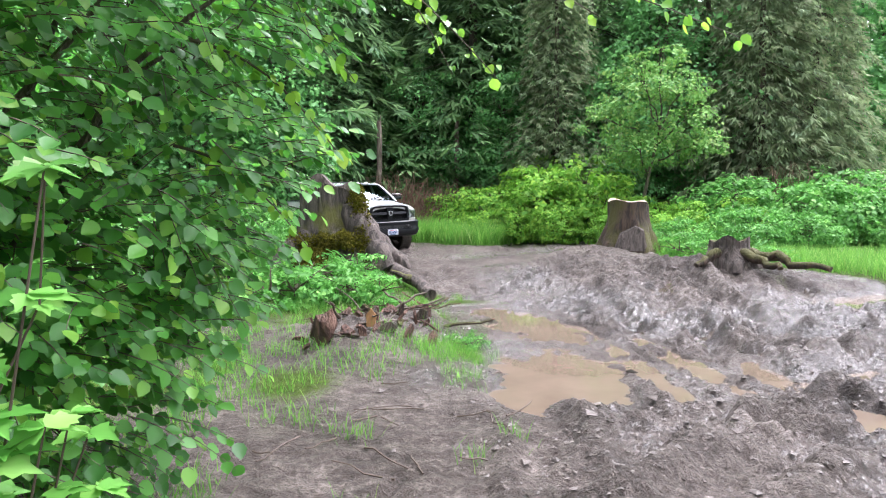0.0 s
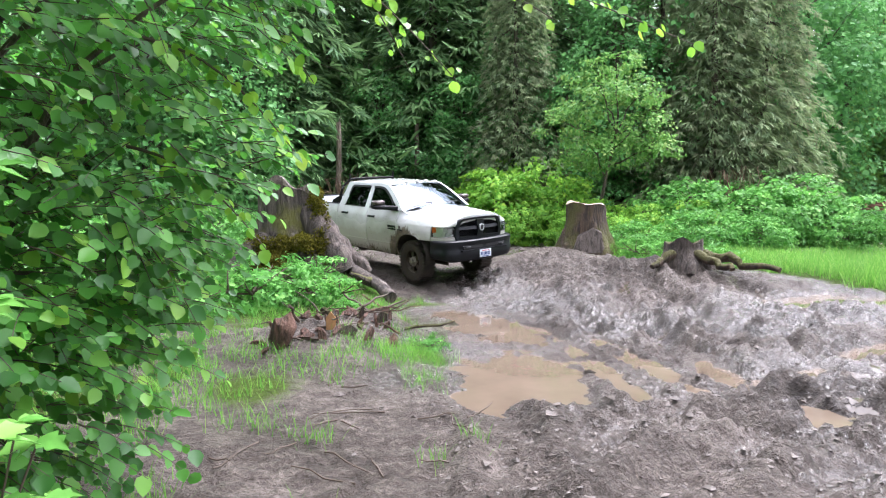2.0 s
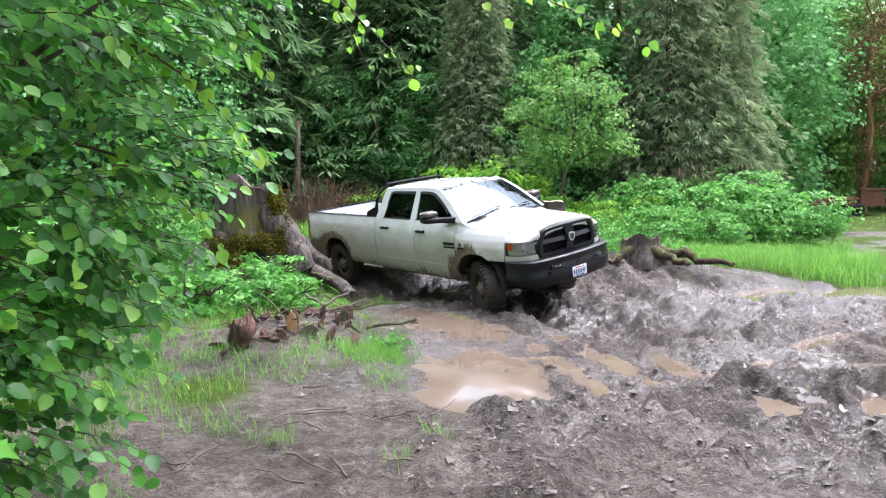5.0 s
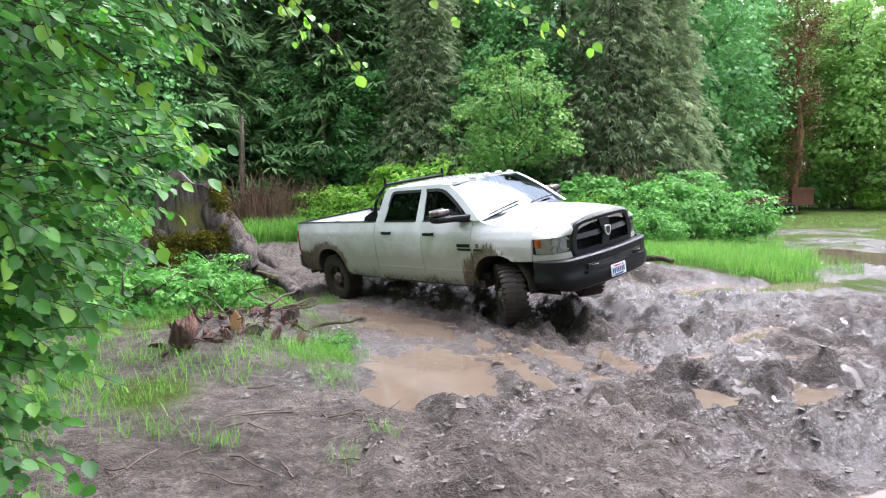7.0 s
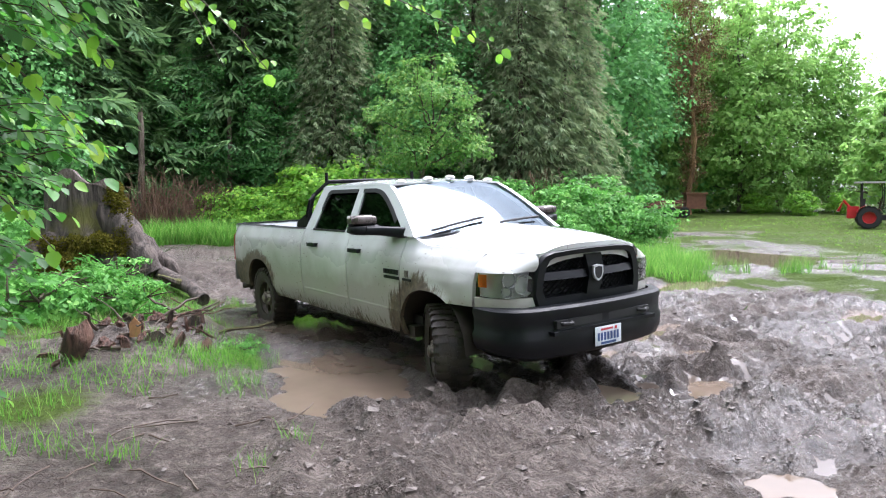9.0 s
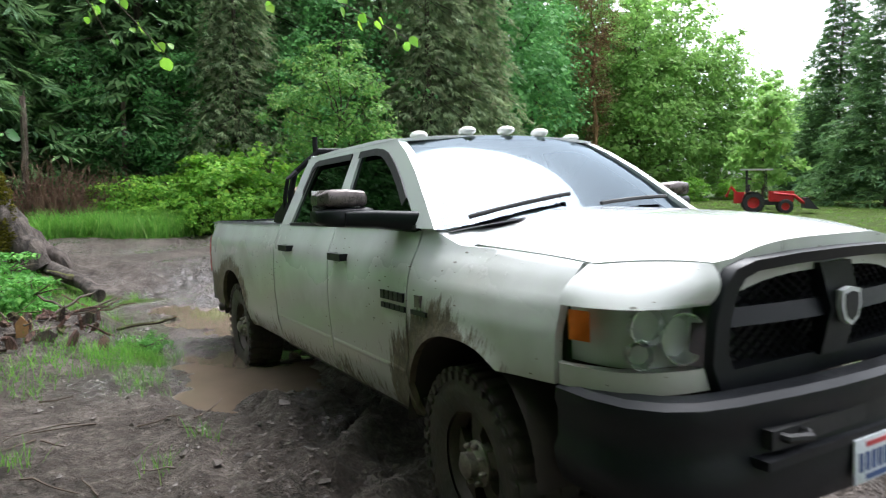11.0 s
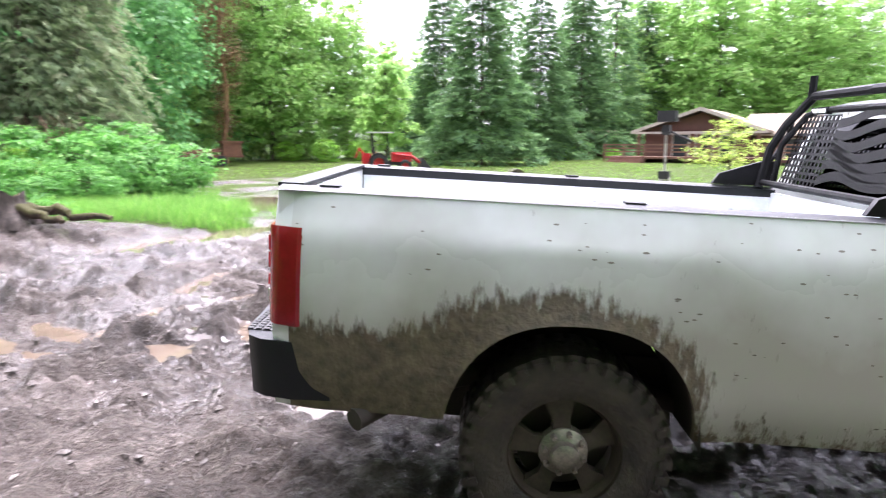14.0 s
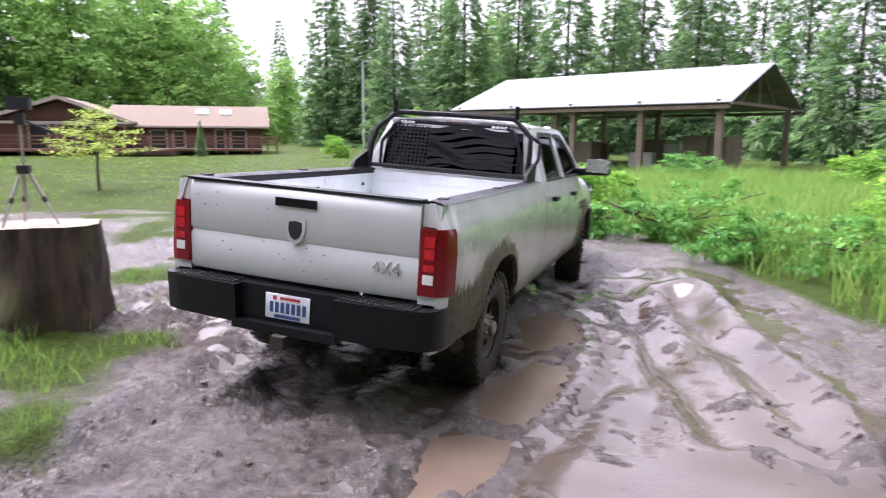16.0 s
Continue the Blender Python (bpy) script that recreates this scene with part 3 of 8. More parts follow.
def grid(bm, fn, nu, nv):
    """A patch of nu x nv cells from fn(u, v)."""
    vs = [[bm.verts.new(fn(i / nu, j / nv)) for j in range(nv + 1)] for i in range(nu + 1)]
    for i in range(nu):
        for j in range(nv):
            bm.faces.new((vs[i][j], vs[i + 1][j], vs[i + 1][j + 1], vs[i][j + 1]))
    return vs


def flange(bm, vs, shift):
    """Folds the border of a patch inwards, so that the sheet shows depth."""
    nu, nv = len(vs), len(vs[0])
    loop = [vs[i][0] for i in range(nu)] + [vs[-1][j] for j in range(1, nv)] + [vs[i][-1] for i in range(nu - 2, -1, -1)] + [vs[0][j] for j in range(nv - 2, 0, -1)]
    inner = [bm.verts.new(v.co + Vector(shift)) for v in loop]
    for k in range(len(loop)):
        bm.faces.new((loop[k], loop[(k + 1) % len(loop)], inner[(k + 1) % len(loop)], inner[k]))


def extrude_poly(bm, pts, shift):
    """A prism from a flat outline."""
    a = [bm.verts.new(p) for p in pts]
    b = [bm.verts.new(Vector(p) + Vector(shift)) for p in pts]
    bm.faces.new(a)
    bm.faces.new(b[::-1])
    for i in range(len(a)):
        j = (i + 1) % len(a)
        bm.faces.new((a[j], a[i], b[i], b[j]))
    return bm


def lathe(bm, profile, sides=32, axis="Y"):
    """Turns (radius, along) pairs round the y axis."""
    rings = []
    for r, h in profile:
        rings.append([bm.verts.new((r * math.cos(2 * math.pi * k / sides), h, r * math.sin(2 * math.pi * k / sides))) for k in range(sides)])
    for r, s in zip(rings, rings[1:]):
        for k in range(sides):
            bm.faces.new((r[k], r[(k + 1) % sides], s[(k + 1) % sides], s[k]))
    return rings


def interp(x, table):
    for (a, p), (b, q) in zip(table, table[1:]):
        if x <= b:
            k = max(0.0, (x - a) / (b - a))
            return p + (q - p) * k
    return table[-1][1]


# ---- the truck: x ahead, y to its left, z up, from the ground under the rear axle ----
WB, RW = 4.28, 0.43
FLANK = [(0.48, 0.885), (0.56, 0.94), (0.70, 0.975), (0.95, 0.995), (1.15, 0.995), (1.275, 0.985), (1.33, 0.962), (1.45, 0.918)]
FENDER = [(0.48, 0.885), (0.56, 0.94), (0.70, 0.975), (0.95, 0.995), (1.10, 0.985), (1.20, 0.955), (1.29, 0.895), (1.36, 0.83), (1.45, 0.79)]


def flank_y(x, z):
    if x < 3.6:
        w = interp(z, FLANK)
    else:
        k = min(1.0, (x - 3.6) / 0.7)
        w = interp(z, FLANK) * (1 - k) + interp(z, FENDER) * k
    for cx in (0.0, WB):
        d = math.hypot(x - cx, z - 0.43)
        w += 0.022 * math.exp(-((d - 0.55) / 0.06) ** 2)
    if x > 4.5:
        w -= 0.16 * ((x - 4.5) / 0.7) ** 2
    if x < -0.95:
        w -= 0.05 * ((-0.95 - x) / 0.25) ** 2
    return w


def arch_z(x, cx, low):
    u = abs(x - cx) / 0.505
    return low if u >= 1 else max(low, 0.44 + 0.555 * (1 - u ** 2.4) ** (1 / 2.4))


def hood_z(x, y):
    u = (x - 3.9) / 1.4
    a = abs(y) / 0.8
    z = 1.492 - 0.055 * u - 0.065 * max(0, u) ** 6
    z += 0.035 * max(0.0, 1 - (abs(y) / 0.5) ** 4) if abs(y) < 0.5 else 0
    return z - 0.105 * a ** 2.6


def side_panel(name, parent, s, xs, zbot, ztop, nz=14, material=None):
    bm = bmesh.new()
    n = len(xs) - 1

    def at(u, v):
        x = xs[round(u * n)]
        z = zbot(x) + (ztop(x) - zbot(x)) * v
        return (x, s * flank_y(x, z), z)

    vs = grid(bm, at, n, nz)
    flange(bm, vs, (0, -s * 0.035, 0))
    return part(name, bm, material or M_PAINT, parent, angle=50)


def steps(a, b, n):
    return [a + (b - a) * i / n for i in range(n + 1)]


def arch_steps(a, b, cx, n=46):
    pts = {round(v, 4) for v in steps(a, b, n)}
    for i in range(27):
        pts.add(round(cx + 0.5049 * math.cos(math.pi * i / 26), 4))
    return sorted(p for p in pts if a <= p <= b)


def green_y(z):
    return 0.918 - (z - 1.45) * 0.40


def pillar(bm, s, pts, depth=0.05):
    extrude_poly(bm, [(x, s * green_y(z), z) for x, z in pts], (0, -s * depth, 0))


def loft_y(bm, sections):
    """A rounded shell through sections (y, x0, x1, z0, z1) with superelliptic outline."""
    n, rings = 20, []
    for y, x0, x1, z0, z1 in sections:
        r = []
        for k in range(n):
            c, d = math.cos(2 * math.pi * k / n), math.sin(2 * math.pi * k / n)
            r.append(bm.verts.new(((x0 + x1) / 2 + (x1 - x0) / 2 * math.copysign(abs(c) ** 0.5, c), y, (z0 + z1) / 2 + (z1 - z0) / 2 * math.copysign(abs(d) ** 0.5, d))))
        rings.append(r)
    for a, b in zip(rings, rings[1:]):
        for k in range(n):
            bm.faces.new((a[k], a[(k + 1) % n], b[(k + 1) % n], b[k]))
    bm.faces.new(rings[0])
    bm.faces.new(rings[-1])


def build_wheel(truck, name, x, y, s):
    """Tyre with lugs, steel rim with slots, hub; s is the side that faces out."""
    bm = bmesh.new()
    prof = [(0.235, -0.13), (0.27, -0.145), (0.35, -0.155), (0.40, -0.145), (0.418, -0.12), (0.420, 0), (0.418, 0.12), (0.40, 0.145), (0.35, 0.155), (0.27, 0.145), (0.235, 0.13)]
    lathe(bm, prof, 48)
    for k in range(36):
        for side in (-1, 1):
            m = Matrix.Rotation(2 * math.pi * (k + (0.5 if side > 0 else 0)) / 36, 4, "Y")
            box(bm, 0.405, RW, *(sorted((side * 0.035, side * 0.152))), -0.021, 0.021, m=m)
            box(bm, 0.372, 0.412, *(sorted((side * 0.14, side * 0.163))), -0.016, 0.016, m=m)
        m = Matrix.Rotation(2 * math.pi * (k + 0.25) / 36, 4, "Y")
        box(bm, 0.41, RW - 0.002, -0.03, 0.03, -0.014, 0.02, m=m)
    tyre = part(name, bm, M_RUBBER, truck, "large mud-caked off-road tyre", angle=30)
    tyre.matrix_basis = pose(x, y, RW)
    bm = bmesh.new()
    lathe(bm, [(0.245, -s * 0.12), (0.238, s * 0.06), (0.244, s * 0.118), (0.228, s * 0.120), (0.215, s * 0.07), (0.205, s * 0.055)], 40)
    # disc with five wide spokes
    for k in range(5):
        m = Matrix.Rotation(2 * math.pi * k / 5, 4, "Y")
        pts = [(0.05, s * 0.085, -0.05), (0.13, s * 0.095, -0.034), (0.212, s * 0.075, -0.062), (0.212, s * 0.075, 0.062), (0.13, s * 0.095, 0.034), (0.05, s * 0.085, 0.05)]
        extrude_poly(bm, [m @ Vector(p) for p in pts], (0, -s * 0.045, 0))
    rim = part("rim", bm, M_RIM, tyre, "mud-filled steel rim with five spokes", angle=35)
    bm = bmesh.new()
    r = lathe(bm, [(0.105, s * 0.06), (0.10, s * 0.10), (0.075, s * 0.115), (0.058, s * 0.125), (0.055, s * 0.16), (0.035, s * 0.172)], 24)
    bm.faces.new(r[-1])
    part("hub", bm, M_HUB, tyre, "mud-spattered metal hub", angle=35)
    bm = bmesh.new()
    tube(bm, [(0, s * 0.095, 0), (0, s * 0.13, 0), (0, s * 0.137, 0)], [0.013, 0.013, 0.008], 6)
    nut = part("lug_nut", bm, M_HUB, tyre, angle=35)
    for k in range(8):
        a = 2 * math.pi * k / 8
        ob = nut if k == 0 else new("lug_nut", nut.data)
        ob.parent = tyre
        ob.matrix_basis = pose(0.083 * math.cos(a), 0, 0.083 * math.sin(a))
    bm = bmesh.new()
    r = lathe(bm, [(0.19, -s * 0.02), (0.19, s * 0.0), (0.05, s * 0.0)], 24)
    bm.faces.new(r[0])
    part("brake_disc", bm, M_UNDER, tyre)
    return tyre


def text_part(body, size, m, material, parent, depth=0.006, name="lettering", label=""):
    cu = bpy.data.curves.new("text", "FONT")
    cu.body, cu.size, cu.extrude, cu.align_x, cu.align_y = body, size, depth, "CENTER", "CENTER"
    tmp = bpy.data.objects.new("text", cu)
    scene.collection.objects.link(tmp)
    bpy.context.view_layer.update()
    me = bpy.data.meshes.new_from_object(tmp)
    bpy.data.objects.remove(tmp)
    me.transform(m)
    me.name = name
    me.materials.clear()
    me.materials.append(material)
    ob = new(name, me)
    ob.parent = parent
    if label:
        ob["label"] = label
    return ob


def build_truck():
    T = thing("pickup_truck", "white crew-cab pickup truck splashed with brown mud", "truck")
    low = lambda x: 0.52
    belt = lambda x: 1.45
    for s in (-1, 1):
        # bed side, doors, front wing
        side_panel("bed_side", T, s, arch_steps(-1.2, 1.475, 0.0), lambda x: arch_z(x, 0.0, 0.56 if x < 0 else 0.53), lambda x: 1.448, 16)
        for nm, a, b, hx, hz in (("rear_door", 1.495, 2.70, 1.86, 1.285), ("front_door", 2.712, 3.80, 2.93, 1.275)):
            d = side_panel(nm, T, s, steps(a, b, 20), low, belt, 16)
            bm = bmesh.new()
            y = flank_y(hx, hz)
            box(bm, hx - 0.105, hx + 0.105, s * (y + 0.018), s * (y + 0.048), hz - 0.021, hz + 0.021)
            box(bm, hx - 0.10, hx - 0.06, s * (y - 0.01), s * (y + 0.03), hz - 0.02, hz + 0.02)
            box(bm, hx + 0.06, hx + 0.10, s * (y - 0.01), s * (y + 0.03), hz - 0.02, hz + 0.02)
            part("handle", bm, M_BLACK, d, "black door handle", bevel=0.008)
            # pressed line low on the door
            bm = bmesh.new()
            grid(bm, lambda u, v: (a + 0.02 + (b - a - 0.04) * u, s * (flank_y(a + (b - a) * u, 0.74) + 0.004 * math.sin(math.pi * v) + 0.001), 0.73 + 0.03 * v), 10, 3)
            part("side_moulding", bm, M_PAINT, d)
        fx = [x for x in arch_steps(3.812, 5.13, WB) if x <= 4.90]
        side_panel("front_wing", T, s, fx, lambda x: arch_z(x, WB, 0.54 if x < WB else 0.92), lambda x: hood_z(x, 0.8) - 0.004 + 0.078 * min(1.0, max(0.0, 1 - (x - 3.812) / 0.30)), 18)
        bm = bmesh.new()

        def cowl_at(u, v):
            x = 3.80 + 0.36 * u
            z = hood_z(x, 0.8) - 0.004 + 0.078 * max(0.0, 1 - (x - 3.812) / 0.30)
            yo = flank_y(x, z)
            y = yo + (0.60 - yo) * v
            return (x, s * y, max(hood_z(x, y) + 0.003, z + (1.458 - z) * (1 - u) * min(1, v * 2)) if u < 0.98 else hood_z(x, y) + 0.002)

        grid(bm, cowl_at, 12, 8)
        part("cowl_corner", bm, M_PAINT, T)
        # strip of body colour under the headlight, from the wing round to the grille
        plan = [(4.90, 0.945), (5.02, 0.925), (5.13, 0.88), (5.20, 0.80), (5.235, 0.70), (5.25, 0.60)]

        def front_at(u, off=0.0):
            k = u * (len(plan) - 1)
            i = min(int(k), len(plan) - 2)
            f = k - i
            return plan[i][0] + (plan[i + 1][0] - plan[i][0]) * f + off * (0.3 + 0.7 * u), plan[i][1] + (plan[i + 1][1] - plan[i][1]) * f + off * (1 - u)

        bm = bmesh.new()
        vs = grid(bm, lambda u, v: (*(lambda p: (p[0], s * p[1]))(front_at(u)), 0.925 + 0.075 * v), 12, 2)
        flange(bm, vs, (-0.05, -s * 0.03, 0))
        part("headlight_sill", bm, M_PAINT, T)
        # nose of the wing between headlight and hood edge
        bm = bmesh.new()

        def nose_at(u, v):
            fx, fy = front_at(u)
            ty = 0.80 - 0.22 * u
            tx = 4.90 + (3.90 + 1.40 - 0.10 * (ty / 0.8) ** 2 - 4.90) * u
            x, y = fx + (tx - fx) * v, fy + (ty - fy) * v
            z = 1.205 + (hood_z(tx, ty) - 0.003 - 1.205) * v
            k = 0.035 * math.sin(math.pi * v)
            return (x + k * u, s * (y + k * (1 - u)), z)

        grid(bm, nose_at, 14, 8)
        part("wing_nose", bm, M_PAINT, T, angle=70)
        # headlight
        bm = bmesh.new()
        grid(bm, lambda u, v: (*(lambda p: (p[0], s * p[1]))(front_at(u, -0.075)), 1.0 + (0.205 + 0.0 * u) * v), 12, 4)
        hl = part("headlight", bm, M_DULLCHROME, T, "clear headlight with amber marker")
        bm = bmesh.new()
        grid(bm, lambda u, v: (*(lambda p: (p[0], s * p[1]))(front_at(0.04 + 0.96 * u, 0.004)), 1.004 + 0.02 * (1 - u) + (0.20 + 0.015 * u - 0.02 * (1 - u)) * v), 14, 5)
        part("lens", bm, M_LENS, hl, "clear curved lens")
        bm = bmesh.new()
        grid(bm, lambda u, v: (*(lambda p: (p[0], s * p[1]))(front_at(0.05 + 0.16 * u, -0.02)), 1.085 + 0.105 * v), 3, 2)
        part("marker", bm, M_AMBER, hl, "amber side marker")
        for uu, zz, r in ((0.55, 1.145, 0.062), (0.50, 1.05, 0.045), (0.82, 1.10, 0.082)):
            px, py = front_at(uu, -0.06)
            bm = bmesh.new()
            m = Matrix.Translation((px, s * py, zz)) @ Matrix.Rotation(radians(-90 + s * 12), 4, "Z")
            lathe(bm, [(0.01, -0.05), (r * 0.6, -0.04), (r * 0.9, 0.0), (r, 0.035), (r * 1.06, 0.035)], 20)
            bmesh.ops.transform(bm, matrix=m, verts=bm.verts)
            part("reflector", bm, M_CHROME, hl)
        # pillars and side windows
        outer = [(1.50, 1.452), (1.63, 1.86), (1.665, 1.925), (1.72, 1.952), (2.2, 1.966), (2.9, 1.966), (3.12, 1.957), (3.25, 1.928), (3.40, 1.855), (3.58, 1.745), (3.78, 1.60), (3.98, 1.45)]
        lip = [(3.80, 1.452), (3.62, 1.585), (3.45, 1.705), (3.30, 1.80), (3.18, 1.862), (3.08, 1.892), (2.98, 1.904), (1.95, 1.904), (1.89, 1.895), (1.852, 1.86), (1.73, 1.452)]
        for nm, pts in (("middle_pillar", [(2.57, 1.452), (2.73, 1.452), (2.72, 1.915), (2.595, 1.915)]), ("side_frame", outer + lip)):
            bm = bmesh.new()
            pillar(bm, s, pts)
            part(nm, bm, M_PAINT, T, bevel=0.016)
        for nm, pts in (("rear_side_window", [(1.71, 1.44), (2.59, 1.44), (2.61, 1.915), (1.85, 1.915)]), ("front_side_window", [(2.71, 1.44), (3.82, 1.44), (3.64, 1.59), (3.47, 1.71), (3.32, 1.805), (3.19, 1.875), (3.06, 1.912), (2.70, 1.915)])):
            bm = bmesh.new()
            extrude_poly(bm, [(x, s * (green_y(z) - 0.018), z) for x, z in pts], (0, -s * 0.005, 0))
            w = part(nm, bm, M_TINT, T, "dark tinted window", smooth=False)
            bm = bmesh.new()
            x0, x1 = pts[0][0] + 0.03, pts[1][0] - 0.03
            box(bm, x0, x1, s * 0.905, s * 0.925, 1.446, 1.466)
            part("belt_seal", bm, M_TRIM, w)
            bm = bmesh.new()
            edge = [(1.80, 1.70), (1.845, 1.868), (1.885, 1.902), (1.95, 1.912), (2.60, 1.912)] if nm[0] == "r" else [(2.73, 1.912), (2.98, 1.912), (3.09, 1.898), (3.19, 1.868), (3.31, 1.805), (3.46, 1.71), (3.60, 1.605)]
            inner = [(x + (0.035 if nm[0] == "r" and x < 1.9 else -0.02 if x > 3.1 else 0.0), z - 0.042) for x, z in edge]
            extrude_poly(bm, [(x, s * (green_y(z) + 0.012), z) for x, z in edge + inner[::-1]], (0, -s * 0.006, 0))
            part("rain_visor", bm, M_TRIM, w, "smoked rain visor")
        # mirror
        bm = bmesh.new()
        loft_y(bm, [(s * 0.87, 3.62, 3.80, 1.425, 1.535), (s * 0.96, 3.57, 3.75, 1.44, 1.54), (s * 1.06, 3.49, 3.67, 1.458, 1.548), (s * 1.20, 3.45, 3.60, 1.47, 1.552)])
        mir = part("wing_mirror", bm, M_BLACK, T, "wide black towing mirror")
        bm = bmesh.new()
        loft_y(bm, [(s * 1.03, 3.430, 3.560, 1.482, 1.556), (s * 1.07, 3.410, 3.590, 1.468, 1.566), (s * 1.20, 3.410, 3.590, 1.466, 1.566), (s * 1.285, 3.415, 3.570, 1.475, 1.562), (s * 1.325, 3.425, 3.520, 1.495, 1.552)])
        part("shell", bm, M_BLACK, mir, "black plastic shell")
        bm = bmesh.new()
        loft_y(bm, [(s * 1.06, 3.430, 3.540, 1.576, 1.63), (s * 1.085, 3.415, 3.580, 1.568, 1.648), (s * 1.18, 3.412, 3.585, 1.566, 1.66), (s * 1.275, 3.415, 3.570, 1.568, 1.655), (s * 1.318, 3.425, 3.520, 1.58, 1.63)])
        part("cap", bm, M_CAP, mir, "chrome cap spotted with mud")
        bm = bmesh.new()
        box(bm, 3.404, 3.411, *sorted((s * 1.045, s * 1.305)), 1.50, 1.655)
        part("glass", bm, M_CHROME, mir, "mirror glass")
        # badges on door and wing: plain bars
        for bx, bz, w, h in ((3.66, 1.115, 0.27, 0.045), (3.67, 1.06, 0.28, 0.028), (3.93, 1.115, 0.055, 0.055), (3.94, 1.06, 0.15, 0.022)):
            bm = bmesh.new()
            y = flank_y(bx, bz)
            n = 5 if w > 0.2 else 1
            for k in range(n):
                a = bx - w / 2 + w * k / n
                box(bm, a, a + w / n * (0.82 if n > 1 else 1), *sorted((s * (y - 0.01), s * (y + 0.010))), bz - h / 2, bz + h / 2)
            part("badge", bm, M_BLACK if h < 0.05 else M_CAP, T, "side badge of plain bars", bevel=0.003)
        # bed rail cap, inner bed wall, wheel well
        bm = bmesh.new()
        grid(bm, lambda u, v: (-1.19 + 2.65 * u, s * (0.925 - 0.145 * v), 1.445 + 0.016 * math.sin(math.pi * v)), 24, 4)
        box(bm, -1.18, 1.455, *sorted((s * 0.775, s * 0.79)), 1.40, 1.447)
        rail = part("bed_rail", bm, M_BLACK, T, "black bed rail cap")
        for hx in (-1.0, 0.2, 1.2):
            part("stake_pocket", one_box(hx - 0.04, hx + 0.04, *sorted((s * 0.82, s * 0.87)), 1.458, 1.466), M_TRIM, rail)
        bm = bmesh.new()
        ribs = lambda u: 0.012 * (1 if (u * 7) % 1 > 0.5 else 0)
        grid(bm, lambda u, v: (-1.12 + 2.56 * u, s * (0.785 + ribs(u) * math.sin(math.pi * v)), 0.97 + 0.44 * v), 56, 4)
        grid(bm, lambda u, v: (-0.48 + 0.96 * u, s * (0.785 - 0.23 * math.sin(math.pi * min(1, v * 1.0) / 2 if v < 1 else math.pi / 2)), 0.97 + 0.24 * (math.sin(math.pi * u) ** 0.35) * math.cos(math.pi * v / 2) ** 0.5), 16, 8)
        part("bed_wall", bm, M_BED, T, "pale grey inner bed wall")
        for hx in (-0.95, 0.35, 1.2):
            bm = bmesh.new()
            tube(bm, [(hx, s * 0.79, 1.30), (hx, s * 0.772, 1.30)], 0.016, 10)
            part("tie_down", bm, M_TRIM, T)
        # tail light
        bm = bmesh.new()

        def lamp_at(u, v):
            z = 0.915 + 0.39 * v
            k = min(1.0, max(0.0, (u - 0.40) / 0.60))
            if u < 0.40:
                return (-1.228 + 0.012 * u, s * (0.805 + 0.10 * u / 0.40), z)
            x = -1.223 + 0.125 * k ** 1.3
            return (x, s * (0.905 + (flank_y(x, z) + 0.012 - 0.905) * math.sin(math.pi / 2 * min(1, k * 2.2))), z)

        vs = grid(bm, lamp_at, 20, 12)
        flange(bm, vs, (0.05, -s * 0.03, 0))
        tl = part("tail_light", bm, M_RED, T, "red tail light with white reversing lens")
        bm = bmesh.new()
        for z0, z1 in ((1.06, 1.10), (1.13, 1.19), (1.20, 1.26)):
            box(bm, -1.232, -1.222, *sorted((s * 0.832, s * 0.895)), z0, z1)
        part("reflector", bm, M_REDL, tl, bevel=0.004)
        part("reversing_lens", one_box(-1.233, -1.222, *sorted((s * 0.832, s * 0.895)), 0.985, 1.04), M_WLENS, tl, "white reversing lens", bevel=0.006)
        bm = bmesh.new()
        box(bm, -1.205, -1.10, *sorted((s * 0.80, s * 0.93)), 0.86, 0.912)
        part("bed_corner", bm, M_PAINT, T, bevel=0.03)
        part("bed_corner", one_box(-1.19, -1.10, *sorted((s * 0.80, s * 0.91)), 1.31, 1.44), M_PAINT, T, bevel=0.03)
        # wheel wells
        for cx in (0.0, WB):
            bm = bmesh.new()
            grid(bm, lambda u, v: (cx + 0.525 * math.cos(math.pi * u), s * (0.45 + 0.53 * v), max(0.50, 0.44 + 0.57 * math.sin(math.pi * u) ** 0.85)), 24, 3)
            extrude_poly(bm, [(cx + 0.57 * math.cos(math.pi * k / 16), s * 0.44, 0.36 + 0.64 * math.sin(math.pi * k / 16)) for k in range(17)], (0, s * 0.01, 0))
            part("wheel_well", bm, M_UNDER, T, "dark muddy wheel well")
    # hood
    bm = bmesh.new()
    vs = grid(bm, lambda u, v: (lambda y: (lambda x: (x, y, hood_z(x, y)))(3.90 + (1.40 - 0.10 * (y / 0.8) ** 2 - 0.28 * max(0.0, (abs(y) - 0.575) / 0.22)) * u))(-0.795 + 1.59 * v), 24, 58)
    flange(bm, vs, (0, 0, -0.05))
    part("hood", bm, M_PAINT, T, "white hood with a raised centre", angle=60)
    bm = bmesh.new()
    grid(bm, lambda u, v: (5.297 - 0.01 * u - 0.052 * (abs(v - 0.5) * 2) ** 2, -0.58 + 1.16 * v, hood_z(5.297, -0.58 + 1.16 * v) - 0.12 * u), 4, 16)
    part("hood_front", bm, M_PAINT, T)
    # grille: rounded frame, cross bars, wire mesh, emblem
    outer = [(0.60, 0.915), (0.635, 1.02), (0.62, 1.16), (0.585, 1.27), (0.54, 1.325), (0.46, 1.350), (0.25, 1.364), (0.0, 1.368)]
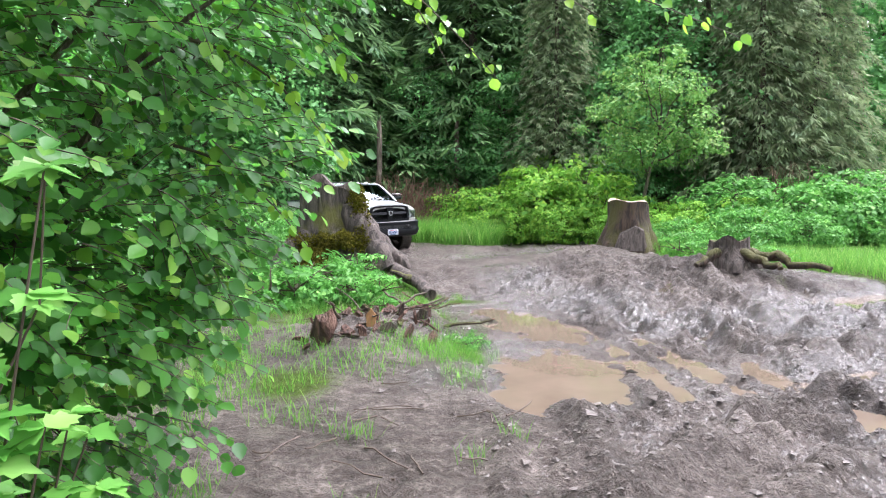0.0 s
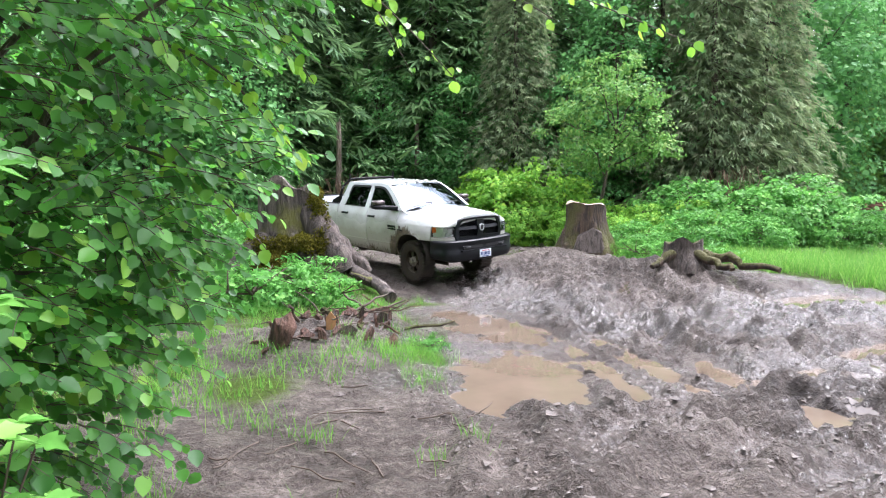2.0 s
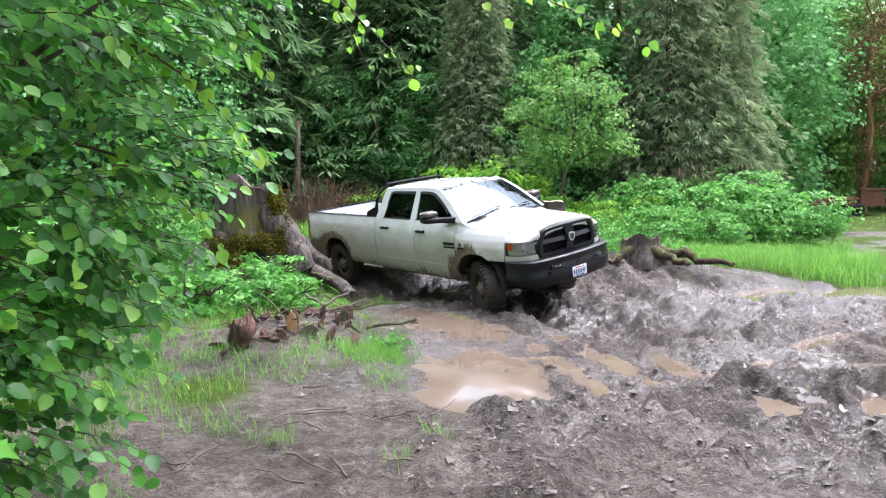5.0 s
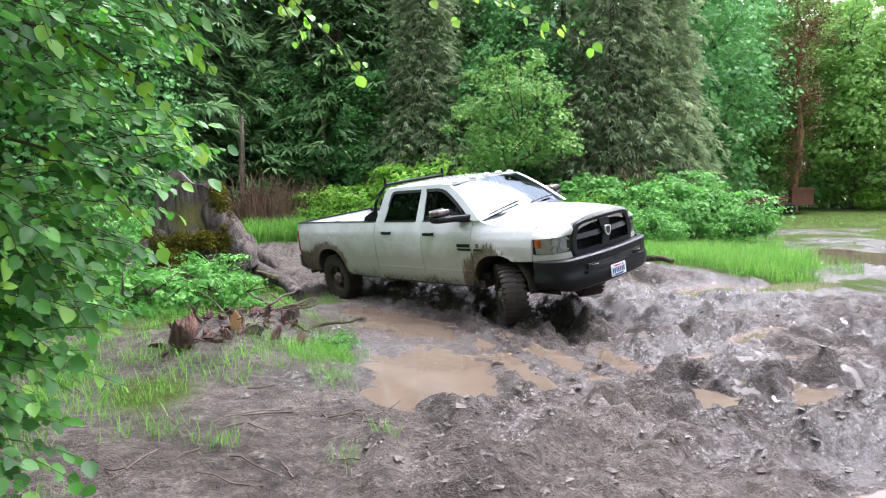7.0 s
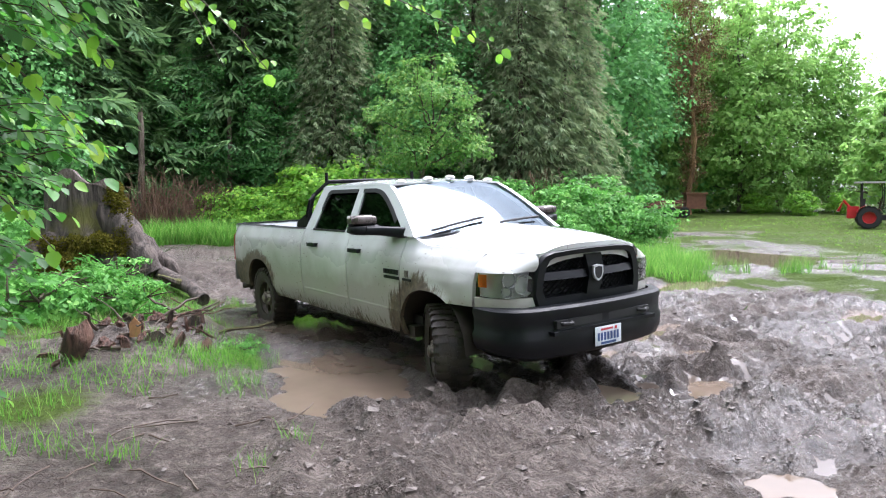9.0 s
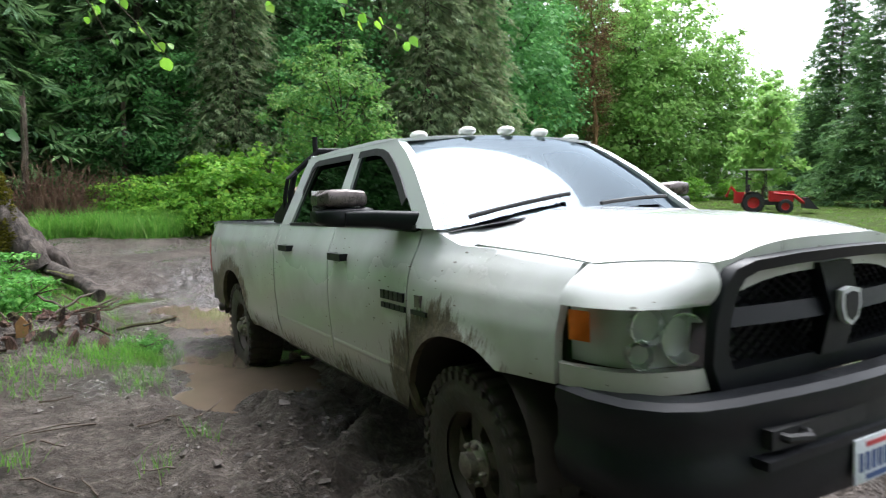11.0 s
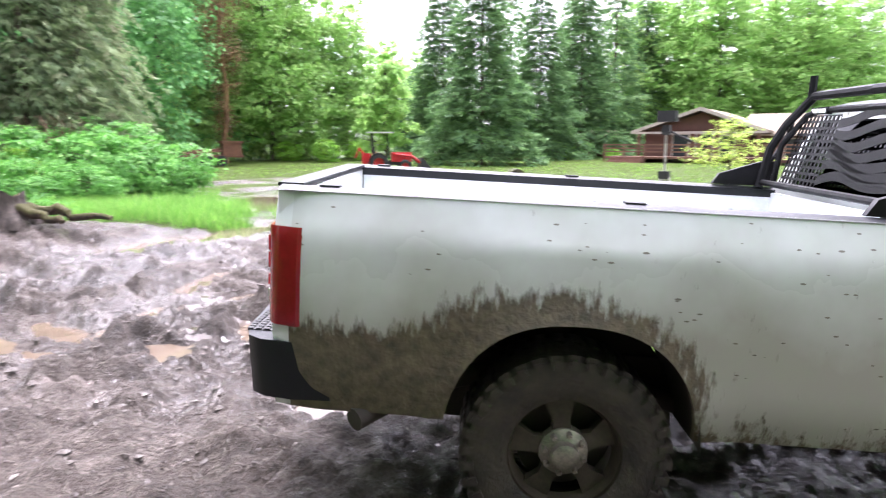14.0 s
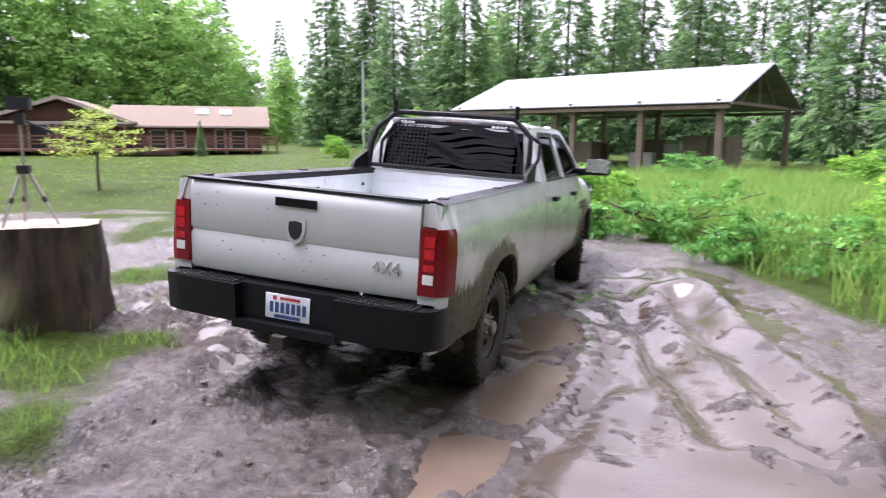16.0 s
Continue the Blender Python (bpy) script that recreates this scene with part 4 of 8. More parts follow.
    inner = [(0.525, 0.985), (0.545, 1.05), (0.535, 1.15), (0.51, 1.23), (0.475, 1.285), (0.42, 1.307), (0.24, 1.32), (0.0, 1.324)]
    loop = lambda pts: pts + [(-y, z) for y, z in pts[-2::-1]]
    lo, li = loop(outer), loop(inner)
    bm = bmesh.new()
    xg = lambda y: 5.335 - 0.07 * (y / 0.6) ** 2
    rings = []
    for pts, dx in ((lo, -0.07), (lo, -0.01), ([(a * 0.97, b - 0.006) for a, b in lo], 0.012), (li, 0.0), (li, -0.08)):
        rings.append([bm.verts.new((xg(y) + dx, y, z)) for y, z in pts])
    n = len(lo)
    for a, b in zip(rings, rings[1:]):
        for k in range(n):
            bm.faces.new((a[k], a[(k + 1) % n], b[(k + 1) % n], b[k]))
    gr = part("grille", bm, M_BLACK, T, "black grille with a cross of bars", angle=45)
    bm = bmesh.new()
    extrude_poly(bm, [(5.30, -0.075, 0.975), (5.345, -0.085, 1.15), (5.31, -0.095, 1.31), (5.31, 0.095, 1.31), (5.345, 0.085, 1.15), (5.30, 0.075, 0.975)], (-0.06, 0, 0))
    part("upright_bar", bm, M_BLACK, gr, bevel=0.012)
    for s in (-1, 1):
        bm = bmesh.new()
        for z0, h in ((1.125, 0.062),):
            for k in range(8):
                y0, y1 = s * (0.08 + 0.058 * k), s * (0.08 + 0.058 * (k + 1))
                x0, x1 = xg(y0) - 0.012, xg(y1) - 0.012
                vs = [bm.verts.new(p) for p in ((x0, y0, z0), (x1, y1, z0), (x1 - 0.02, y1, z0 + h), (x0 - 0.02, y0, z0 + h), (x0 - 0.07, y0, z0), (x1 - 0.07, y1, z0), (x1 - 0.07, y1, z0 + h), (x0 - 0.07, y0, z0 + h))]
                for f in ((0, 1, 2, 3), (3, 2, 6, 7), (0, 4, 5, 1), (4, 7, 6, 5)):
                    bm.faces.new([vs[i] for i in f])
        bmesh.ops.remove_doubles(bm, verts=bm.verts, dist=0.001)
        part("cross_bar", bm, M_BLACK, gr, angle=30)
        # woven wire: short zigzag bars
        for z0, z1 in ((0.995, 1.125), (1.187, 1.30)):
            bm = bmesh.new()
            rows = 6
            for r in range(rows):
                za = z0 + (z1 - z0) * r / rows
                zb = z0 + (z1 - z0) * (r + 1) / rows
                for k in range(16):
                    ya, yb = s * (0.09 + 0.027 * k), s * (0.09 + 0.027 * (k + 1))
                    p, q = ((ya, za), (yb, zb)) if (k + r) % 2 else ((ya, zb), (yb, za))
                    if abs(yb) > 0.53 - 0.35 * max(0, za - 1.2):
                        continue
                    xa, xb = xg(p[0]) - 0.06, xg(q[0]) - 0.06
                    w = 0.0035
                    v4 = [bm.verts.new((xa, p[0], p[1] - w)), bm.verts.new((xb, q[0], q[1] - w)), bm.verts.new((xb + 0.006, q[0], q[1] + w)), bm.verts.new((xa + 0.006, p[0], p[1] + w))]
                    bm.faces.new(v4)
                    b4 = [bm.verts.new(v.co + Vector((-0.015, 0, 0))) for v in v4]
                    bm.faces.new((v4[3], v4[2], b4[2], b4[3]))
            part("wire_mesh", bm, M_BLACK, gr, "black hexagonal mesh", smooth=False)
    part("radiator", one_box(5.12, 5.17, -0.58, 0.58, 0.92, 1.33), M_TRIM, gr)
    shield = [(-0.055, 0.06), (0.0, 0.072), (0.055, 0.06), (0.058, 0.0), (0.04, -0.05), (0, -0.075), (-0.04, -0.05), (-0.058, 0.0)]
    bm = bmesh.new()
    extrude_poly(bm, [(5.345, y, 1.155 + z * 0.95) for y, z in shield], (0.022, 0, 0))
    em = part("emblem", bm, M_DULLCHROME, gr, "plain chrome shield emblem", bevel=0.008)
    bm = bmesh.new()
    extrude_poly(bm, [(5.3675, y * 0.72, 1.155 + z * 0.72) for y, z in shield], (0.003, 0, 0))
    part("inlay", bm, M_TRIM, em)
    # front bumper, swept along its plan
    bp = [(4.88, 0.955), (5.05, 0.965), (5.20, 0.94), (5.30, 0.875), (5.365, 0.78), (5.40, 0.64), (5.43, 0.4), (5.445, 0.2), (5.45, 0.0)]
    bp = bp + [(x, -y) for x, y in bp[-2::-1]]
    prof = [(-0.10, 0.935), (-0.03, 0.932), (-0.005, 0.912), (0.0, 0.875), (-0.012, 0.835), (-0.012, 0.74), (0.008, 0.70), (0.0, 0.60), (-0.03, 0.535), (-0.10, 0.50), (-0.16, 0.495)]
    bm = bmesh.new()
    rows = []
    for i, (x, y) in enumerate(bp):
        a, b = Vector(bp[max(i - 1, 0)]), Vector(bp[min(i + 1, len(bp) - 1)])
        d = (b - a).normalized()
        nrm = Vector((-d.y, d.x)) if True else d
        if nrm.x < 0 and abs(y) < 0.9:
            nrm = -nrm
        if abs(y) >= 0.9 and nrm.y * y < 0:
            nrm = -nrm
        rise = 0.05 * max(0, (abs(y) - 0.75) / 0.25)
        rows.append([bm.verts.new((x + nrm.x * o, y + nrm.y * o, z + (rise if z < 0.65 else 0))) for o, z in prof])
    for a, b in zip(rows, rows[1:]):
        for j in range(len(prof) - 1):
            bm.faces.new((a[j], b[j], b[j + 1], a[j + 1]))
    fb = part("front_bumper", bm, M_BLACK, T, "black steel front bumper", angle=35)
    # no opening is cut: a dark block stands in for the slot's shade
    part("air_slot", one_box(5.40, 5.437, -0.55, 0.55, 0.765, 0.825), M_TRIM, fb, "solid dark block in place of the shaded air slot", bevel=0.01)
    part("lower_lip", one_box(5.38, 5.46, -0.60, 0.60, 0.715, 0.745), M_BLACK, fb, bevel=0.012)
    for s in (-1, 1):
        bm = bmesh.new()
        tube(bm, [(5.38, s * 0.40, 0.80), (5.46, s * 0.40, 0.80), (5.485, s * 0.43, 0.80), (5.46, s * 0.50, 0.80), (5.38, s * 0.50, 0.80)], 0.016, 8)
        part("tow_hook", bm, M_TRIM, fb, "black tow hook")

    def plate(parent, x, z, s, tilt=0):
        bm = one_box(-0.004, 0.004, -0.155, 0.155, -0.078, 0.078)
        m = pose(x, 0, z)
        bmesh.ops.transform(bm, matrix=m, verts=bm.verts)
        p = part("number_plate", bm, M_PLATE, parent, "white number plate with blue bars", bevel=0.003)
        bm = bmesh.new()
        for k in range(7):
            box(bm, x + s * 0.0045, x + s * 0.0065, -0.13 + 0.038 * k, -0.13 + 0.038 * k + 0.024, z - 0.038, z + 0.028)
        box(bm, x + s * 0.0045, x + s * 0.0065, -0.09, 0.09, z - 0.07, z - 0.05)
        part("plate_bars", bm, M_PLATEBAR, p, smooth=False)
        bm = bmesh.new()
        box(bm, x + s * 0.0045, x + s * 0.0065, -0.09, 0.05, z + 0.045, z + 0.062)
        box(bm, x + s * 0.0045, x + s * 0.0065, 0.075, 0.10, z + 0.04, z + 0.065)
        part("plate_strip", bm, M_PLATERED, p, smooth=False)

    plate(fb, 5.462, 0.645, 1)
    # roof, screen, cowl, cab shell
    bm = bmesh.new()
    rx = lambda u: 1.64 + 1.59 * u
    vs = grid(bm, lambda u, v: (rx(u) + (0.10 * (1 - (2 * v - 1) ** 2) if u > 0.9 else 0.02 * (1 - (2 * v - 1) ** 2)), -0.722 + 1.444 * v,
                                1.945 + 0.065 * (1 - (abs(2 * v - 1)) ** 3.5) * (1 - 0.55 * abs(2 * u - 0.9) ** 3)), 24, 24)
    flange(bm, vs, (0, 0, -0.018))
    part("roof", bm, M_PAINT, T, "white cab roof", angle=60)
    # white colour on the markers stands in for the glare on them
    for y in (-0.57, -0.27, 0.0, 0.27, 0.57):
        bm = bmesh.new()
        bmesh.ops.create_uvsphere(bm, u_segments=16, v_segments=8, radius=1, matrix=Matrix.LocRotScale((3.20 + 0.07 * (1 - (y / 0.57) ** 2), y, 1.968 + 0.034 * (1 - (y / 0.57) ** 2)), None, (0.065, 0.05, 0.028)))
        part("roof_marker", bm, M_WLENS, T, "roof clearance light with its glare painted white")

    def screen_at(u, v):
        y = (2 * v - 1) * (0.875 - 0.185 * u)
        x = (4.04 - 0.11 * (2 * v - 1) ** 2) * (1 - u) + (3.33 - 0.13 * (2 * v - 1) ** 2) * u
        return (x, y, 1.44 + 0.06 * (1 - (2 * v - 1) ** 2) * (1 - u) + 0.525 * u - 0.03 * u * (2 * v - 1) ** 2 + 0.035 * math.sin(math.pi * u))

    bm = bmesh.new()
    grid(bm, screen_at, 10, 20)
    ws = part("windscreen", bm, M_SCREEN, T, "windscreen mirroring the sky")
    bm = bmesh.new()
    grid(bm, lambda u, v: (4.06 - 0.10 * (2 * v - 1) ** 2 - 0.16 * u + 0.02, (2 * v - 1) * 0.83, 1.432 + 0.065 * (1 - (2 * v - 1) ** 2) + 0.006 * u), 3, 16)
    part("cowl", bm, M_TRIM, T, "black cowl panel")
    for y0, y1 in ((-0.72, -0.10), (0.05, 0.68)):
        bm = bmesh.new()
        pts = []
        for k in range(8):
            f = k / 7
            y = y0 + (y1 - y0) * f
            x, _, z = screen_at(0.03 + 0.10 * f, y / 1.75 + 0.5)
            pts.append((x + 0.028, y, z + 0.022))
        tube(bm, pts, 0.011, 6)
        part("wiper", bm, M_TRIM, T, "black wiper blade")
    bm = bmesh.new()
    box(bm, 1.50, 1.56, -0.90, 0.90, 0.6, 1.455)
    cb = part("cab_back", bm, M_PAINT, T, bevel=0.02)
    bm = bmesh.new()
    for a, b in (((-0.90, 1.45), (-0.74, 1.45)), ((0.74, 1.45), (0.90, 1.45))):
        sgn = 1 if a[0] > 0 else -1
        extrude_poly(bm, [(1.505, a[0], 1.45), (1.505, b[0], 1.45), (1.665, (0.66 if sgn > 0 else -0.73), 1.92), (1.665, (0.73 if sgn > 0 else -0.66), 1.92)], (0.05, 0, 0))
    extrude_poly(bm, [(1.655, -0.72, 1.885), (1.655, 0.72, 1.885), (1.675, 0.71, 1.965), (1.675, -0.71, 1.965)], (0.05, 0, 0))
    part("rear_frame", bm, M_PAINT, T, bevel=0.012)
    bm = bmesh.new()
    extrude_poly(bm, [(1.522, -0.80, 1.445), (1.522, 0.80, 1.445), (1.672, 0.68, 1.89), (1.672, -0.68, 1.89)], (0.006, 0, 0))
    part("rear_window", bm, M_TINT, T, "dark tinted rear window", smooth=False)
    bm = bmesh.new()
    box(bm, 1.655, 1.70, -0.22, 0.22, 1.915, 1.962)
    bl = part("brake_light", bm, M_WLENS, T, "high brake light with red middle", bevel=0.012)
    part("red_lens", one_box(1.648, 1.66, -0.13, 0.13, 1.922, 1.956), M_RED, bl, "red brake lens", bevel=0.004)
    # cabin
    bm = bmesh.new()
    box(bm, 1.6, 3.95, -0.84, 0.84, 0.62, 0.70)
    part("cab_floor", bm, M_TRIM, T)
    bm = bmesh.new()
    box(bm, 3.45, 3.93, -0.82, 0.82, 1.05, 1.40)
    part("dashboard", bm, M_SEAT, T, "dark dashboard", bevel=0.06)
    for sx, y0, y1 in ((2.55, -0.72, -0.16), (2.55, 0.16, 0.72), (1.66, -0.74, 0.74)):
        bm = bmesh.new()
        box(bm, sx, sx + 0.55, y0, y1, 0.8, 1.02)
        box(bm, sx - 0.06, sx + 0.10, y0, y1, 0.95, 1.55)
        for hy in ((y0 + y1) / 2,) if y1 - y0 < 1 else (-0.45, 0.45):
            box(bm, sx - 0.05, sx + 0.05, hy - 0.13, hy + 0.13, 1.57, 1.73)
        part("cab_seat", bm, M_SEAT, T, "dark cloth seat", bevel=0.04)
    bm = bmesh.new()
    pts = [(3.36 + 0.08 * math.cos(t), 0.42 + 0.19 * math.sin(t), 1.30 + 0.17 * math.cos(t)) for t in (2 * math.pi * k / 20 for k in range(21))]
    tube(bm, pts, 0.014, 6, cap=False)
    part("steering_wheel", bm, M_TRIM, T)
    # bed floor, front wall, tailgate
    bm = bmesh.new()
    grid(bm, lambda u, v: (-1.12 + 2.56 * v, -0.785 + 1.57 * u, 0.965 + 0.012 * (1 if int(u * 30) % 2 else 0)), 60, 2)
    part("bed_floor", bm, M_BED, T, "ribbed pale grey bed floor", smooth=False)
    bm = one_box(1.43, 1.475, -0.79, 0.79, 0.96, 1.43)
    box(bm, 1.415, 1.43, -0.70, 0.70, 1.10, 1.33)
    part("bed_front", bm, M_BED, T, bevel=0.012)
    bm = bmesh.new()
    gate = [(0.875, -1.19), (0.90, -1.205), (1.10, -1.212), (1.125, -1.200), (1.15, -1.214), (1.36, -1.222), (1.415, -1.218), (1.44, -1.20), (1.445, -1.15), (1.43, -1.125), (0.90, -1.125)]
    a = [bm.verts.new((x, -0.795, z)) for z, x in gate]
    m_ = [[bm.verts.new((x - 0.022 * (1 - (y / 0.795) ** 2), y, z)) for z, x in gate] for y in (-0.6, -0.3, 0, 0.3, 0.6)]
    b = [bm.verts.new((x, 0.795, z)) for z, x in gate]
    rows = [a, *m_, b]
    for p, q in zip(rows, rows[1:]):
        for j in range(len(gate)):
            k = (j + 1) % len(gate)
            bm.faces.new((p[j], q[j], q[k], p[k]))
    bm.faces.new(a)
    bm.faces.new(b[::-1])
    tg = part("tailgate", bm, M_PAINT, T, "white tailgate with a pressed line", angle=45)
    part("handle", one_box(-1.256, -1.23, -0.14, 0.14, 1.345, 1.395), M_BLACK, tg, "black tailgate handle", bevel=0.012)
    part("gate_cap", one_box(-1.226, -1.12, -0.795, 0.795, 1.4465, 1.462), M_BLACK, tg, "black plastic gate cap", bevel=0.007)
    bm = bmesh.new()
    extrude_poly(bm, [(-1.233, y * 1.2, 1.205 + z * 1.2) for y, z in shield], (-0.016, 0, 0))
    em = part("emblem", bm, M_DULLCHROME, tg, "plain chrome shield emblem", bevel=0.007)
    bm = bmesh.new()
    extrude_poly(bm, [(-1.2495, y * 0.8, 1.205 + z * 0.8) for y, z in shield], (-0.003, 0, 0))
    part("inlay", bm, M_TRIM, em)
    text_part("4X4", 0.105, pose(-1.222, -0.60, 1.045, 90, 0, -90), M_CHROME, tg, 0.006, "lettering", "chrome raised letters")
    # rear bumper: two end pieces with treads, dropped middle
    bm = one_box(-1.30, -1.20, -0.36, 0.36, 0.60, 0.85)
    box(bm, -1.365, -1.28, -0.36, 0.36, 0.575, 0.63)
    rb = part("rear_bumper", bm, M_BLACK, T, "black rear step bumper", bevel=0.015)
    for s in (-1, 1):
        bm = bmesh.new()
        pts = [(-0.98, s * 0.955), (-1.14, s * 0.965), (-1.25, s * 0.945), (-1.31, s * 0.90), (-1.345, s * 0.78), (-1.37, s * 0.34), (-1.20, s * 0.34), (-1.10, s * 0.80), (-0.98, s * 0.90)]
        extrude_poly(bm, [(x, y, 0.845) for x, y in pts], (0.02, 0, -0.24))
        part("bumper_end", bm, M_BLACK, rb, bevel=0.022)
    for s in (-1, 1):
        bm = one_box(-1.335, -1.175, *sorted((s * 0.37, s * 0.835)), 0.842, 0.848)
        for k in range(14):
            for j in range(5):
                y = s * (0.38 + 0.034 * k)
                x = -1.335 + 0.034 * j
                box(bm, x, x + 0.022, y - 0.011, y + 0.011, 0.847, 0.853, m=None)
        part("step_tread", bm, M_TRIM, rb, "studded black step pad", smooth=False)
    plate(rb, -1.306, 0.735, -1)
    bm = one_box(-1.42, -1.20, -0.045, 0.045, 0.50, 0.58)
    part("tow_hitch", bm, M_UNDER, T, "muddy tow hitch", bevel=0.01)
    # underbody
    bm = bmesh.new()
    for s in (-1, 1):
        box(bm, -1.2, 5.2, *sorted((s * 0.38, s * 0.48)), 0.56, 0.72)
    box(bm, 1.5, 3.9, -0.9, 0.9, 0.50, 0.60)
    part("chassis", bm, M_UNDER, T, "muddy chassis rails", bevel=0.01)
    for cx, dy in ((0.0, 0.0), (WB, 0.25)):
        bm = bmesh.new()
        tube(bm, [(cx, -0.7, RW), (cx, 0.7, RW)], 0.055, 10)
        bmesh.ops.create_uvsphere(bm, u_segments=14, v_segments=8, radius=0.17, matrix=Matrix.Translation((cx, dy, RW)))
        part("axle", bm, M_UNDER, T, "muddy axle")
    bm = bmesh.new()
    tube(bm, [(1.6, -0.55, 0.52), (0.6, -0.58, 0.52), (0.0, -0.55, 0.72), (-0.55, -0.70, 0.62), (-0.78, -0.86, 0.55), (-0.86, -0.95, 0.53)], 0.048, 12)
    part("exhaust_pipe", bm, M_UNDER, T, "muddy exhaust pipe")
    bm = one_box(0.75, 1.7, 0.3, 0.8, 0.48, 0.75)
    part("fuel_tank", bm, M_UNDER, T, bevel=0.05)
    # headache rack on the bed rails
    bm = bmesh.new()
    tube(bm, [(1.37, -0.80, 1.49), (1.37, 0.80, 1.49)], 0.02, 8)
    rack = part("headache_rack", bm, M_RACK, T, "black tubular headache rack")
    for s in (-1, 1):
        bm = bmesh.new()
        tube(bm, [(1.36, s * 0.80, 1.46), (1.40, s * 0.80, 1.70), (1.47, s * 0.78, 1.85), (1.53, s * 0.60, 2.015), (1.53, 0, 2.02)], 0.026, 8)
        tube(bm, [(1.40, s * 0.70, 1.48), (1.42, s * 0.70, 1.72), (1.50, s * 0.60, 1.90), (1.52, s * 0.48, 1.93), (1.52, 0, 1.93)], 0.018, 8)
        tube(bm, [(1.36, s * 0.84, 1.55), (1.47, s * 0.87, 1.66), (1.53, s * 0.86, 1.80), (1.50, s * 0.78, 1.86)], 0.016, 8)
        tube(bm, [(1.52, s * 0.62, 2.0), (1.52, s * 0.62, 2.13)], 0.022, 8)
        part("rack_tube", bm, M_RACK, rack)
        bm = bmesh.new()
        extrude_poly(bm, [(1.08, s * 0.86, 1.464), (1.46, s * 0.86, 1.464), (1.46, s * 0.86, 1.62), (1.38, s * 0.86, 1.62), (1.12, s * 0.86, 1.53)], (0, -s * 0.03, 0))
        part("rack_foot", bm, M_RACK, rack, "black rack foot plate", bevel=0.006)
        part("work_lamp", one_box(1.50, 1.53, *sorted((s * 0.38, s * 0.56)), 1.905, 1.945), M_BLACK, rack, "small black lamp bar", bevel=0.006)
        bm = bmesh.new()
        for k in range(4):
            box(bm, 1.495, 1.502, *sorted((s * (0.395 + 0.04 * k), s * (0.425 + 0.04 * k))), 1.913, 1.937)
        part("lamp_lens", bm, M_WLENS, rack)
    # wavy slats across, and on its left end a sheet pierced in rows
    for k in range(7):
        bm = bmesh.new()
        z0 = 1.52 + 0.055 * k

        def wave(u, v, z0=z0, k=k):
            y = 0.22 - 0.86 * u
            z = z0 + 0.018 * math.sin(u * 9 + k * 0.7) + 0.022 * math.sin(u * 4.1 + k) + 0.050 * v
            return (1.405 + 0.25 * (z - 1.5), y, z)

        vs = grid(bm, wave, 24, 1)
        flange(bm, vs, (0.006, 0, 0))
        part("slat", bm, M_RACK, rack, "wavy black slat")
    bm = bmesh.new()
    ny, nz = 10, 11
    sheet_at = lambda u, v: (1.405 + 0.10 * v / nz, 0.22 + 0.042 * u, 1.50 + 0.40 * v / nz)
    knot = [[bm.verts.new(sheet_at(i, j)) for j in range(nz + 1)] for i in range(ny + 1)]
    for i in range(ny):
        for j in range(nz):
            corner = (knot[i][j], knot[i + 1][j], knot[i + 1][j + 1], knot[i][j + 1])
            hole = [bm.verts.new(sheet_at(i + p, j + q)) for p, q in ((0.2, 0.2), (0.8, 0.2), (0.8, 0.8), (0.2, 0.8))]
            back = [bm.verts.new(v.co + Vector((0.006, 0, 0))) for v in hole]
            for k in range(4):
                e = (k + 1) % 4
                bm.faces.new((corner[k], corner[e], hole[e], hole[k]))
                bm.faces.new((hole[k], hole[e], back[e], back[k]))
    part("pierced_sheet", bm, M_RACK, rack, "black sheet pierced in rows", smooth=False)
    wheels = []
    for nm, x, y, s in (("wheel_rear", 0, -0.80, -1), ("wheel_rear", 0, 0.80, 1), ("wheel_front", WB, -0.81, -1), ("wheel_front", WB, 0.81, 1)):
        wheels.append((build_wheel(T, nm, x, y, s), x, y))
    return T, wheels


truck, truck_wheels = build_truck()


# ---- plants ----
RNG = np.random.RandomState(11)
KITE = (np.array([(0, 0, 0), (0.5, 0.45, 0.08), (0, 1, 0), (-0.5, 0.45, 0.08)]), [(0, 1, 2), (0, 2, 3)])
LEAF = (np.array([(0, 0, 0), (0.36, 0.14, 0.05), (0.50, 0.48, 0.08), (0.30, 0.82, 0.03), (0, 1.06, -0.06), (-0.30, 0.82, 0.03), (-0.50, 0.48, 0.08), (-0.36, 0.14, 0.05), (0, 0.5, -0.03)]),
        [(0, 1, 2, 8), (8, 2, 3, 4), (0, 8, 6, 7), (8, 4, 5, 6)])
JAG = (np.array([(0, 0, 0), (0.22, 0.10, 0.02), (0.40, 0.30, 0.05), (0.26, 0.42, 0.03), (0.34, 0.62, 0.04), (0.14, 0.72, 0.01), (0, 1.05, -0.08), (-0.14, 0.72, 0.01), (-0.34, 0.62, 0.04),
                 (-0.26, 0.42, 0.03), (-0.40, 0.30, 0.05), (-0.22, 0.10, 0.02), (0, 0.45, -0.03)]), [(0, 1, 2, 3, 12), (12, 3, 4, 5, 6), (0, 12, 9, 10, 11), (12, 6, 7, 8, 9)])
SPRAY = (np.array([(0, 0, 0), (0.10, 0.5, 0.03), (0, 1, -0.04), (-0.10, 0.5, 0.03), (0.36, 0.40, 0), (0.55, 0.78, -0.10), (0.22, 0.52, 0.02), (-0.36, 0.40, 0), (-0.55, 0.78, -0.10), (-0.22, 0.52, 0.02)]),
         [(0, 1, 2, 3), (0, 4, 5, 6), (0, 7, 8, 9)])
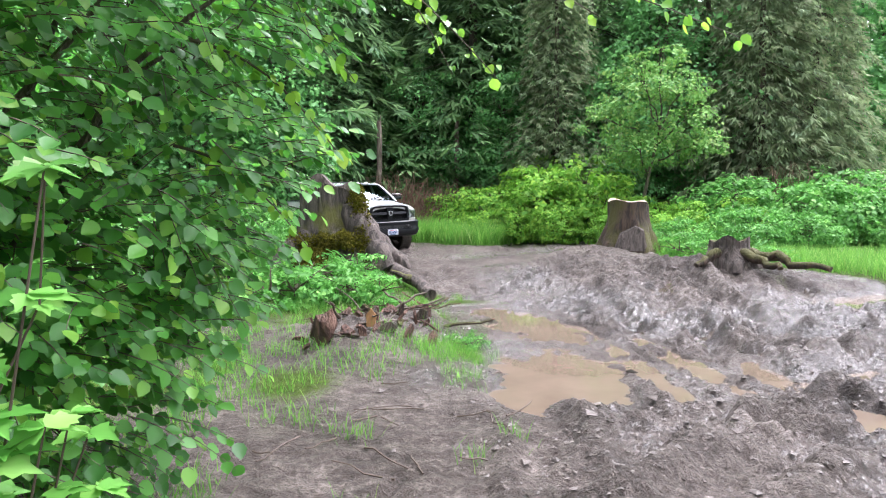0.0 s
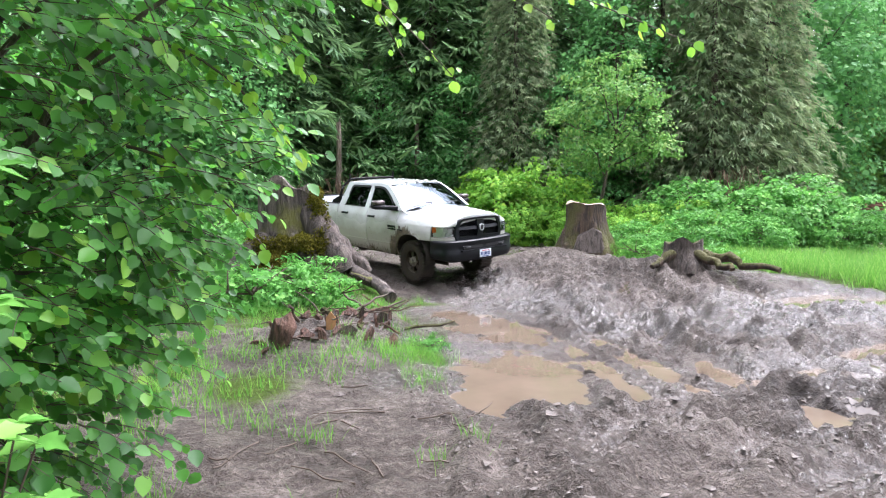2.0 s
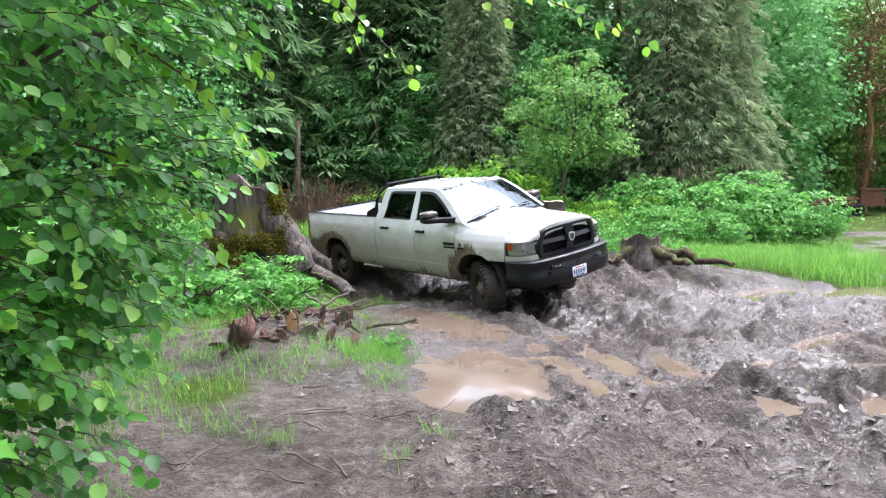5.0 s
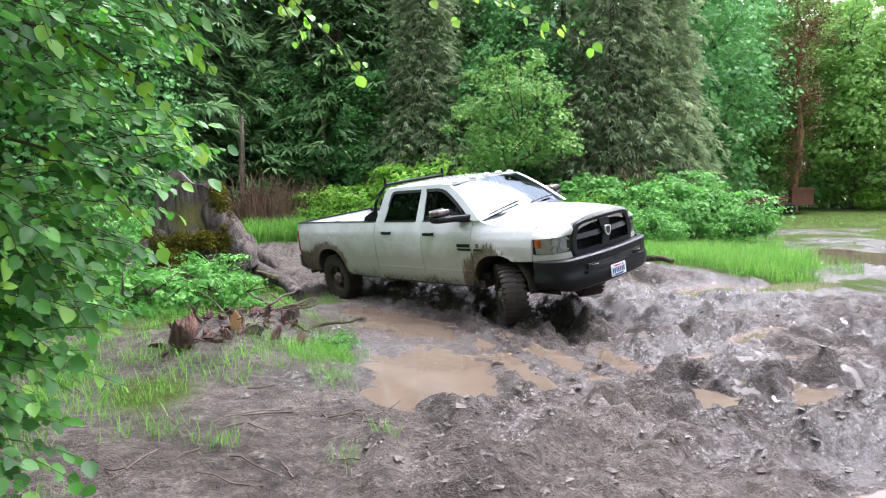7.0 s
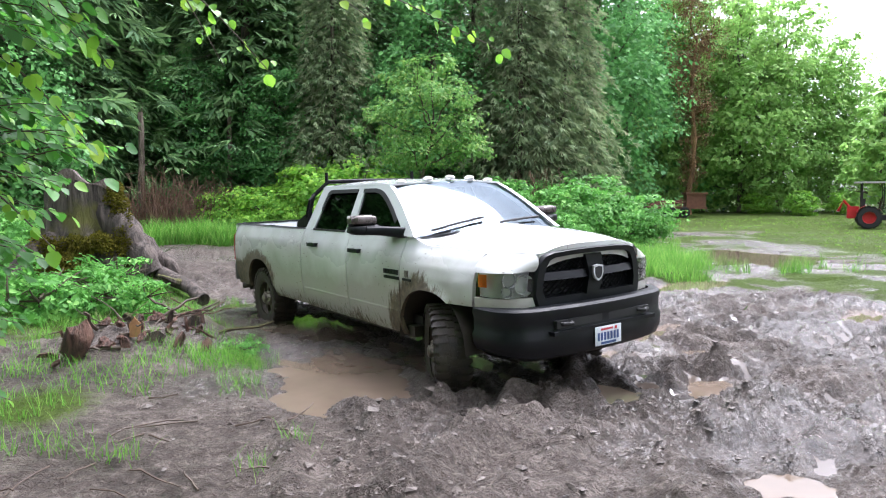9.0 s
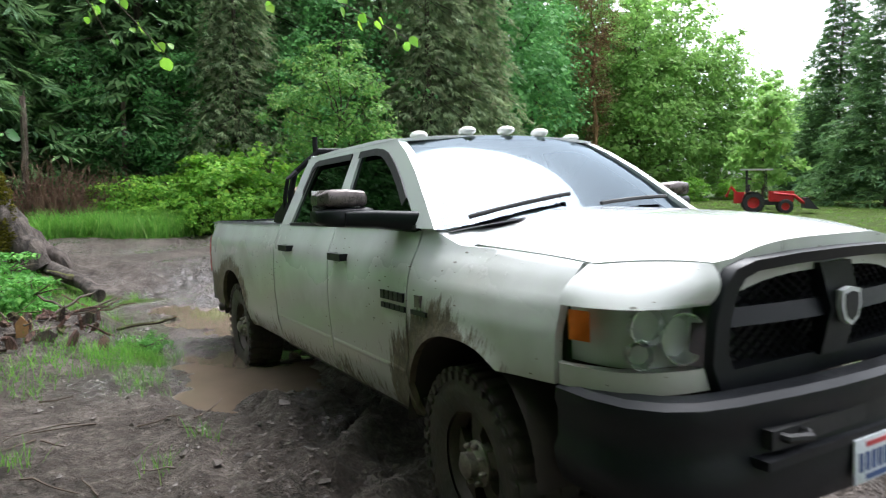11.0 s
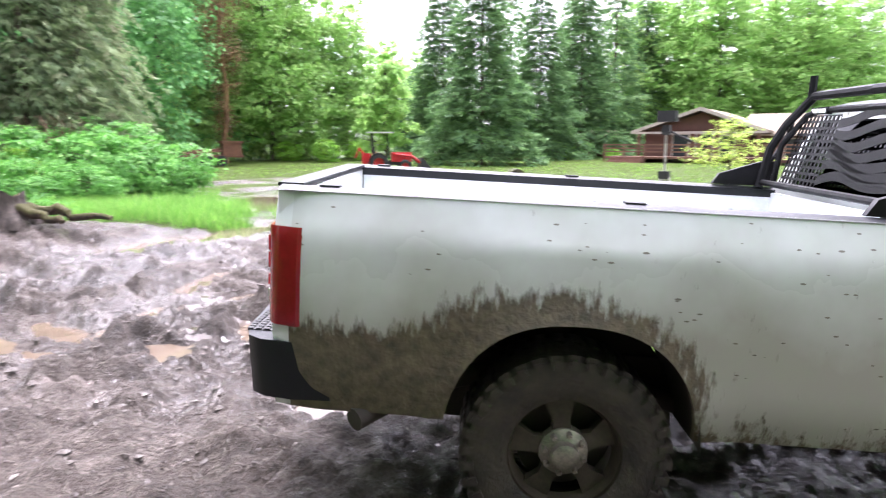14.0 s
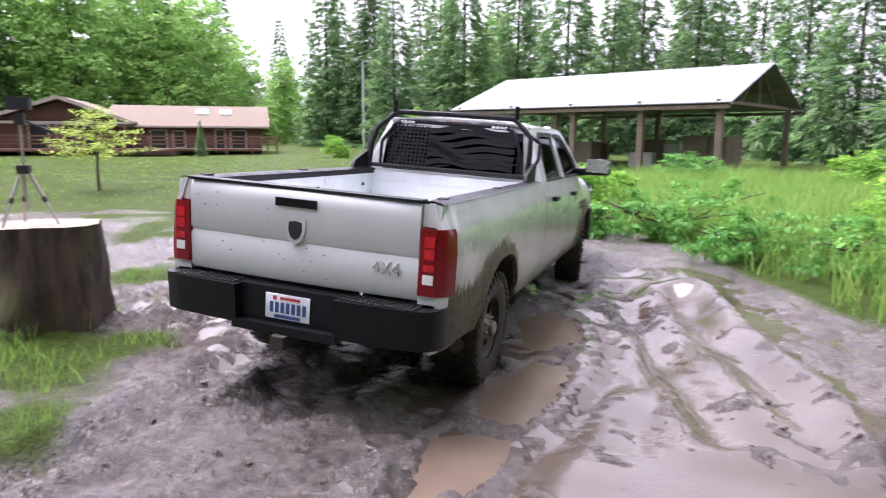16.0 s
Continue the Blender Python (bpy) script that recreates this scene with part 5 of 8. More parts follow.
BLADE = (np.array([(-0.5, 0, 0), (0.5, 0, 0), (0.36, 0.4, 0.02), (-0.36, 0.4, 0.02), (0.22, 0.75, 0.10), (-0.22, 0.75, 0.10), (0, 1, 0.24)]), [(0, 1, 2, 3), (3, 2, 4, 5), (5, 4, 6)])


def unit(a):
    return a / np.maximum(np.linalg.norm(a, axis=-1, keepdims=True), 1e-9)


def scatter_mesh(name, template, place, along, normal, length, width):
    """One mesh of many small leaves: each grows from place towards along, its upper side to normal."""
    tv, tf = template
    along = unit(along)
    across = unit(np.cross(along, normal))
    up = np.cross(across, along)
    n, k = len(place), len(tv)
    co = (place[:, None, :] + across[:, None, :] * (tv[None, :, 0:1] * width[:, None, None]) + along[:, None, :] * (tv[None, :, 1:2] * length[:, None, None])
          + up[:, None, :] * (tv[None, :, 2:3] * length[:, None, None]))
    counts = [len(f) for f in tf]
    flat = np.concatenate([np.array(f) for f in tf])
    loops = (np.arange(n)[:, None] * k + flat[None, :]).ravel()
    starts = np.concatenate([[0], np.cumsum(counts)[:-1]])
    starts = (np.arange(n)[:, None] * len(flat) + starts[None, :]).ravel()
    me = bpy.data.meshes.new(name)
    me.vertices.add(n * k)
    me.vertices.foreach_set("co", co.ravel())
    me.loops.add(len(loops))
    me.loops.foreach_set("vertex_index", loops.astype(np.int32))
    me.polygons.add(len(starts))
    me.polygons.foreach_set("loop_start", starts.astype(np.int32))
    me.update(calc_edges=True)
    return me


def mesh_part(name, me, material, parent, label=""):
    me.materials.append(material)
    ob = new(name, me)
    ob.parent = parent
    if label:
        ob["label"] = label
    return ob


def rand_dirs(n, rng=RNG):
    return unit(rng.normal(size=(n, 3)))


def limb(bm, a, b, r0, r1, sides=7, sag=0.0, n=5, wob=0.06, seed=0):
    rnd = random.Random(seed)
    a, b = Vector(a), Vector(b)
    ln = (b - a).length
    pts = []
    for i in range(n + 1):
        f = i / n
        p = a.lerp(b, f) + Vector((0, 0, sag * math.sin(math.pi * f)))
        if 0 < i < n:
            p += Vector((rnd.uniform(-1, 1), rnd.uniform(-1, 1), rnd.uniform(-1, 1))) * wob * ln * 0.5
        pts.append(p)
    tube(bm, pts, [r0 + (r1 - r0) * i / n for i in range(n + 1)], sides)
    return pts


def build_conifer(name, label, material, tall, spread_r, whorls, per, needles, droop, seed, bare=0.12, trunk=M_BARK, size=0.42, template=KITE, ratio=0.36):
    rng = np.random.RandomState(seed)
    t = thing(name, label, "tree")
    bm = bmesh.new()
    limb(bm, (0, 0, -0.5), (0, 0, tall), tall * 0.011, 0.03, 9, n=6, wob=0.004, seed=seed)
    P, D, N, L = [], [], [], []
    for w in range(whorls):
        f = w / (whorls - 1)
        z = tall * (bare + (0.985 - bare) * f)
        reach = spread_r * (1 - f) ** 0.8 * rng.uniform(0.75, 1.1) + 0.25
        k0 = rng.uniform(0, 6.28)
        for b in range(per):
            if rng.rand() < 0.1:
                continue
            a = k0 + 2 * math.pi * (b + rng.uniform(-0.3, 0.3)) / per
            ln = reach * rng.uniform(0.6, 1.12)
            d = np.array([math.cos(a), math.sin(a), 0])
            side = np.array([-math.sin(a), math.cos(a), 0])
            if w % 3 == 0 and ln > 0.9:
                limb(bm, (0, 0, z), tuple(d * ln * 0.85 + np.array([0, 0, z - droop * ln * 0.55])), 0.03, 0.008, 4, n=2, seed=w)
            m = max(5, int(needles * (0.35 + ln / spread_r)))
            s = rng.uniform(0.12, 1.0, m) ** 0.75
            off = rng.uniform(-1, 1, m) * (0.42 * ln * (1 - 0.65 * s) * 0.8 + 0.08)
            p = d[None] * (s * ln)[:, None] + side[None] * off[:, None]
            p[:, 2] = z - droop * ln * s ** 1.6 + rng.uniform(-0.10, 0.08, m) + 0.10 * ln * s
            P.append(p)
            D.append(d[None] * rng.uniform(0.5, 1, m)[:, None] + side[None] * (np.sign(off) * rng.uniform(0.1, 0.9, m))[:, None] + np.array([0, 0, -droop * 0.75])[None] + rng.normal(size=(m, 3)) * 0.22)
            N.append(np.array([0, 0, 1.0])[None] + rng.normal(size=(m, 3)) * 0.45)
            L.append(size * rng.uniform(0.55, 1.25, m) * (0.6 + 0.5 * (1 - f)))
    part("trunk", bm, trunk, t)
    P, D, N, L = map(np.concatenate, (P, D, N, L))
    mesh_part("crown", scatter_mesh("crown", template, P, D, N, L, L * ratio), material, t)
    return t


def build_broadleaf(name, label, material, tall, lobes, leaves, size, seed, trunk=M_BARK, stems=None, template=KITE, trunk_r=0.12, shell=0.55, lean=(0, 0)):
    """A tree or shrub: trunk and limbs that reach into the lobes (x, y, z, rx, ry, rz) of its crown."""
    rng = np.random.RandomState(seed)
    t = thing(name, label, "tree")
    bm = bmesh.new()
    top = (lean[0], lean[1], tall * 0.6)
    limb(bm, (0, 0, -0.4), top, trunk_r, trunk_r * 0.45, 9, n=6, wob=0.03, seed=seed)
    P, N, vol = [], [], np.array([l[3] * l[4] + l[3] * l[5] for l in lobes])
    vol = vol / vol.sum()
    for i, (cx, cy, cz, rx, ry, rz) in enumerate(lobes):
        f = min(0.98, max(0.15, (cz - rz * 0.9) / (tall * 0.6)))
        start = (lean[0] * f, lean[1] * f, tall * 0.6 * f)
        pts = limb(bm, start, (cx, cy, cz), trunk_r * 0.45, 0.012, 6, n=4, wob=0.1, seed=seed * 31 + i)
        for j in range(5):
            e = rng.normal(size=3)
            e /= np.linalg.norm(e)
            limb(bm, pts[3], (cx + e[0] * rx * 0.8, cy + e[1] * ry * 0.8, cz + abs(e[2]) * rz * 0.8), 0.016, 0.005, 4, n=2, wob=0.1, seed=i * 7 + j)
        n = int(leaves * vol[i])
        nc = max(6, n // 26)
        cd = rand_dirs(nc, rng)
        cr = rng.uniform(shell, 1.05, nc)
        cent = cd * cr[:, None] * np.array([rx, ry, rz])
        pick = rng.randint(0, nc, n)
        p = cent[pick] + rng.normal(size=(n, 3)) * np.array([rx, ry, rz * 0.7]) * 0.13
        P.append(p + np.array([cx, cy, cz]))
        N.append(unit(p / np.array([rx, ry, rz])) * 0.8 + np.array([0, 0, 0.9]) + rng.normal(size=(n, 3)) * 0.5)
    part("trunk", bm, stems or trunk, t)
    P, N = np.concatenate(P), np.concatenate(N)
    n = len(P)
    D = np.cross(N, rand_dirs(n, rng)) + np.array([0, 0, -0.35])
    L = size * rng.uniform(0.6, 1.3, n)
    mesh_part("crown", scatter_mesh("crown", template, P, D, N, L, L * rng.uniform(0.6, 0.85, n)), material, t)
    return t


def ball_lobes(tall, width, n, seed, low=0.3):
    rng = random.Random(seed)
    out = []
    for i in range(n):
        f = low + (0.93 - low) * (i + 0.5) / n
        r = width * (math.sin(math.pi * min(1, (f - low) / (1 - low) * 0.8 + 0.2)) * 0.5 + 0.18)
        a = i * 2.4 + rng.uniform(-0.4, 0.4)
        k = width * 0.42 * (1 - (f - low) * 0.7)
        out.append((k * math.cos(a), k * math.sin(a), tall * f, r * rng.uniform(0.7, 1), r * rng.uniform(0.7, 1), r * rng.uniform(0.5, 0.75)))
    return out


def at_bearing(az, d, size=1.0, turn=0.0, sink=0.0):
    x, y = d * math.sin(radians(az)), d * math.cos(radians(az))
    return pose(x, y, ground_z(x, y) - sink, 0, 0, turn) @ Matrix.Scale(size, 4)


def plant(proto, spots, group):
    """The first spot takes the built tree itself, the others take copies."""
    proto["group"] = group
    for i, (az, d, size, turn) in enumerate(spots):
        m = at_bearing(az, d, size, turn)
        if i == 0:
            proto.matrix_basis = m
        else:
            copy_thing(proto, m)


rs = random.Random(5)
near_fir = build_conifer("fir_tree", "tall dark green fir in the dense forest edge", M_FIR, 19, 4.0, 40, 10, 21, 0.55, 1, bare=0.03, size=0.68, template=SPRAY, ratio=0.8)
plant(near_fir, [(az + rs.uniform(-1.0, 1.0), d, rs.uniform(0.85, 1.2), rs.uniform(0, 360)) for az, d in
                 [(-33, 30), (-25, 29), (-18, 31), (-11.5, 30), (-6, 32), (-1.5, 33), (3, 31.5), (7.5, 33), (12, 31), (17, 34)]] + [(86.4, 50, 0.115, 20)], "firs of the forest edge")
far_fir = build_conifer("fir_tree", "tall dark fir in the far tree line", M_FIR, 19, 4.0, 34, 9, 11, 0.5, 2, bare=0.03, size=0.98, template=SPRAY, ratio=0.8)
plant(far_fir, [(az + rs.uniform(-1, 1), d, rs.uniform(0.85, 1.2) * (0.78 if 94 < az < 150 else 1.0), rs.uniform(0, 360)) for az, d in
                [(-29, 38), (-21, 40), (-14, 38), (-8.5, 40), (-3.5, 41), (1, 40), (5.5, 41), (10, 40), (15, 42), (20, 41), (24, 42),
                 (75, 100), (78, 104), (80.5, 100), (83, 106), (86, 104), (89, 110), (92, 112), (62.5, 74), (66, 78), (70, 76), (73, 84), (96, 78), (101.2, 76), (102, 62), (105, 66), (108.5, 62), (112, 68), (115.5, 62), (119, 58), (122.5, 64), (126, 60), (129.5, 58), (133, 50), (137, 45), (142, 40), (150, 38),
                 (97.8, 84), (99.8, 76), (103.6, 78), (106.9, 82), (110.3, 76), (113.7, 80), (117.3, 74), (121, 72), (124.6, 70), (128, 72), (165, 36), (182, 34), (234, 33), (262, 33), (290, 32), (315, 31)]], "firs of the far tree line")
hemlock = build_conifer("hemlock_tree", "grey-green hemlock with long drooping boughs", M_HEMLOCK, 17, 4.0, 40, 10, 32, 0.85, 3, bare=0.02, size=0.5, template=SPRAY, ratio=0.7)
plant(hemlock, [(25.0, 29, 1.0, 10), (28.5, 31, 0.95, 140), (21.0, 31, 1.0, 250), (9.5, 27.5, 0.8, 30)], "hemlocks by the clearing")
spruce = build_conifer("spruce_tree", "broad green spruce standing alone on the lawn", M_SPRUCE, 16, 4.4, 32, 11, 36, 0.36, 4, bare=0.07, size=0.6, template=SPRAY, ratio=0.85)
plant(spruce, [(59.4, 47, 0.95, 0), (56.2, 60, 1.1, 80), (64.2, 58, 1.0, 200), (67.5, 66, 1.15, 20)], "spruces on the lawn")
maple = build_broadleaf("maple_tree", "big dark green maple at the forest edge", M_MAPLE, 17, ball_lobes(17, 6.2, 18, 3, 0.03), 14500, 0.29, 5, trunk_r=0.3)
plant(maple, [(30.8, 46, 1.15, 0), (27.0, 50, 1.15, 70), (33.6, 58, 1.3, 160), (-31, 24, 0.62, 40), (-20, 25, 0.6, 120), (-13, 26.5, 0.5, 220), (17.5, 30, 0.62, 300), (5.0, 29, 0.40, 10), (-2, 30, 0.42, 60), (9.5, 29.5, 0.5, 130), (13.6, 28.5, 0.42, 250), (215, 13, 0.95, 10), (240, 11, 0.9, 80), (262, 11, 0.85, 150), (190, 16, 0.9, 200), (285, 9, 0.6, 250), (228, 20, 1.3, 20), (205, 24, 1.3, 20), (255, 19, 1.3, 20)], "maples of the forest edge")
alder = build_broadleaf("alder_tree", "tall bright green alder", M_ALDER, 16, ball_lobes(16, 5.2, 18, 4, 0.04), 16000, 0.30, 6, trunk_r=0.16)
plant(alder, [(42.2, 56, 1.08, 0), (45.0, 60, 1.05, 60), (48.2, 62, 0.85, 130), (51.5, 68, 0.70, 200), (39.6, 62, 1.25, 260), (54.5, 74, 0.7, 20), (72, 88, 1.25, 20), (75, 86, 1.32, 50), (78, 82, 1.28, 100), (81, 88, 1.3, 170),
              (84, 84, 1.2, 240), (87, 88, 1.1, 300), (90, 92, 0.8, 10), (93, 96, 0.72, 80), (96, 100, 0.7, 150), (110, 74, 0.85, 30), (36.4, 66, 1.3, 20)], "alders behind the lawn")
young = build_broadleaf("young_tree", "small bright green tree at the edge of the lawn", M_ALDER, 6.2, ball_lobes(6.2, 1.9, 10, 8, 0.2), 3600, 0.26, 7, trunk_r=0.07)
plant(young, [(36.0, 54, 1.2, 0), (34.2, 52, 1.0, 90), (51.4, 42, 0.98, 180), (91.5, 60, 0.6, 30), (103.5, 40, 0.45, 60)], "young trees")
ivy = build_broadleaf("ivy_tree", "tree trunk wrapped in rust-brown ivy", M_RUSTBARK, 17, [(0, 0, 3.5, 0.9, 0.9, 2.5), (0.3, 0, 7, 1.5, 1.5, 2.6), (-0.7, 0.1, 9.5, 1.6, 1.6, 2.4), (0.9, 0.1, 11.5, 1.7, 1.7, 2.6), (-0.3, 0.3, 14.5, 2.0, 2.0, 2.4)], 13000, 0.12, 8, trunk=M_RUSTBARK, trunk_r=0.2, shell=0.2)
plant(ivy, [(38.6, 50, 1.05, 0)], "ivy tree")

# maple out of view, added to hold sky light off the hazel and truck
canopy = build_broadleaf("shading_maple", "unseen tall maple added to shade the hazel and truck", M_MAPLE, 15, [(2.2, 1.6, 7.0, 2.8, 2.6, 1.3), (0.2, 2.8, 8.0, 2.6, 2.4, 1.4), (3.2, -1.2, 7.6, 2.6, 2.4, 1.4), (-1.8, -1.0, 7.5, 2.8, 2.6, 1.6), (0.6, 0.2, 10.5, 3.4, 3.2, 1.8), (1.6, 1.8, 9.4, 2.8, 2.8, 1.4)],
                         6500, 0.42, 15, trunk_r=0.22, shell=0.2)
canopy.matrix_basis = pose(-6.8, -1.6, -0.1)

# vine maple in the clearing, many thin stems leaning out
vine = build_broadleaf("vine_maple", "slender vine maple with pale fresh green leaves", M_VINE, 6.6,
                       [(0.3, 0, 3.2, 1.7, 1.5, 0.9), (1.5, 0.2, 3.9, 1.5, 1.4, 0.9), (-0.6, 0.3, 4.2, 1.2, 1.2, 0.8), (0.6, -0.4, 4.9, 1.5, 1.3, 0.8), (1.7, 0.4, 5.2, 1.2, 1.1, 0.7), (0.3, 0.3, 5.8, 1.1, 1.0, 0.6), (1.1, 0, 6.2, 0.9, 0.8, 0.5),
                        (2.4, -0.2, 3.3, 1.0, 1.0, 0.6)], 6500, 0.135, 9, trunk_r=0.08, shell=0.4, lean=(1.0, 0.1))
vine.matrix_basis = at_bearing(15.3, 22.6, 0.95, -16)

# bushes
salmon = build_broadleaf("salmonberry_bush", "yellow-green salmonberry bush in a thick hedge", M_SALMON, 2.6, [(0, 0, 0.9, 1.7, 1.5, 1.0), (0.9, 0.2, 1.5, 1.1, 1.0, 0.8), (-0.9, 0.1, 1.4, 1.1, 1.0, 0.8), (0.1, 0.2, 2.1, 1.0, 0.9, 0.6), (0, -0.9, 0.6, 1.3, 0.6, 0.6)],
                         4600, 0.17, 10, trunk=M_TWIG, trunk_r=0.03, shell=0.7, template=KITE)
salmon["category"] = "bush"
plant(salmon, [(1.5, 25.5, 0.75, 0), (3.4, 23.4, 0.55, 15), (6.6, 22.6, 0.62, 75), (9.6, 22.2, 0.66, 35), (13.8, 21.6, 0.62, 250), (17.6, 20.3, 0.6, 95), (4.6, 24.5, 1.0, 40), (8.2, 24.0, 1.35, 90), (12.2, 23.8, 1.3, 140), (10.2, 26, 1.65, 10), (16.0, 22.5, 0.8, 200), (19.5, 21.5, 0.72, 260), (23, 22.5, 0.8, 310), (7, 27, 1.2, 20),
               (118.4, 14.2, 0.62, 60), (141.0, 11.5, 0.7, 150), (138, 21, 0.7, 220), (66.8, 58, 0.6, 30), (70.2, 57, 0.5, 80), (112.8, 22, 0.7, 70), (97.0, 47, 0.8, 10), (46.5, 52, 0.9, 10), (49.0, 55, 0.8, 50), (43.5, 54, 0.8, 130)], "salmonberry hedge")
bramble = build_broadleaf("bramble_bush", "dense green bramble mound with small white flowers", M_BRAMBLE, 2.0, [(0, 0, 0.8, 1.9, 1.6, 0.9), (0.9, 0.3, 1.1, 1.2, 1.1, 0.8), (-1.0, 0.2, 1.1, 1.2, 1.1, 0.7), (0.2, -0.8, 0.6, 1.5, 0.8, 0.6), (0.1, 0.5, 1.5, 1.0, 0.9, 0.5)],
                          4600, 0.15, 12, trunk=M_TWIG, trunk_r=0.025, shell=0.75, template=KITE)
bramble["category"] = "bush"
plant(bramble, [(26.5, 23.0, 0.95, 0), (30.0, 23.6, 1.1, 50), (33.2, 23.8, 1.0, 110), (34.4, 22.4, 0.6, 180), (22.5, 24.5, 1.2, 240), (29, 26.5, 1.3, 300), (24.5, 20.2, 0.7, 30), (28.5, 21.0, 0.6, 80), (19.5, 18.6, 0.5, 20),
                (126, 24, 0.6, 10), (-11, 21, 0.7, 10), (-16, 20, 0.8, 60), (-24, 17, 0.9, 130), (-30, 13, 0.9, 200), (-36, 9, 0.9, 300), (-14.5, 16.0, 0.4, 40)], "bramble mounds")
nettle = build_broadleaf("ground_weeds", "low patch of fresh green weeds", M_BRAMBLE, 0.55, [(0, 0, 0.22, 0.75, 0.6, 0.26), (0.4, 0.2, 0.32, 0.5, 0.4, 0.25), (-0.45, 0.1, 0.3, 0.5, 0.45, 0.25)], 1100, 0.085, 13, trunk=M_TWIG, trunk_r=0.008, shell=0.3, template=JAG)
nettle["category"] = "weeds"
plant(nettle, [(-9.5, 10.6, 1.15, 0), (-12.5, 10.2, 1.1, 60), (-6.6, 10.2, 0.8, 150), (-9.0, 11.6, 1.0, 220), (-7.2, 12.1, 0.7, 40), (-15.5, 11.0, 0.9, 20), (-4.6, 8.9, 0.35, 70), (-19, 9.0, 0.8, 10), (2.2, 7.3, 0.3, 20), (23.0, 14.6, 0.8, 30),
               (26.0, 15.0, 0.7, 80), (20.5, 16.0, 0.9, 10), (118, 12.2, 1.0, 0), (124, 11.8, 1.2, 40), (130, 10.2, 1.1, 90), (136, 9.6, 1.1, 140), (127, 14, 1.3, 190)], "weed patches")


def build_thicket():
    """Dead bramble canes behind the clearing."""
    rnd = random.Random(21)
    t = thing("dead_thicket", "tangle of dead brown bramble canes", "thicket", "dead thickets")
    bm = bmesh.new()
    for i in range(170):
        a = rnd.uniform(0, 6.28)
        r = rnd.uniform(0, 1.6)
        x, y = r * math.cos(a), r * math.sin(a) * 0.6
        h = rnd.uniform(0.8, 2.4)
        b = (x + rnd.uniform(-1, 1), y + rnd.uniform(-0.6, 0.6), h * rnd.uniform(0.5, 1))
        limb(bm, (x, y, -0.1), b, 0.016, 0.006, 4, sag=h * 0.35, n=4, wob=0.12, seed=i)
    part("cane", bm, M_DEAD, t)
    m = Matrix.Identity(4)
    for i, (az, d, s, tr) in enumerate([(-2.2, 25.5, 1.0, 0), (-4.2, 26, 1.15, 80), (0.2, 27, 1.0, 160), (-7.0, 25, 0.9, 220), (3.0, 28.5, 0.9, 40), (26.5, 26, 1.2, 60)]):
        if i == 0:
            t.matrix_basis = at_bearing(az, d, s, tr)
        else:
            copy_thing(t, at_bearing(az, d, s, tr))


build_thicket()


def build_snag(az, d, tall, r, seed):
    t = thing("dead_snag", "bare broken grey-brown dead trunk", "snag", "dead snags", at_bearing(az, d))
    bm = bmesh.new()
    limb(bm, (0, 0, -0.3), (0.05, 0, tall), r, r * 0.7, 10, n=8, wob=0.012, seed=seed)
    part("trunk", bm, M_SNAG, t)
    bm = bmesh.new()
    limb(bm, (0, 0, tall * 0.9), (0.12, 0.05, tall * 1.05), r * 0.5, 0.01, 6, n=2, seed=seed)
    part("splinter", bm, M_SNAG, t)
    bm = bmesh.new()
    limb(bm, (0, 0, tall * 0.55), (0.35, 0.1, tall * 0.62), 0.03, 0.01, 5, n=2, seed=seed + 4)
    part("branch_stub", bm, M_SNAG, t)


build_snag(-5.4, 27.0, 4.5, 0.13, 1)
build_snag(1.1, 29.0, 4.7, 0.12, 2)
build_snag(0.3, 31.0, 4.5, 0.13, 3)


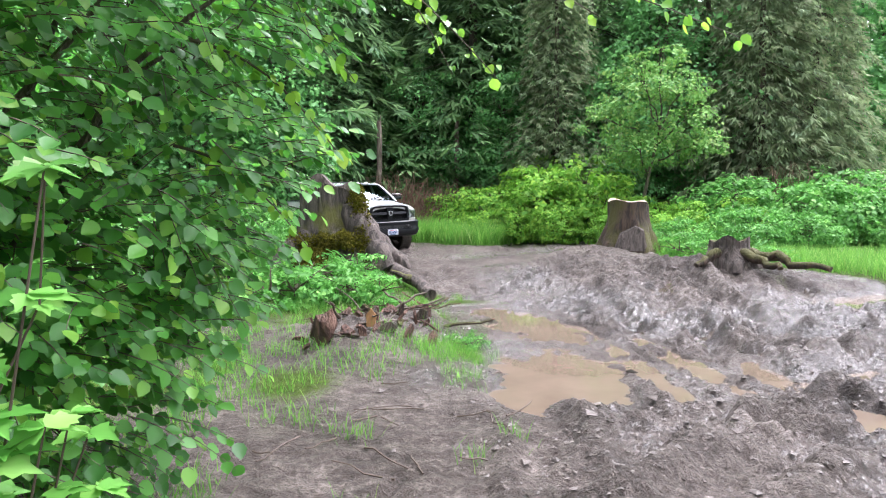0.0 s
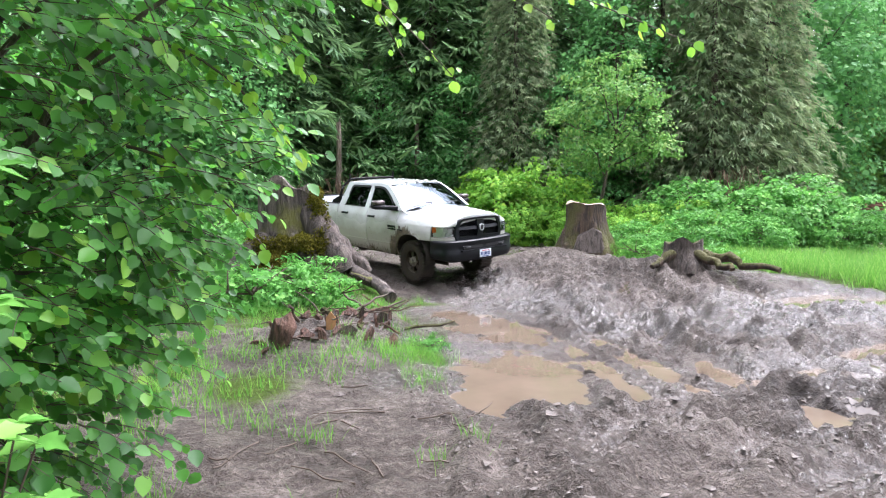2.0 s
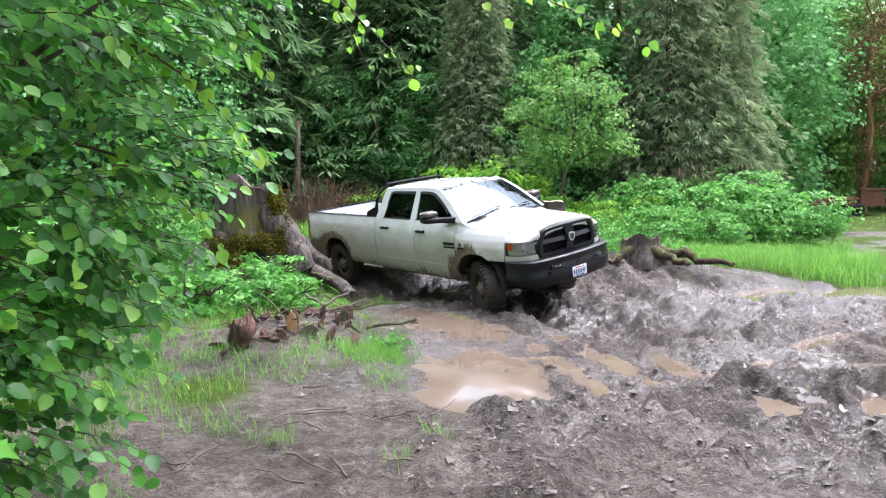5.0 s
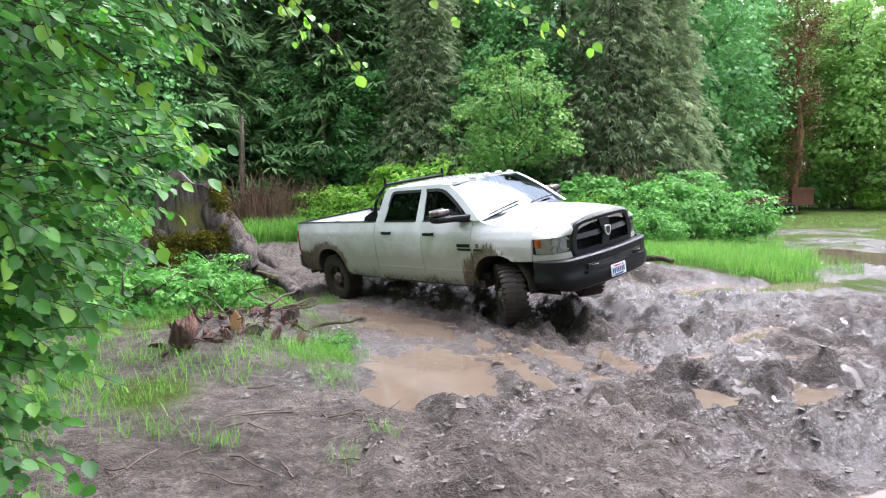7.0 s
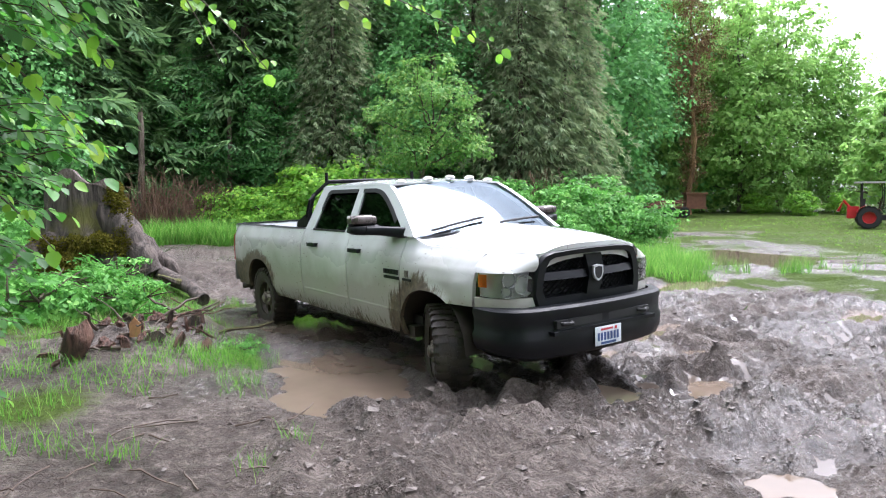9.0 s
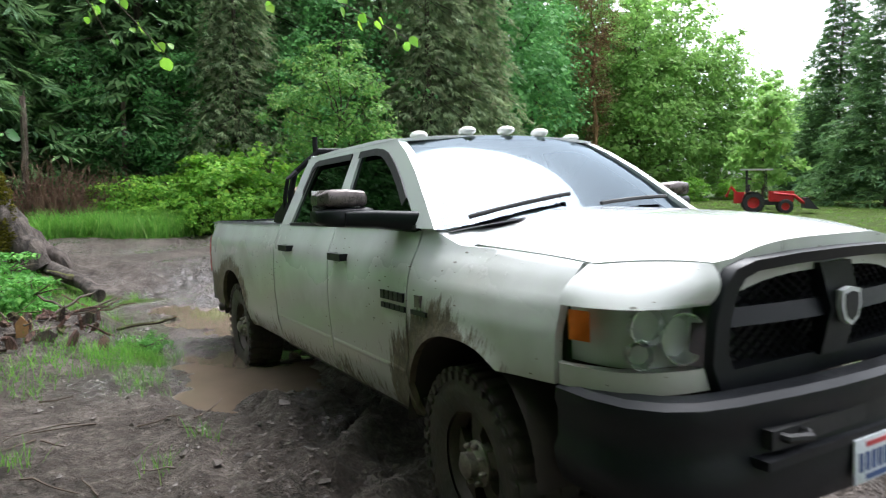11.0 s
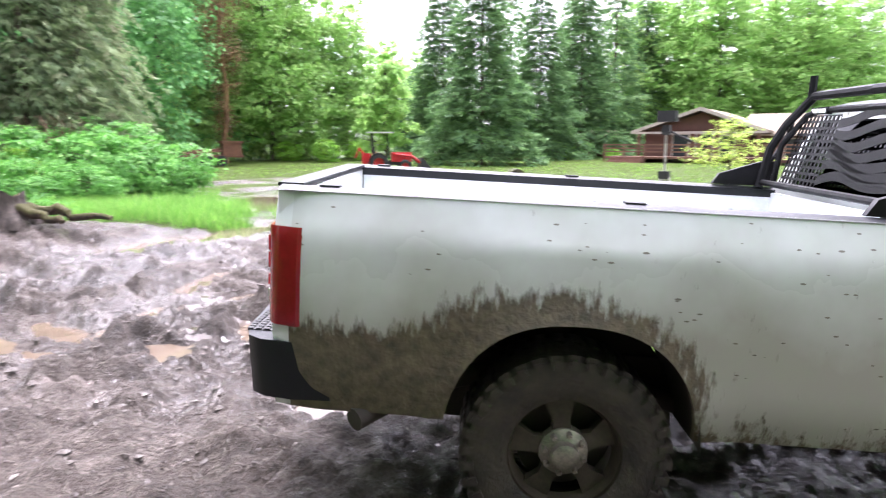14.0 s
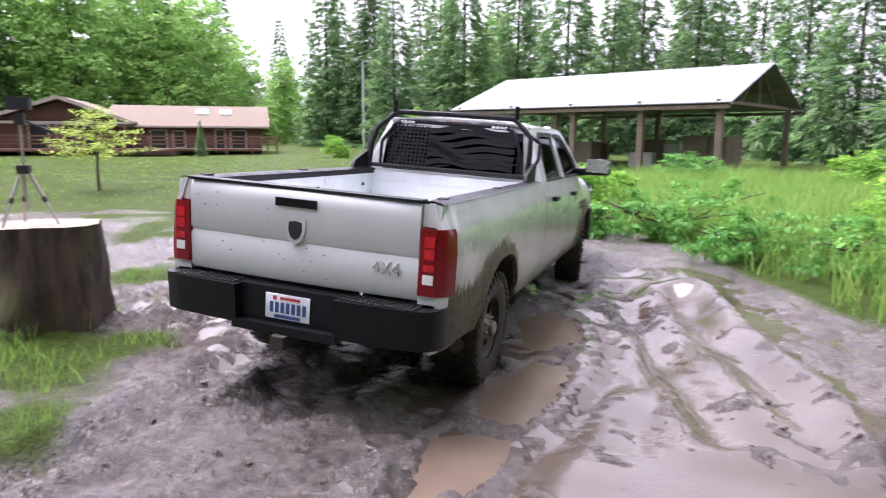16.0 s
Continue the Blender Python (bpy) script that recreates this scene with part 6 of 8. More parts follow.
def build_hazel():
    """The hazel beside the camera: arching rods, thin twigs, and a leaf at every node."""
    rng = np.random.RandomState(17)
    t = thing("hazel_bush", "large hazel bush with overhanging fresh green leaves", "bush")
    # the lobe at height 4.2 is out of view, added to shade the leaves below
    lobes = [(-2.75, 2.55, 2.35, 1.75, 1.5, 1.7, 400), (-1.45, 3.35, 2.85, 1.0, 1.0, 0.75, 210), (-1.35, 3.45, 1.85, 0.62, 0.75, 0.55, 90), (-2.15, 3.05, 0.95, 1.0, 1.0, 0.95, 300), (-0.95, 3.5, 3.35, 0.75, 0.8, 0.4, 90),
             (-3.6, 4.4, 1.6, 1.6, 1.4, 1.8, 120), (-1.75, 3.2, 1.35, 0.65, 0.7, 0.6, 120), (-2.5, 2.5, 4.2, 2.0, 1.8, 0.7, 520), (-3.3, 3.6, 2.6, 1.2, 1.2, 1.6, 260)]
    base = Vector((-2.9, 3.2, 0))
    rods = bmesh.new()
    for i in range(16):
        lx, ly, lz, rx, ry, rz, _ = lobes[i % len(lobes)]
        e = rng.normal(size=3)
        e /= np.linalg.norm(e)
        b = (lx + e[0] * rx * 0.6, ly + e[1] * ry * 0.6, max(0.3, lz + e[2] * rz * 0.6))
        limb(rods, (base.x + rng.uniform(-0.3, 0.3), base.y + rng.uniform(-0.3, 0.3), -0.1), b, 0.03, 0.008, 6, sag=0.5, n=6, wob=0.04, seed=i)
    part("rod", rods, M_BARK, t, "brown hazel rods")
    twigs = bmesh.new()
    P, D, N, L = [], [], [], []
    centre = np.array([-2.6, 2.9, 1.7])

    def twig(a, d, ln, leaves, size, sag=0.25):
        side = unit(np.cross(d, [0, 0, 1.0]))
        pts = []
        for k in range(5):
            f = k / 4
            pts.append(a + d * ln * f + np.array([0, 0, -sag * ln * f * f]))
        tube(twigs, [tuple(p) for p in pts], [0.004, 0.0035, 0.003, 0.002, 0.0015], 3, cap=False)
        for k in range(leaves):
            f = (k + 0.6) / leaves
            q = a + d * ln * f + np.array([0, 0, -sag * ln * f * f])
            sgn = 1 if k % 2 else -1
            P.append(q)
            D.append(d * 0.55 + side * sgn * rng.uniform(0.3, 0.9) + np.array([0, 0, -rng.uniform(0.25, 0.85)]) + rng.normal(size=3) * 0.15)
            out = q - centre
            out[2] *= 0.4
            N.append(np.array([0, 0, 0.75]) + unit(out) * 0.5 + np.array([0.15, -0.45, 0]) + rng.normal(size=3) * 0.35)
            L.append(size * rng.uniform(0.6, 1.2))

    for lx, ly, lz, rx, ry, rz, n in lobes:
        for i in range(int(n * 1.45)):
            e = rng.normal(size=3)
            e /= np.linalg.norm(e)
            k = rng.uniform(0.55, 0.95)
            a = np.array([lx + e[0] * rx * k, ly + e[1] * ry * k, lz + e[2] * rz * k])
            if a[2] < 0.15 or a[0] ** 2 + a[1] ** 2 < 1.4:
                continue
            d = unit(np.array([e[0] * 0.8 + 0.25, e[1] * 0.8 + 0.1, 0.15 + 0.3 * e[2]]) + rng.normal(size=3) * 0.25)
            twig(a, d, rng.uniform(0.28, 0.5), rng.randint(7, 12), 0.072)
    part("twig", twigs, M_TWIG, t, "thin brown twigs")
    P, D, N, L = np.array(P), np.array(D), np.array(N), np.array(L)
    mesh_part("foliage", scatter_mesh("foliage", LEAF, P, D, N, L, L * 0.86), M_HAZEL, t, "soft round toothed green leaves")
    # long overhanging sprays with young leaves
    P, D, N, L = [], [], [], []
    twigs = bmesh.new()
    for a, b, sag, n in (((-1.0, 3.5, 2.95), (1.42, 3.2, 2.36), 0.16, 26), ((-0.7, 3.5, 2.95), (0.28, 3.4, 2.22), 0.12, 16), ((-0.6, 3.5, 3.2), (0.06, 3.6, 2.28), 0.1, 12), ((-1.1, 3.4, 2.9), (-0.42, 3.3, 2.2), 0.1, 16),
                         ((-1.2, 3.3, 2.4), (-0.45, 3.2, 1.80), 0.12, 16), ((-1.3, 3.3, 1.9), (-0.62, 3.1, 1.42), 0.1, 13), ((-1.2, 3.5, 3.1), (-0.05, 3.4, 2.6), 0.15, 20), ((-0.9, 3.4, 3.0), (0.75, 3.3, 2.5), 0.15, 16)):
        a, b = np.array(a), np.array(b)
        pts = [a + (b - a) * f + np.array([0, 0, sag * math.sin(math.pi * f)]) for f in np.linspace(0, 1, 9)]
        tube(twigs, [tuple(p) for p in pts], list(np.linspace(0.009, 0.002, 9)), 5)
        d = unit(b - a)
        side = unit(np.cross(d, [0, 0, 1.0]))
        for k in range(n):
            f = 0.12 + 0.88 * (k + rng.uniform(0, 0.8)) / n
            q = a + (b - a) * f + np.array([0, 0, sag * math.sin(math.pi * min(f, 1))])
            for r in range(2):
                P.append(q + rng.normal(size=3) * 0.02)
                D.append(d * 0.5 + side * (1 if r else -1) * rng.uniform(0.2, 0.8) + np.array([0, 0, -rng.uniform(0.4, 1.0)]))
                N.append(np.array([0, -0.55, 0.6]) + rng.normal(size=3) * 0.4)
                L.append(0.062 * rng.uniform(0.5, 1.2))
    part("spray_twig", twigs, M_TWIG, t, "long thin overhanging twig")
    P, D, N, L = np.array(P), np.array(D), np.array(N), np.array(L)
    mesh_part("young_leaves", scatter_mesh("young_leaves", LEAF, P, D, N, L, L * 0.84), M_HAZELTIP, t, "yellow-green young leaves")


build_hazel()


def build_raspberry():
    rng = np.random.RandomState(23)
    t = thing("raspberry_cane", "leaning raspberry canes with light jagged leaves", "shrub")
    P, D, N, L = [], [], [], []
    for i in range(14):
        a = np.array([-1.24 + rng.uniform(-0.14, 0.10), 1.75 + rng.uniform(-0.3, 0.3), 0.0])
        b = a + np.array([rng.uniform(0.0, 0.26), rng.uniform(-0.15, 0.3), rng.uniform(0.5, 1.75)])
        bm = bmesh.new()
        pts = limb(bm, tuple(a), tuple(b), 0.006, 0.003, 5, n=5, wob=0.05, seed=i)
        part("cane", bm, M_TWIG, t)
        for p in pts[2:]:
            for k in range(5):
                d = unit(rng.normal(size=3) * np.array([1, 1, 0.2]))
                P.append(np.array(p))
                D.append(d + np.array([0.2, 0, -0.25]))
                N.append(np.array([0, -0.2, 1.0]) + rng.normal(size=3) * 0.25)
                L.append(rng.uniform(0.07, 0.13))
    P, D, N, L = np.array(P), np.array(D), np.array(N), np.array(L)
    mesh_part("foliage", scatter_mesh("foliage", JAG, P, D, N, L, L * 0.9), M_RASPBERRY, t, "light green jagged leaves")


build_raspberry()


def grass_stuff(name, label, test, box_, count, tall, wide, material, seed, tuft=9):
    """One object of many blades in tufts, where test lets them grow."""
    rng = np.random.RandomState(seed)
    x0, x1, y0, y1 = box_
    nt = max(1, count // tuft)
    x, y = rng.uniform(x0, x1, nt), rng.uniform(y0, y1, nt)
    keep = rng.rand(nt) < test(x, y)
    x, y = x[keep], y[keep]
    x, y = np.repeat(x, tuft), np.repeat(y, tuft)
    n = len(x)
    s = 0.05 + 0.10 * tall
    x, y = x + rng.normal(size=n) * s, y + rng.normal(size=n) * s
    z = height(x, y) - 0.01
    a = rng.uniform(0, 6.28, n)
    lean = rng.uniform(0.1, 0.75, n)
    D = np.stack([np.cos(a) * lean, np.sin(a) * lean, np.ones(n)], -1)
    N = np.stack([np.cos(a), np.sin(a), 0.3 + 0 * a], -1)
    L = tall * rng.uniform(0.4, 1.2, n)
    me = scatter_mesh(name, BLADE, np.stack([x, y, z], -1), D, N, L, wide * rng.uniform(0.7, 1.3, n))
    me.materials.append(material)
    return tagged(new(name, me), label, "grass", kind="stuff")


turfy = lambda x, y: np.clip((grass_share(x, y) - 0.55) * 2.2, 0, 1)
verge = lambda x, y: np.maximum(turfy(x, y), np.clip((vnoise(x, y, 0.42, 2) + 0.5 * vnoise(x, y, 1.3, 5) + 0.25 + 0.6 * np.clip((-0.9 - x) / 0.8, 0, 1) - 1.1 * np.clip(x + 0.5, 0, 3)) * 1.6, 0, 0.8) * (x < 0.6) * (y < 8.2))
grass_stuff("grass_verge", "wet green grass tufts on the muddy verge", verge, (-4.5, 0.9, 3.0, 12.5), 34000, 0.17, 0.0065, M_GRASS, 31, 14)
spot = lambda x, y: 1.0 * ((np.hypot(x - 0.46, y - 4.42) < 0.10) | (np.hypot(x - 0.2, y - 4.12) < 0.09) | (np.hypot(x - 0.1, y - 6.9) < 0.35))
grass_stuff("grass_tuft", "small green grass tufts rooted in the mud", spot, (-0.5, 0.8, 3.9, 7.4), 9000, 0.15, 0.006, M_GRASS, 37, 14)
grass_stuff("grass_patch", "long green grass patch beside the ruts", turfy, (4.5, 13.5, 11.0, 19.0), 40000, 0.42, 0.013, M_GRASS, 32)
grass_stuff("grass_island", "green grass tufts round the cut stump", turfy, (3.0, 10.0, -1.0, 4.5), 14000, 0.20, 0.009, M_LAWN, 33)
grass_stuff("tall_grass", "tall lush green grass along the track", lambda x, y: np.clip((grass_share(x, y) - 0.6) * 3, 0, 1) * (0.25 + 0.75 * (y < -6.0 - 0.15 * (x - 3))), (2.0, 20.0, -17.0, -4.6), 50000, 0.85, 0.017, M_LAWN, 34, 12)
grass_stuff("grass_bank", "bright green long grass below the hedge", turfy, (-2.0, 9.0, 18.5, 24.5), 42000, 0.85, 0.022, M_GRASS, 35)
grass_stuff("lawn_grass", "short mown lawn grass", turfy, (15.5, 50, -12, 34), 24000, 0.10, 0.03, M_LAWN, 36, 6)


# ---- stumps, wood and debris ----
def stump_mesh(r_base, r_top, tall, seed, flare=5, jag=0.1, sides=40, rings=12):
    """A stump with root flares, furrows and a broken rim."""
    bm = bmesh.new()
    rows = []
    for i in range(rings + 1):
        f = i / rings
        row = []
        for k in range(sides):
            a = 2 * math.pi * k / sides
            v = Vector((math.cos(a) * 1.3, math.sin(a) * 1.3, f * 1.2 + seed))
            r = r_top + (r_base - r_top) * (1 - f) ** 2.2
            r *= 1 + 0.16 * (1 - f) ** 2 * math.cos(flare * a + seed) + 0.10 * noise.noise(v * 2.0) + 0.05 * noise.noise(v * 6.0)
            z = tall * f
            if i == rings:
                z += jag * noise.noise(Vector((math.cos(a) * 0.9, math.sin(a) * 0.9, seed * 3))) * 1.6 + 0.25 * jag * noise.noise(Vector((math.cos(a) * 4, math.sin(a) * 4, seed)))
            row.append(bm.verts.new((r * math.cos(a), r * math.sin(a), z - 0.12 * (i == 0))))
        rows.append(row)
    for p, q in zip(rows, rows[1:]):
        for k in range(sides):
            bm.faces.new((p[k], p[(k + 1) % sides], q[(k + 1) % sides], q[k]))
    return bm, rows[-1]


def stump_top(rim, dip, seed):
    """The cut or rotten face inside the rim."""
    bm = bmesh.new()
    outer = [bm.verts.new(v) for v in rim]
    n = len(outer)
    c = sum(rim, Vector()) / n
    last = outer
    for f in (0.8, 0.55, 0.3):
        ring = [bm.verts.new(c + (v - c) * f + Vector((0, 0, -dip * (1 - f) + 0.05 * dip * noise.noise(v * 5)))) for v in rim]
        for k in range(n):
            bm.faces.new((last[k], last[(k + 1) % n], ring[(k + 1) % n], ring[k]))
        last = ring
    bm.faces.new(last)
    return bm


def build_stump(name, label, x, y, r_base, r_top, tall, seed, side_mat, top_mat, jag=0.1, dip=0.03, turn=0.0, group="", lean=0.0):
    t = thing(name, label, "stump", group, pose(x, y, ground_z(x, y) - 0.03, 0, lean, turn))
    bm, rim = stump_mesh(r_base, r_top, tall, seed, jag=jag)
    rim = [v.co.copy() for v in rim]
    part("side", bm, side_mat, t, angle=70)
    part("top", stump_top(rim, dip, seed), top_mat, t, "weathered cut face", angle=70)
    return t


def blob(bm, m, seed, rough=0.35):
    r = bmesh.ops.create_icosphere(bm, subdivisions=2, radius=1.0)
    for v in r["verts"]:
        v.co *= 1 + rough * noise.noise(v.co * 1.6 + Vector((seed, 0, seed)))
        v.co = m @ v.co


big = build_stump("old_stump", "huge rotten stump with moss and broken top", -2.15, 13.75, 1.12, 0.60, 1.72, 4.0, M_STUMP, M_STUMPDARK, jag=0.38, dip=0.3, turn=30, lean=-5)
m_big = big.matrix_basis.inverted()
on_big = lambda p: m_big @ Vector((-2.15 + p[0], 13.75 + p[1], 0.15 + p[2]))
for i, (a, b, r, k, sag) in enumerate([((0.30, -0.30, 1.25), (1.10, -1.05, 0.10), 0.34, 0.62, 0.06), ((-0.5, -0.5, 0.6), (-1.1, -1.2, 0.0), 0.30, 0.5, 0.08),
                                       ((0.6, -0.1, 0.7), (1.45, -0.35, 0.0), 0.26, 0.5, 0.05), ((0.3, -0.75, 0.45), (0.62, -1.3, -0.02), 0.22, 0.5, 0.05)]):
    bm = bmesh.new()
    limb(bm, on_big(a), on_big(b), r, r * k, 14, sag=sag, n=9, wob=0.03, seed=40 + i)
    for v in bm.verts:
        v.co += v.co.normalized() * 0.09 * noise.noise(v.co * 4.0 + Vector((i, 0, 0)))
    part("root", bm, M_STUMPRAW, big, "thick weathered root", angle=70)
M_MOSS = leafy("moss", (0.045, 0.042, 0.006), (0.13, 0.125, 0.016), (0.19, 0.17, 0.022), 0.25, 0.95, 0.1)
rm = np.random.RandomState(19)
mp, mn = [], []
for a, b, wide, n in (((0.42, -0.38, 1.62), (0.62, -0.66, 0.95), 0.13, 2600), ((0.62, -0.66, 1.0), (0.62, -0.98, 0.55), 0.12, 1500), ((-0.75, -0.72, 0.62), (0.45, -1.02, 0.68), 0.14, 3600), ((-0.7, -0.85, 0.35), (-0.1, -1.15, 0.35), 0.2, 2200)):
    k = rm.rand(n)[:, None]
    c = np.array(a) * (1 - k) + np.array(b) * k + 0.05 * np.sin(k * 17)
    d = rand_dirs(n, rm)
    mp.append(c + d * wide * (0.65 + 0.5 * np.abs(vnoise(c[:, 0] * 3 + d[:, 0], c[:, 2] * 3 + d[:, 1], 0.5, 3)))[:, None])
    mn.append(d)
mp, mn = np.concatenate(mp) + np.array([0.0, -0.07, 0.0]), np.concatenate(mn)
mp = np.array([tuple(on_big(p)) for p in mp])
ml = rm.uniform(0.03, 0.065, len(mp))
mesh_part("moss", scatter_mesh("moss", KITE, mp, mn + rm.normal(size=mp.shape) * 0.6 + np.array([0, 0, -0.3]), rand_dirs(len(mp), rm), ml, ml * 0.6), M_MOSS, big, "yellow-green moss cushions")
M_GREYWOOD = bark("grey_split_wood", (0.10, 0.078, 0.066), (0.27, 0.225, 0.20), 5.0)
bm = bmesh.new()


def face_at(u, v):
    x = -0.42 + 0.85 * u - 0.10 * v
    z = 0.92 + (0.95 + 0.12 * math.sin(u * 7)) * v * (1 - 0.25 * abs(u - 0.4))
    return on_big((x, -0.62 + 0.10 * abs(u - 0.5) + 0.16 * v + 0.05 * noise.noise(Vector((u * 7, v * 2.5, 1))), z))


flange(bm, grid(bm, face_at, 22, 14), on_big((0, 0.25, 0)) - on_big((0, 0, 0)))
part("bare_wood", bm, M_GREYWOOD, big, "grey bare splintered wood", angle=60)

log = thing("fallen_root", "thick muddy root lying beside the stump", "log", at=pose(-0.62, 12.0, ground_z(-0.62, 12.0) + 0.16))
bm = bmesh.new()
limb(bm, (-0.30, 0.75, 0.10), (0.42, -1.05, -0.14), 0.13, 0.10, 10, sag=0.06, n=7, wob=0.03, seed=3)
part("bole", bm, M_STUMPRAW, log)
bm = bmesh.new()
limb(bm, (0.05, -0.3, 0.05), (-0.25, -0.9, 0.25), 0.07, 0.02, 7, n=3, seed=9)
part("branch_stub", bm, M_STUMP, log)

st = build_stump("cut_stump", "round dark mossy cut stump at the hedge", 4.65, 17.0, 0.78, 0.48, 1.22, 7.0, M_STUMPDARK, M_STUMPTOP, jag=0.10, dip=0.02, turn=10)
bm = bmesh.new()
extrude_poly(bm, [(-0.62, -0.62, 0.02), (0.12, -0.86, 0.02), (0.10, -0.70, 0.50), (-0.10, -0.64, 0.60), (-0.45, -0.55, 0.40)], (0.05, 0.16, 0.04))
part("cut_slab", bm, M_STUMPRAW, st, "reddish sawn root slab", bevel=0.03)
low = build_stump("rotten_stump", "small rotten stump with spreading roots", 5.25, 12.35, 0.52, 0.34, 0.42, 2.0, M_STUMPRAW, M_STUMPDARK, jag=0.12, dip=0.1)
for i, (a, b, r) in enumerate([((0.3, -0.2, 0.22), (1.1, -1.35, 0.02), 0.09), ((0.1, -0.3, 0.2), (0.45, -1.0, 0.0), 0.10), ((-0.3, -0.2, 0.2), (-0.75, -0.4, 0.0), 0.1), ((0.35, 0, 0.2), (0.95, -0.2, 0.02), 0.08)]):
    bm = bmesh.new()
    limb(bm, a, b, r, r * 0.5, 10, sag=0.0, n=9, wob=0.11, seed=60 + i)
    part("root", bm, M_STUMPDARK, low, "dark twisted root")

seat = build_stump("tripod_stump", "tall dark sawn stump on the grass", 6.42, 1.68, 0.47, 0.42, 0.86, 9.0, M_STUMPDARK, M_STUMPTOP, jag=0.015, dip=0.0, turn=40)

# heap of torn wood and soil
rd = random.Random(77)


def debris(name, label, category, group, x, y, z, bm, material):
    t = part(name, bm, material)
    t.matrix_basis = pose(x, y, z)
    return tagged(t, label, category, group)


bm = bmesh.new()
blob(bm, Matrix.LocRotScale((0, 0, 0.12), Euler((0.2, 0.3, 0.4)), (0.13, 0.11, 0.20)), 3, 0.5)
debris("bark_chunk", "upright chunk of red rotten bark", "bark", "torn wood", -1.24, 6.95, ground_z(-1.24, 6.95), bm, M_ROT)
for i in range(26):
    x, y = rd.gauss(-0.75, 0.42), rd.gauss(7.75, 0.55)
    bm = bmesh.new()
    a, ln = rd.uniform(0, 6.28), rd.uniform(0.2, 0.75)
    r = rd.uniform(0.006, 0.024)
    limb(bm, (0, 0, 0), (ln * math.cos(a), ln * math.sin(a), rd.uniform(-0.02, 0.22)), r, r * 0.6, 6, n=4, wob=0.1, seed=i)
    debris("broken_branch", "muddy broken branch in the debris heap", "branch", "torn wood", x, y, ground_z(x, y) + r, bm, rd.choice((M_STUMPDARK, M_ROT, M_TWIG)))
for i in range(34):
    x, y = rd.gauss(-0.78, 0.36), rd.gauss(7.5, 0.42)
    bm = bmesh.new()
    w, h = rd.uniform(0.025, 0.10), rd.uniform(0.05, 0.18)
    extrude_poly(bm, [(-w, 0, 0), (w * 0.8, 0, 0.01), (w, 0, h * 0.7), (0.1 * w, 0, h), (-w * 0.8, 0, h * 0.6)], (0.01, 0.03, 0))
    bmesh.ops.rotate(bm, matrix=Euler((rd.uniform(-1.2, 0.3), rd.uniform(-0.4, 0.4), rd.uniform(0, 6.28))).to_matrix(), verts=bm.verts)
    debris("bark_piece", "torn reddish piece of bark", "bark", "torn wood", x, y, ground_z(x, y) + 0.03, bm, rd.choice((M_ROT, M_STUMPDARK, M_ROT)))
bm = bmesh.new()
extrude_poly(bm, [(-0.05, 0, 0), (0.04, 0, 0), (0.06, 0, 0.12), (0, 0, 0.2), (-0.05, 0, 0.13)], (0, 0.02, 0))
M_FRESH = plain("fresh_wood", (0.42, 0.22, 0.10), 0.8, 0, 0.4, 10)
debris("wood_splinter", "bright freshly torn wood splinter", "splinter", "torn wood", -0.78, 7.2, ground_z(-0.78, 7.2) + 0.04, bm, M_FRESH)
for i in range(18):
    x, y = rd.uniform(-1.3, 0.6), rd.uniform(3.6, 6.6)
    bm = bmesh.new()
    a, ln = rd.uniform(0, 6.28), rd.uniform(0.15, 0.55)
    limb(bm, (0, 0, 0), (ln * math.cos(a), ln * math.sin(a), 0.02), 0.007, 0.004, 5, n=4, wob=0.12, seed=i)
    debris("fallen_twig", "thin wet twig lying on the mud", "twig", "fallen twigs", x, y, ground_z(x, y) + 0.012, bm, M_TWIG)


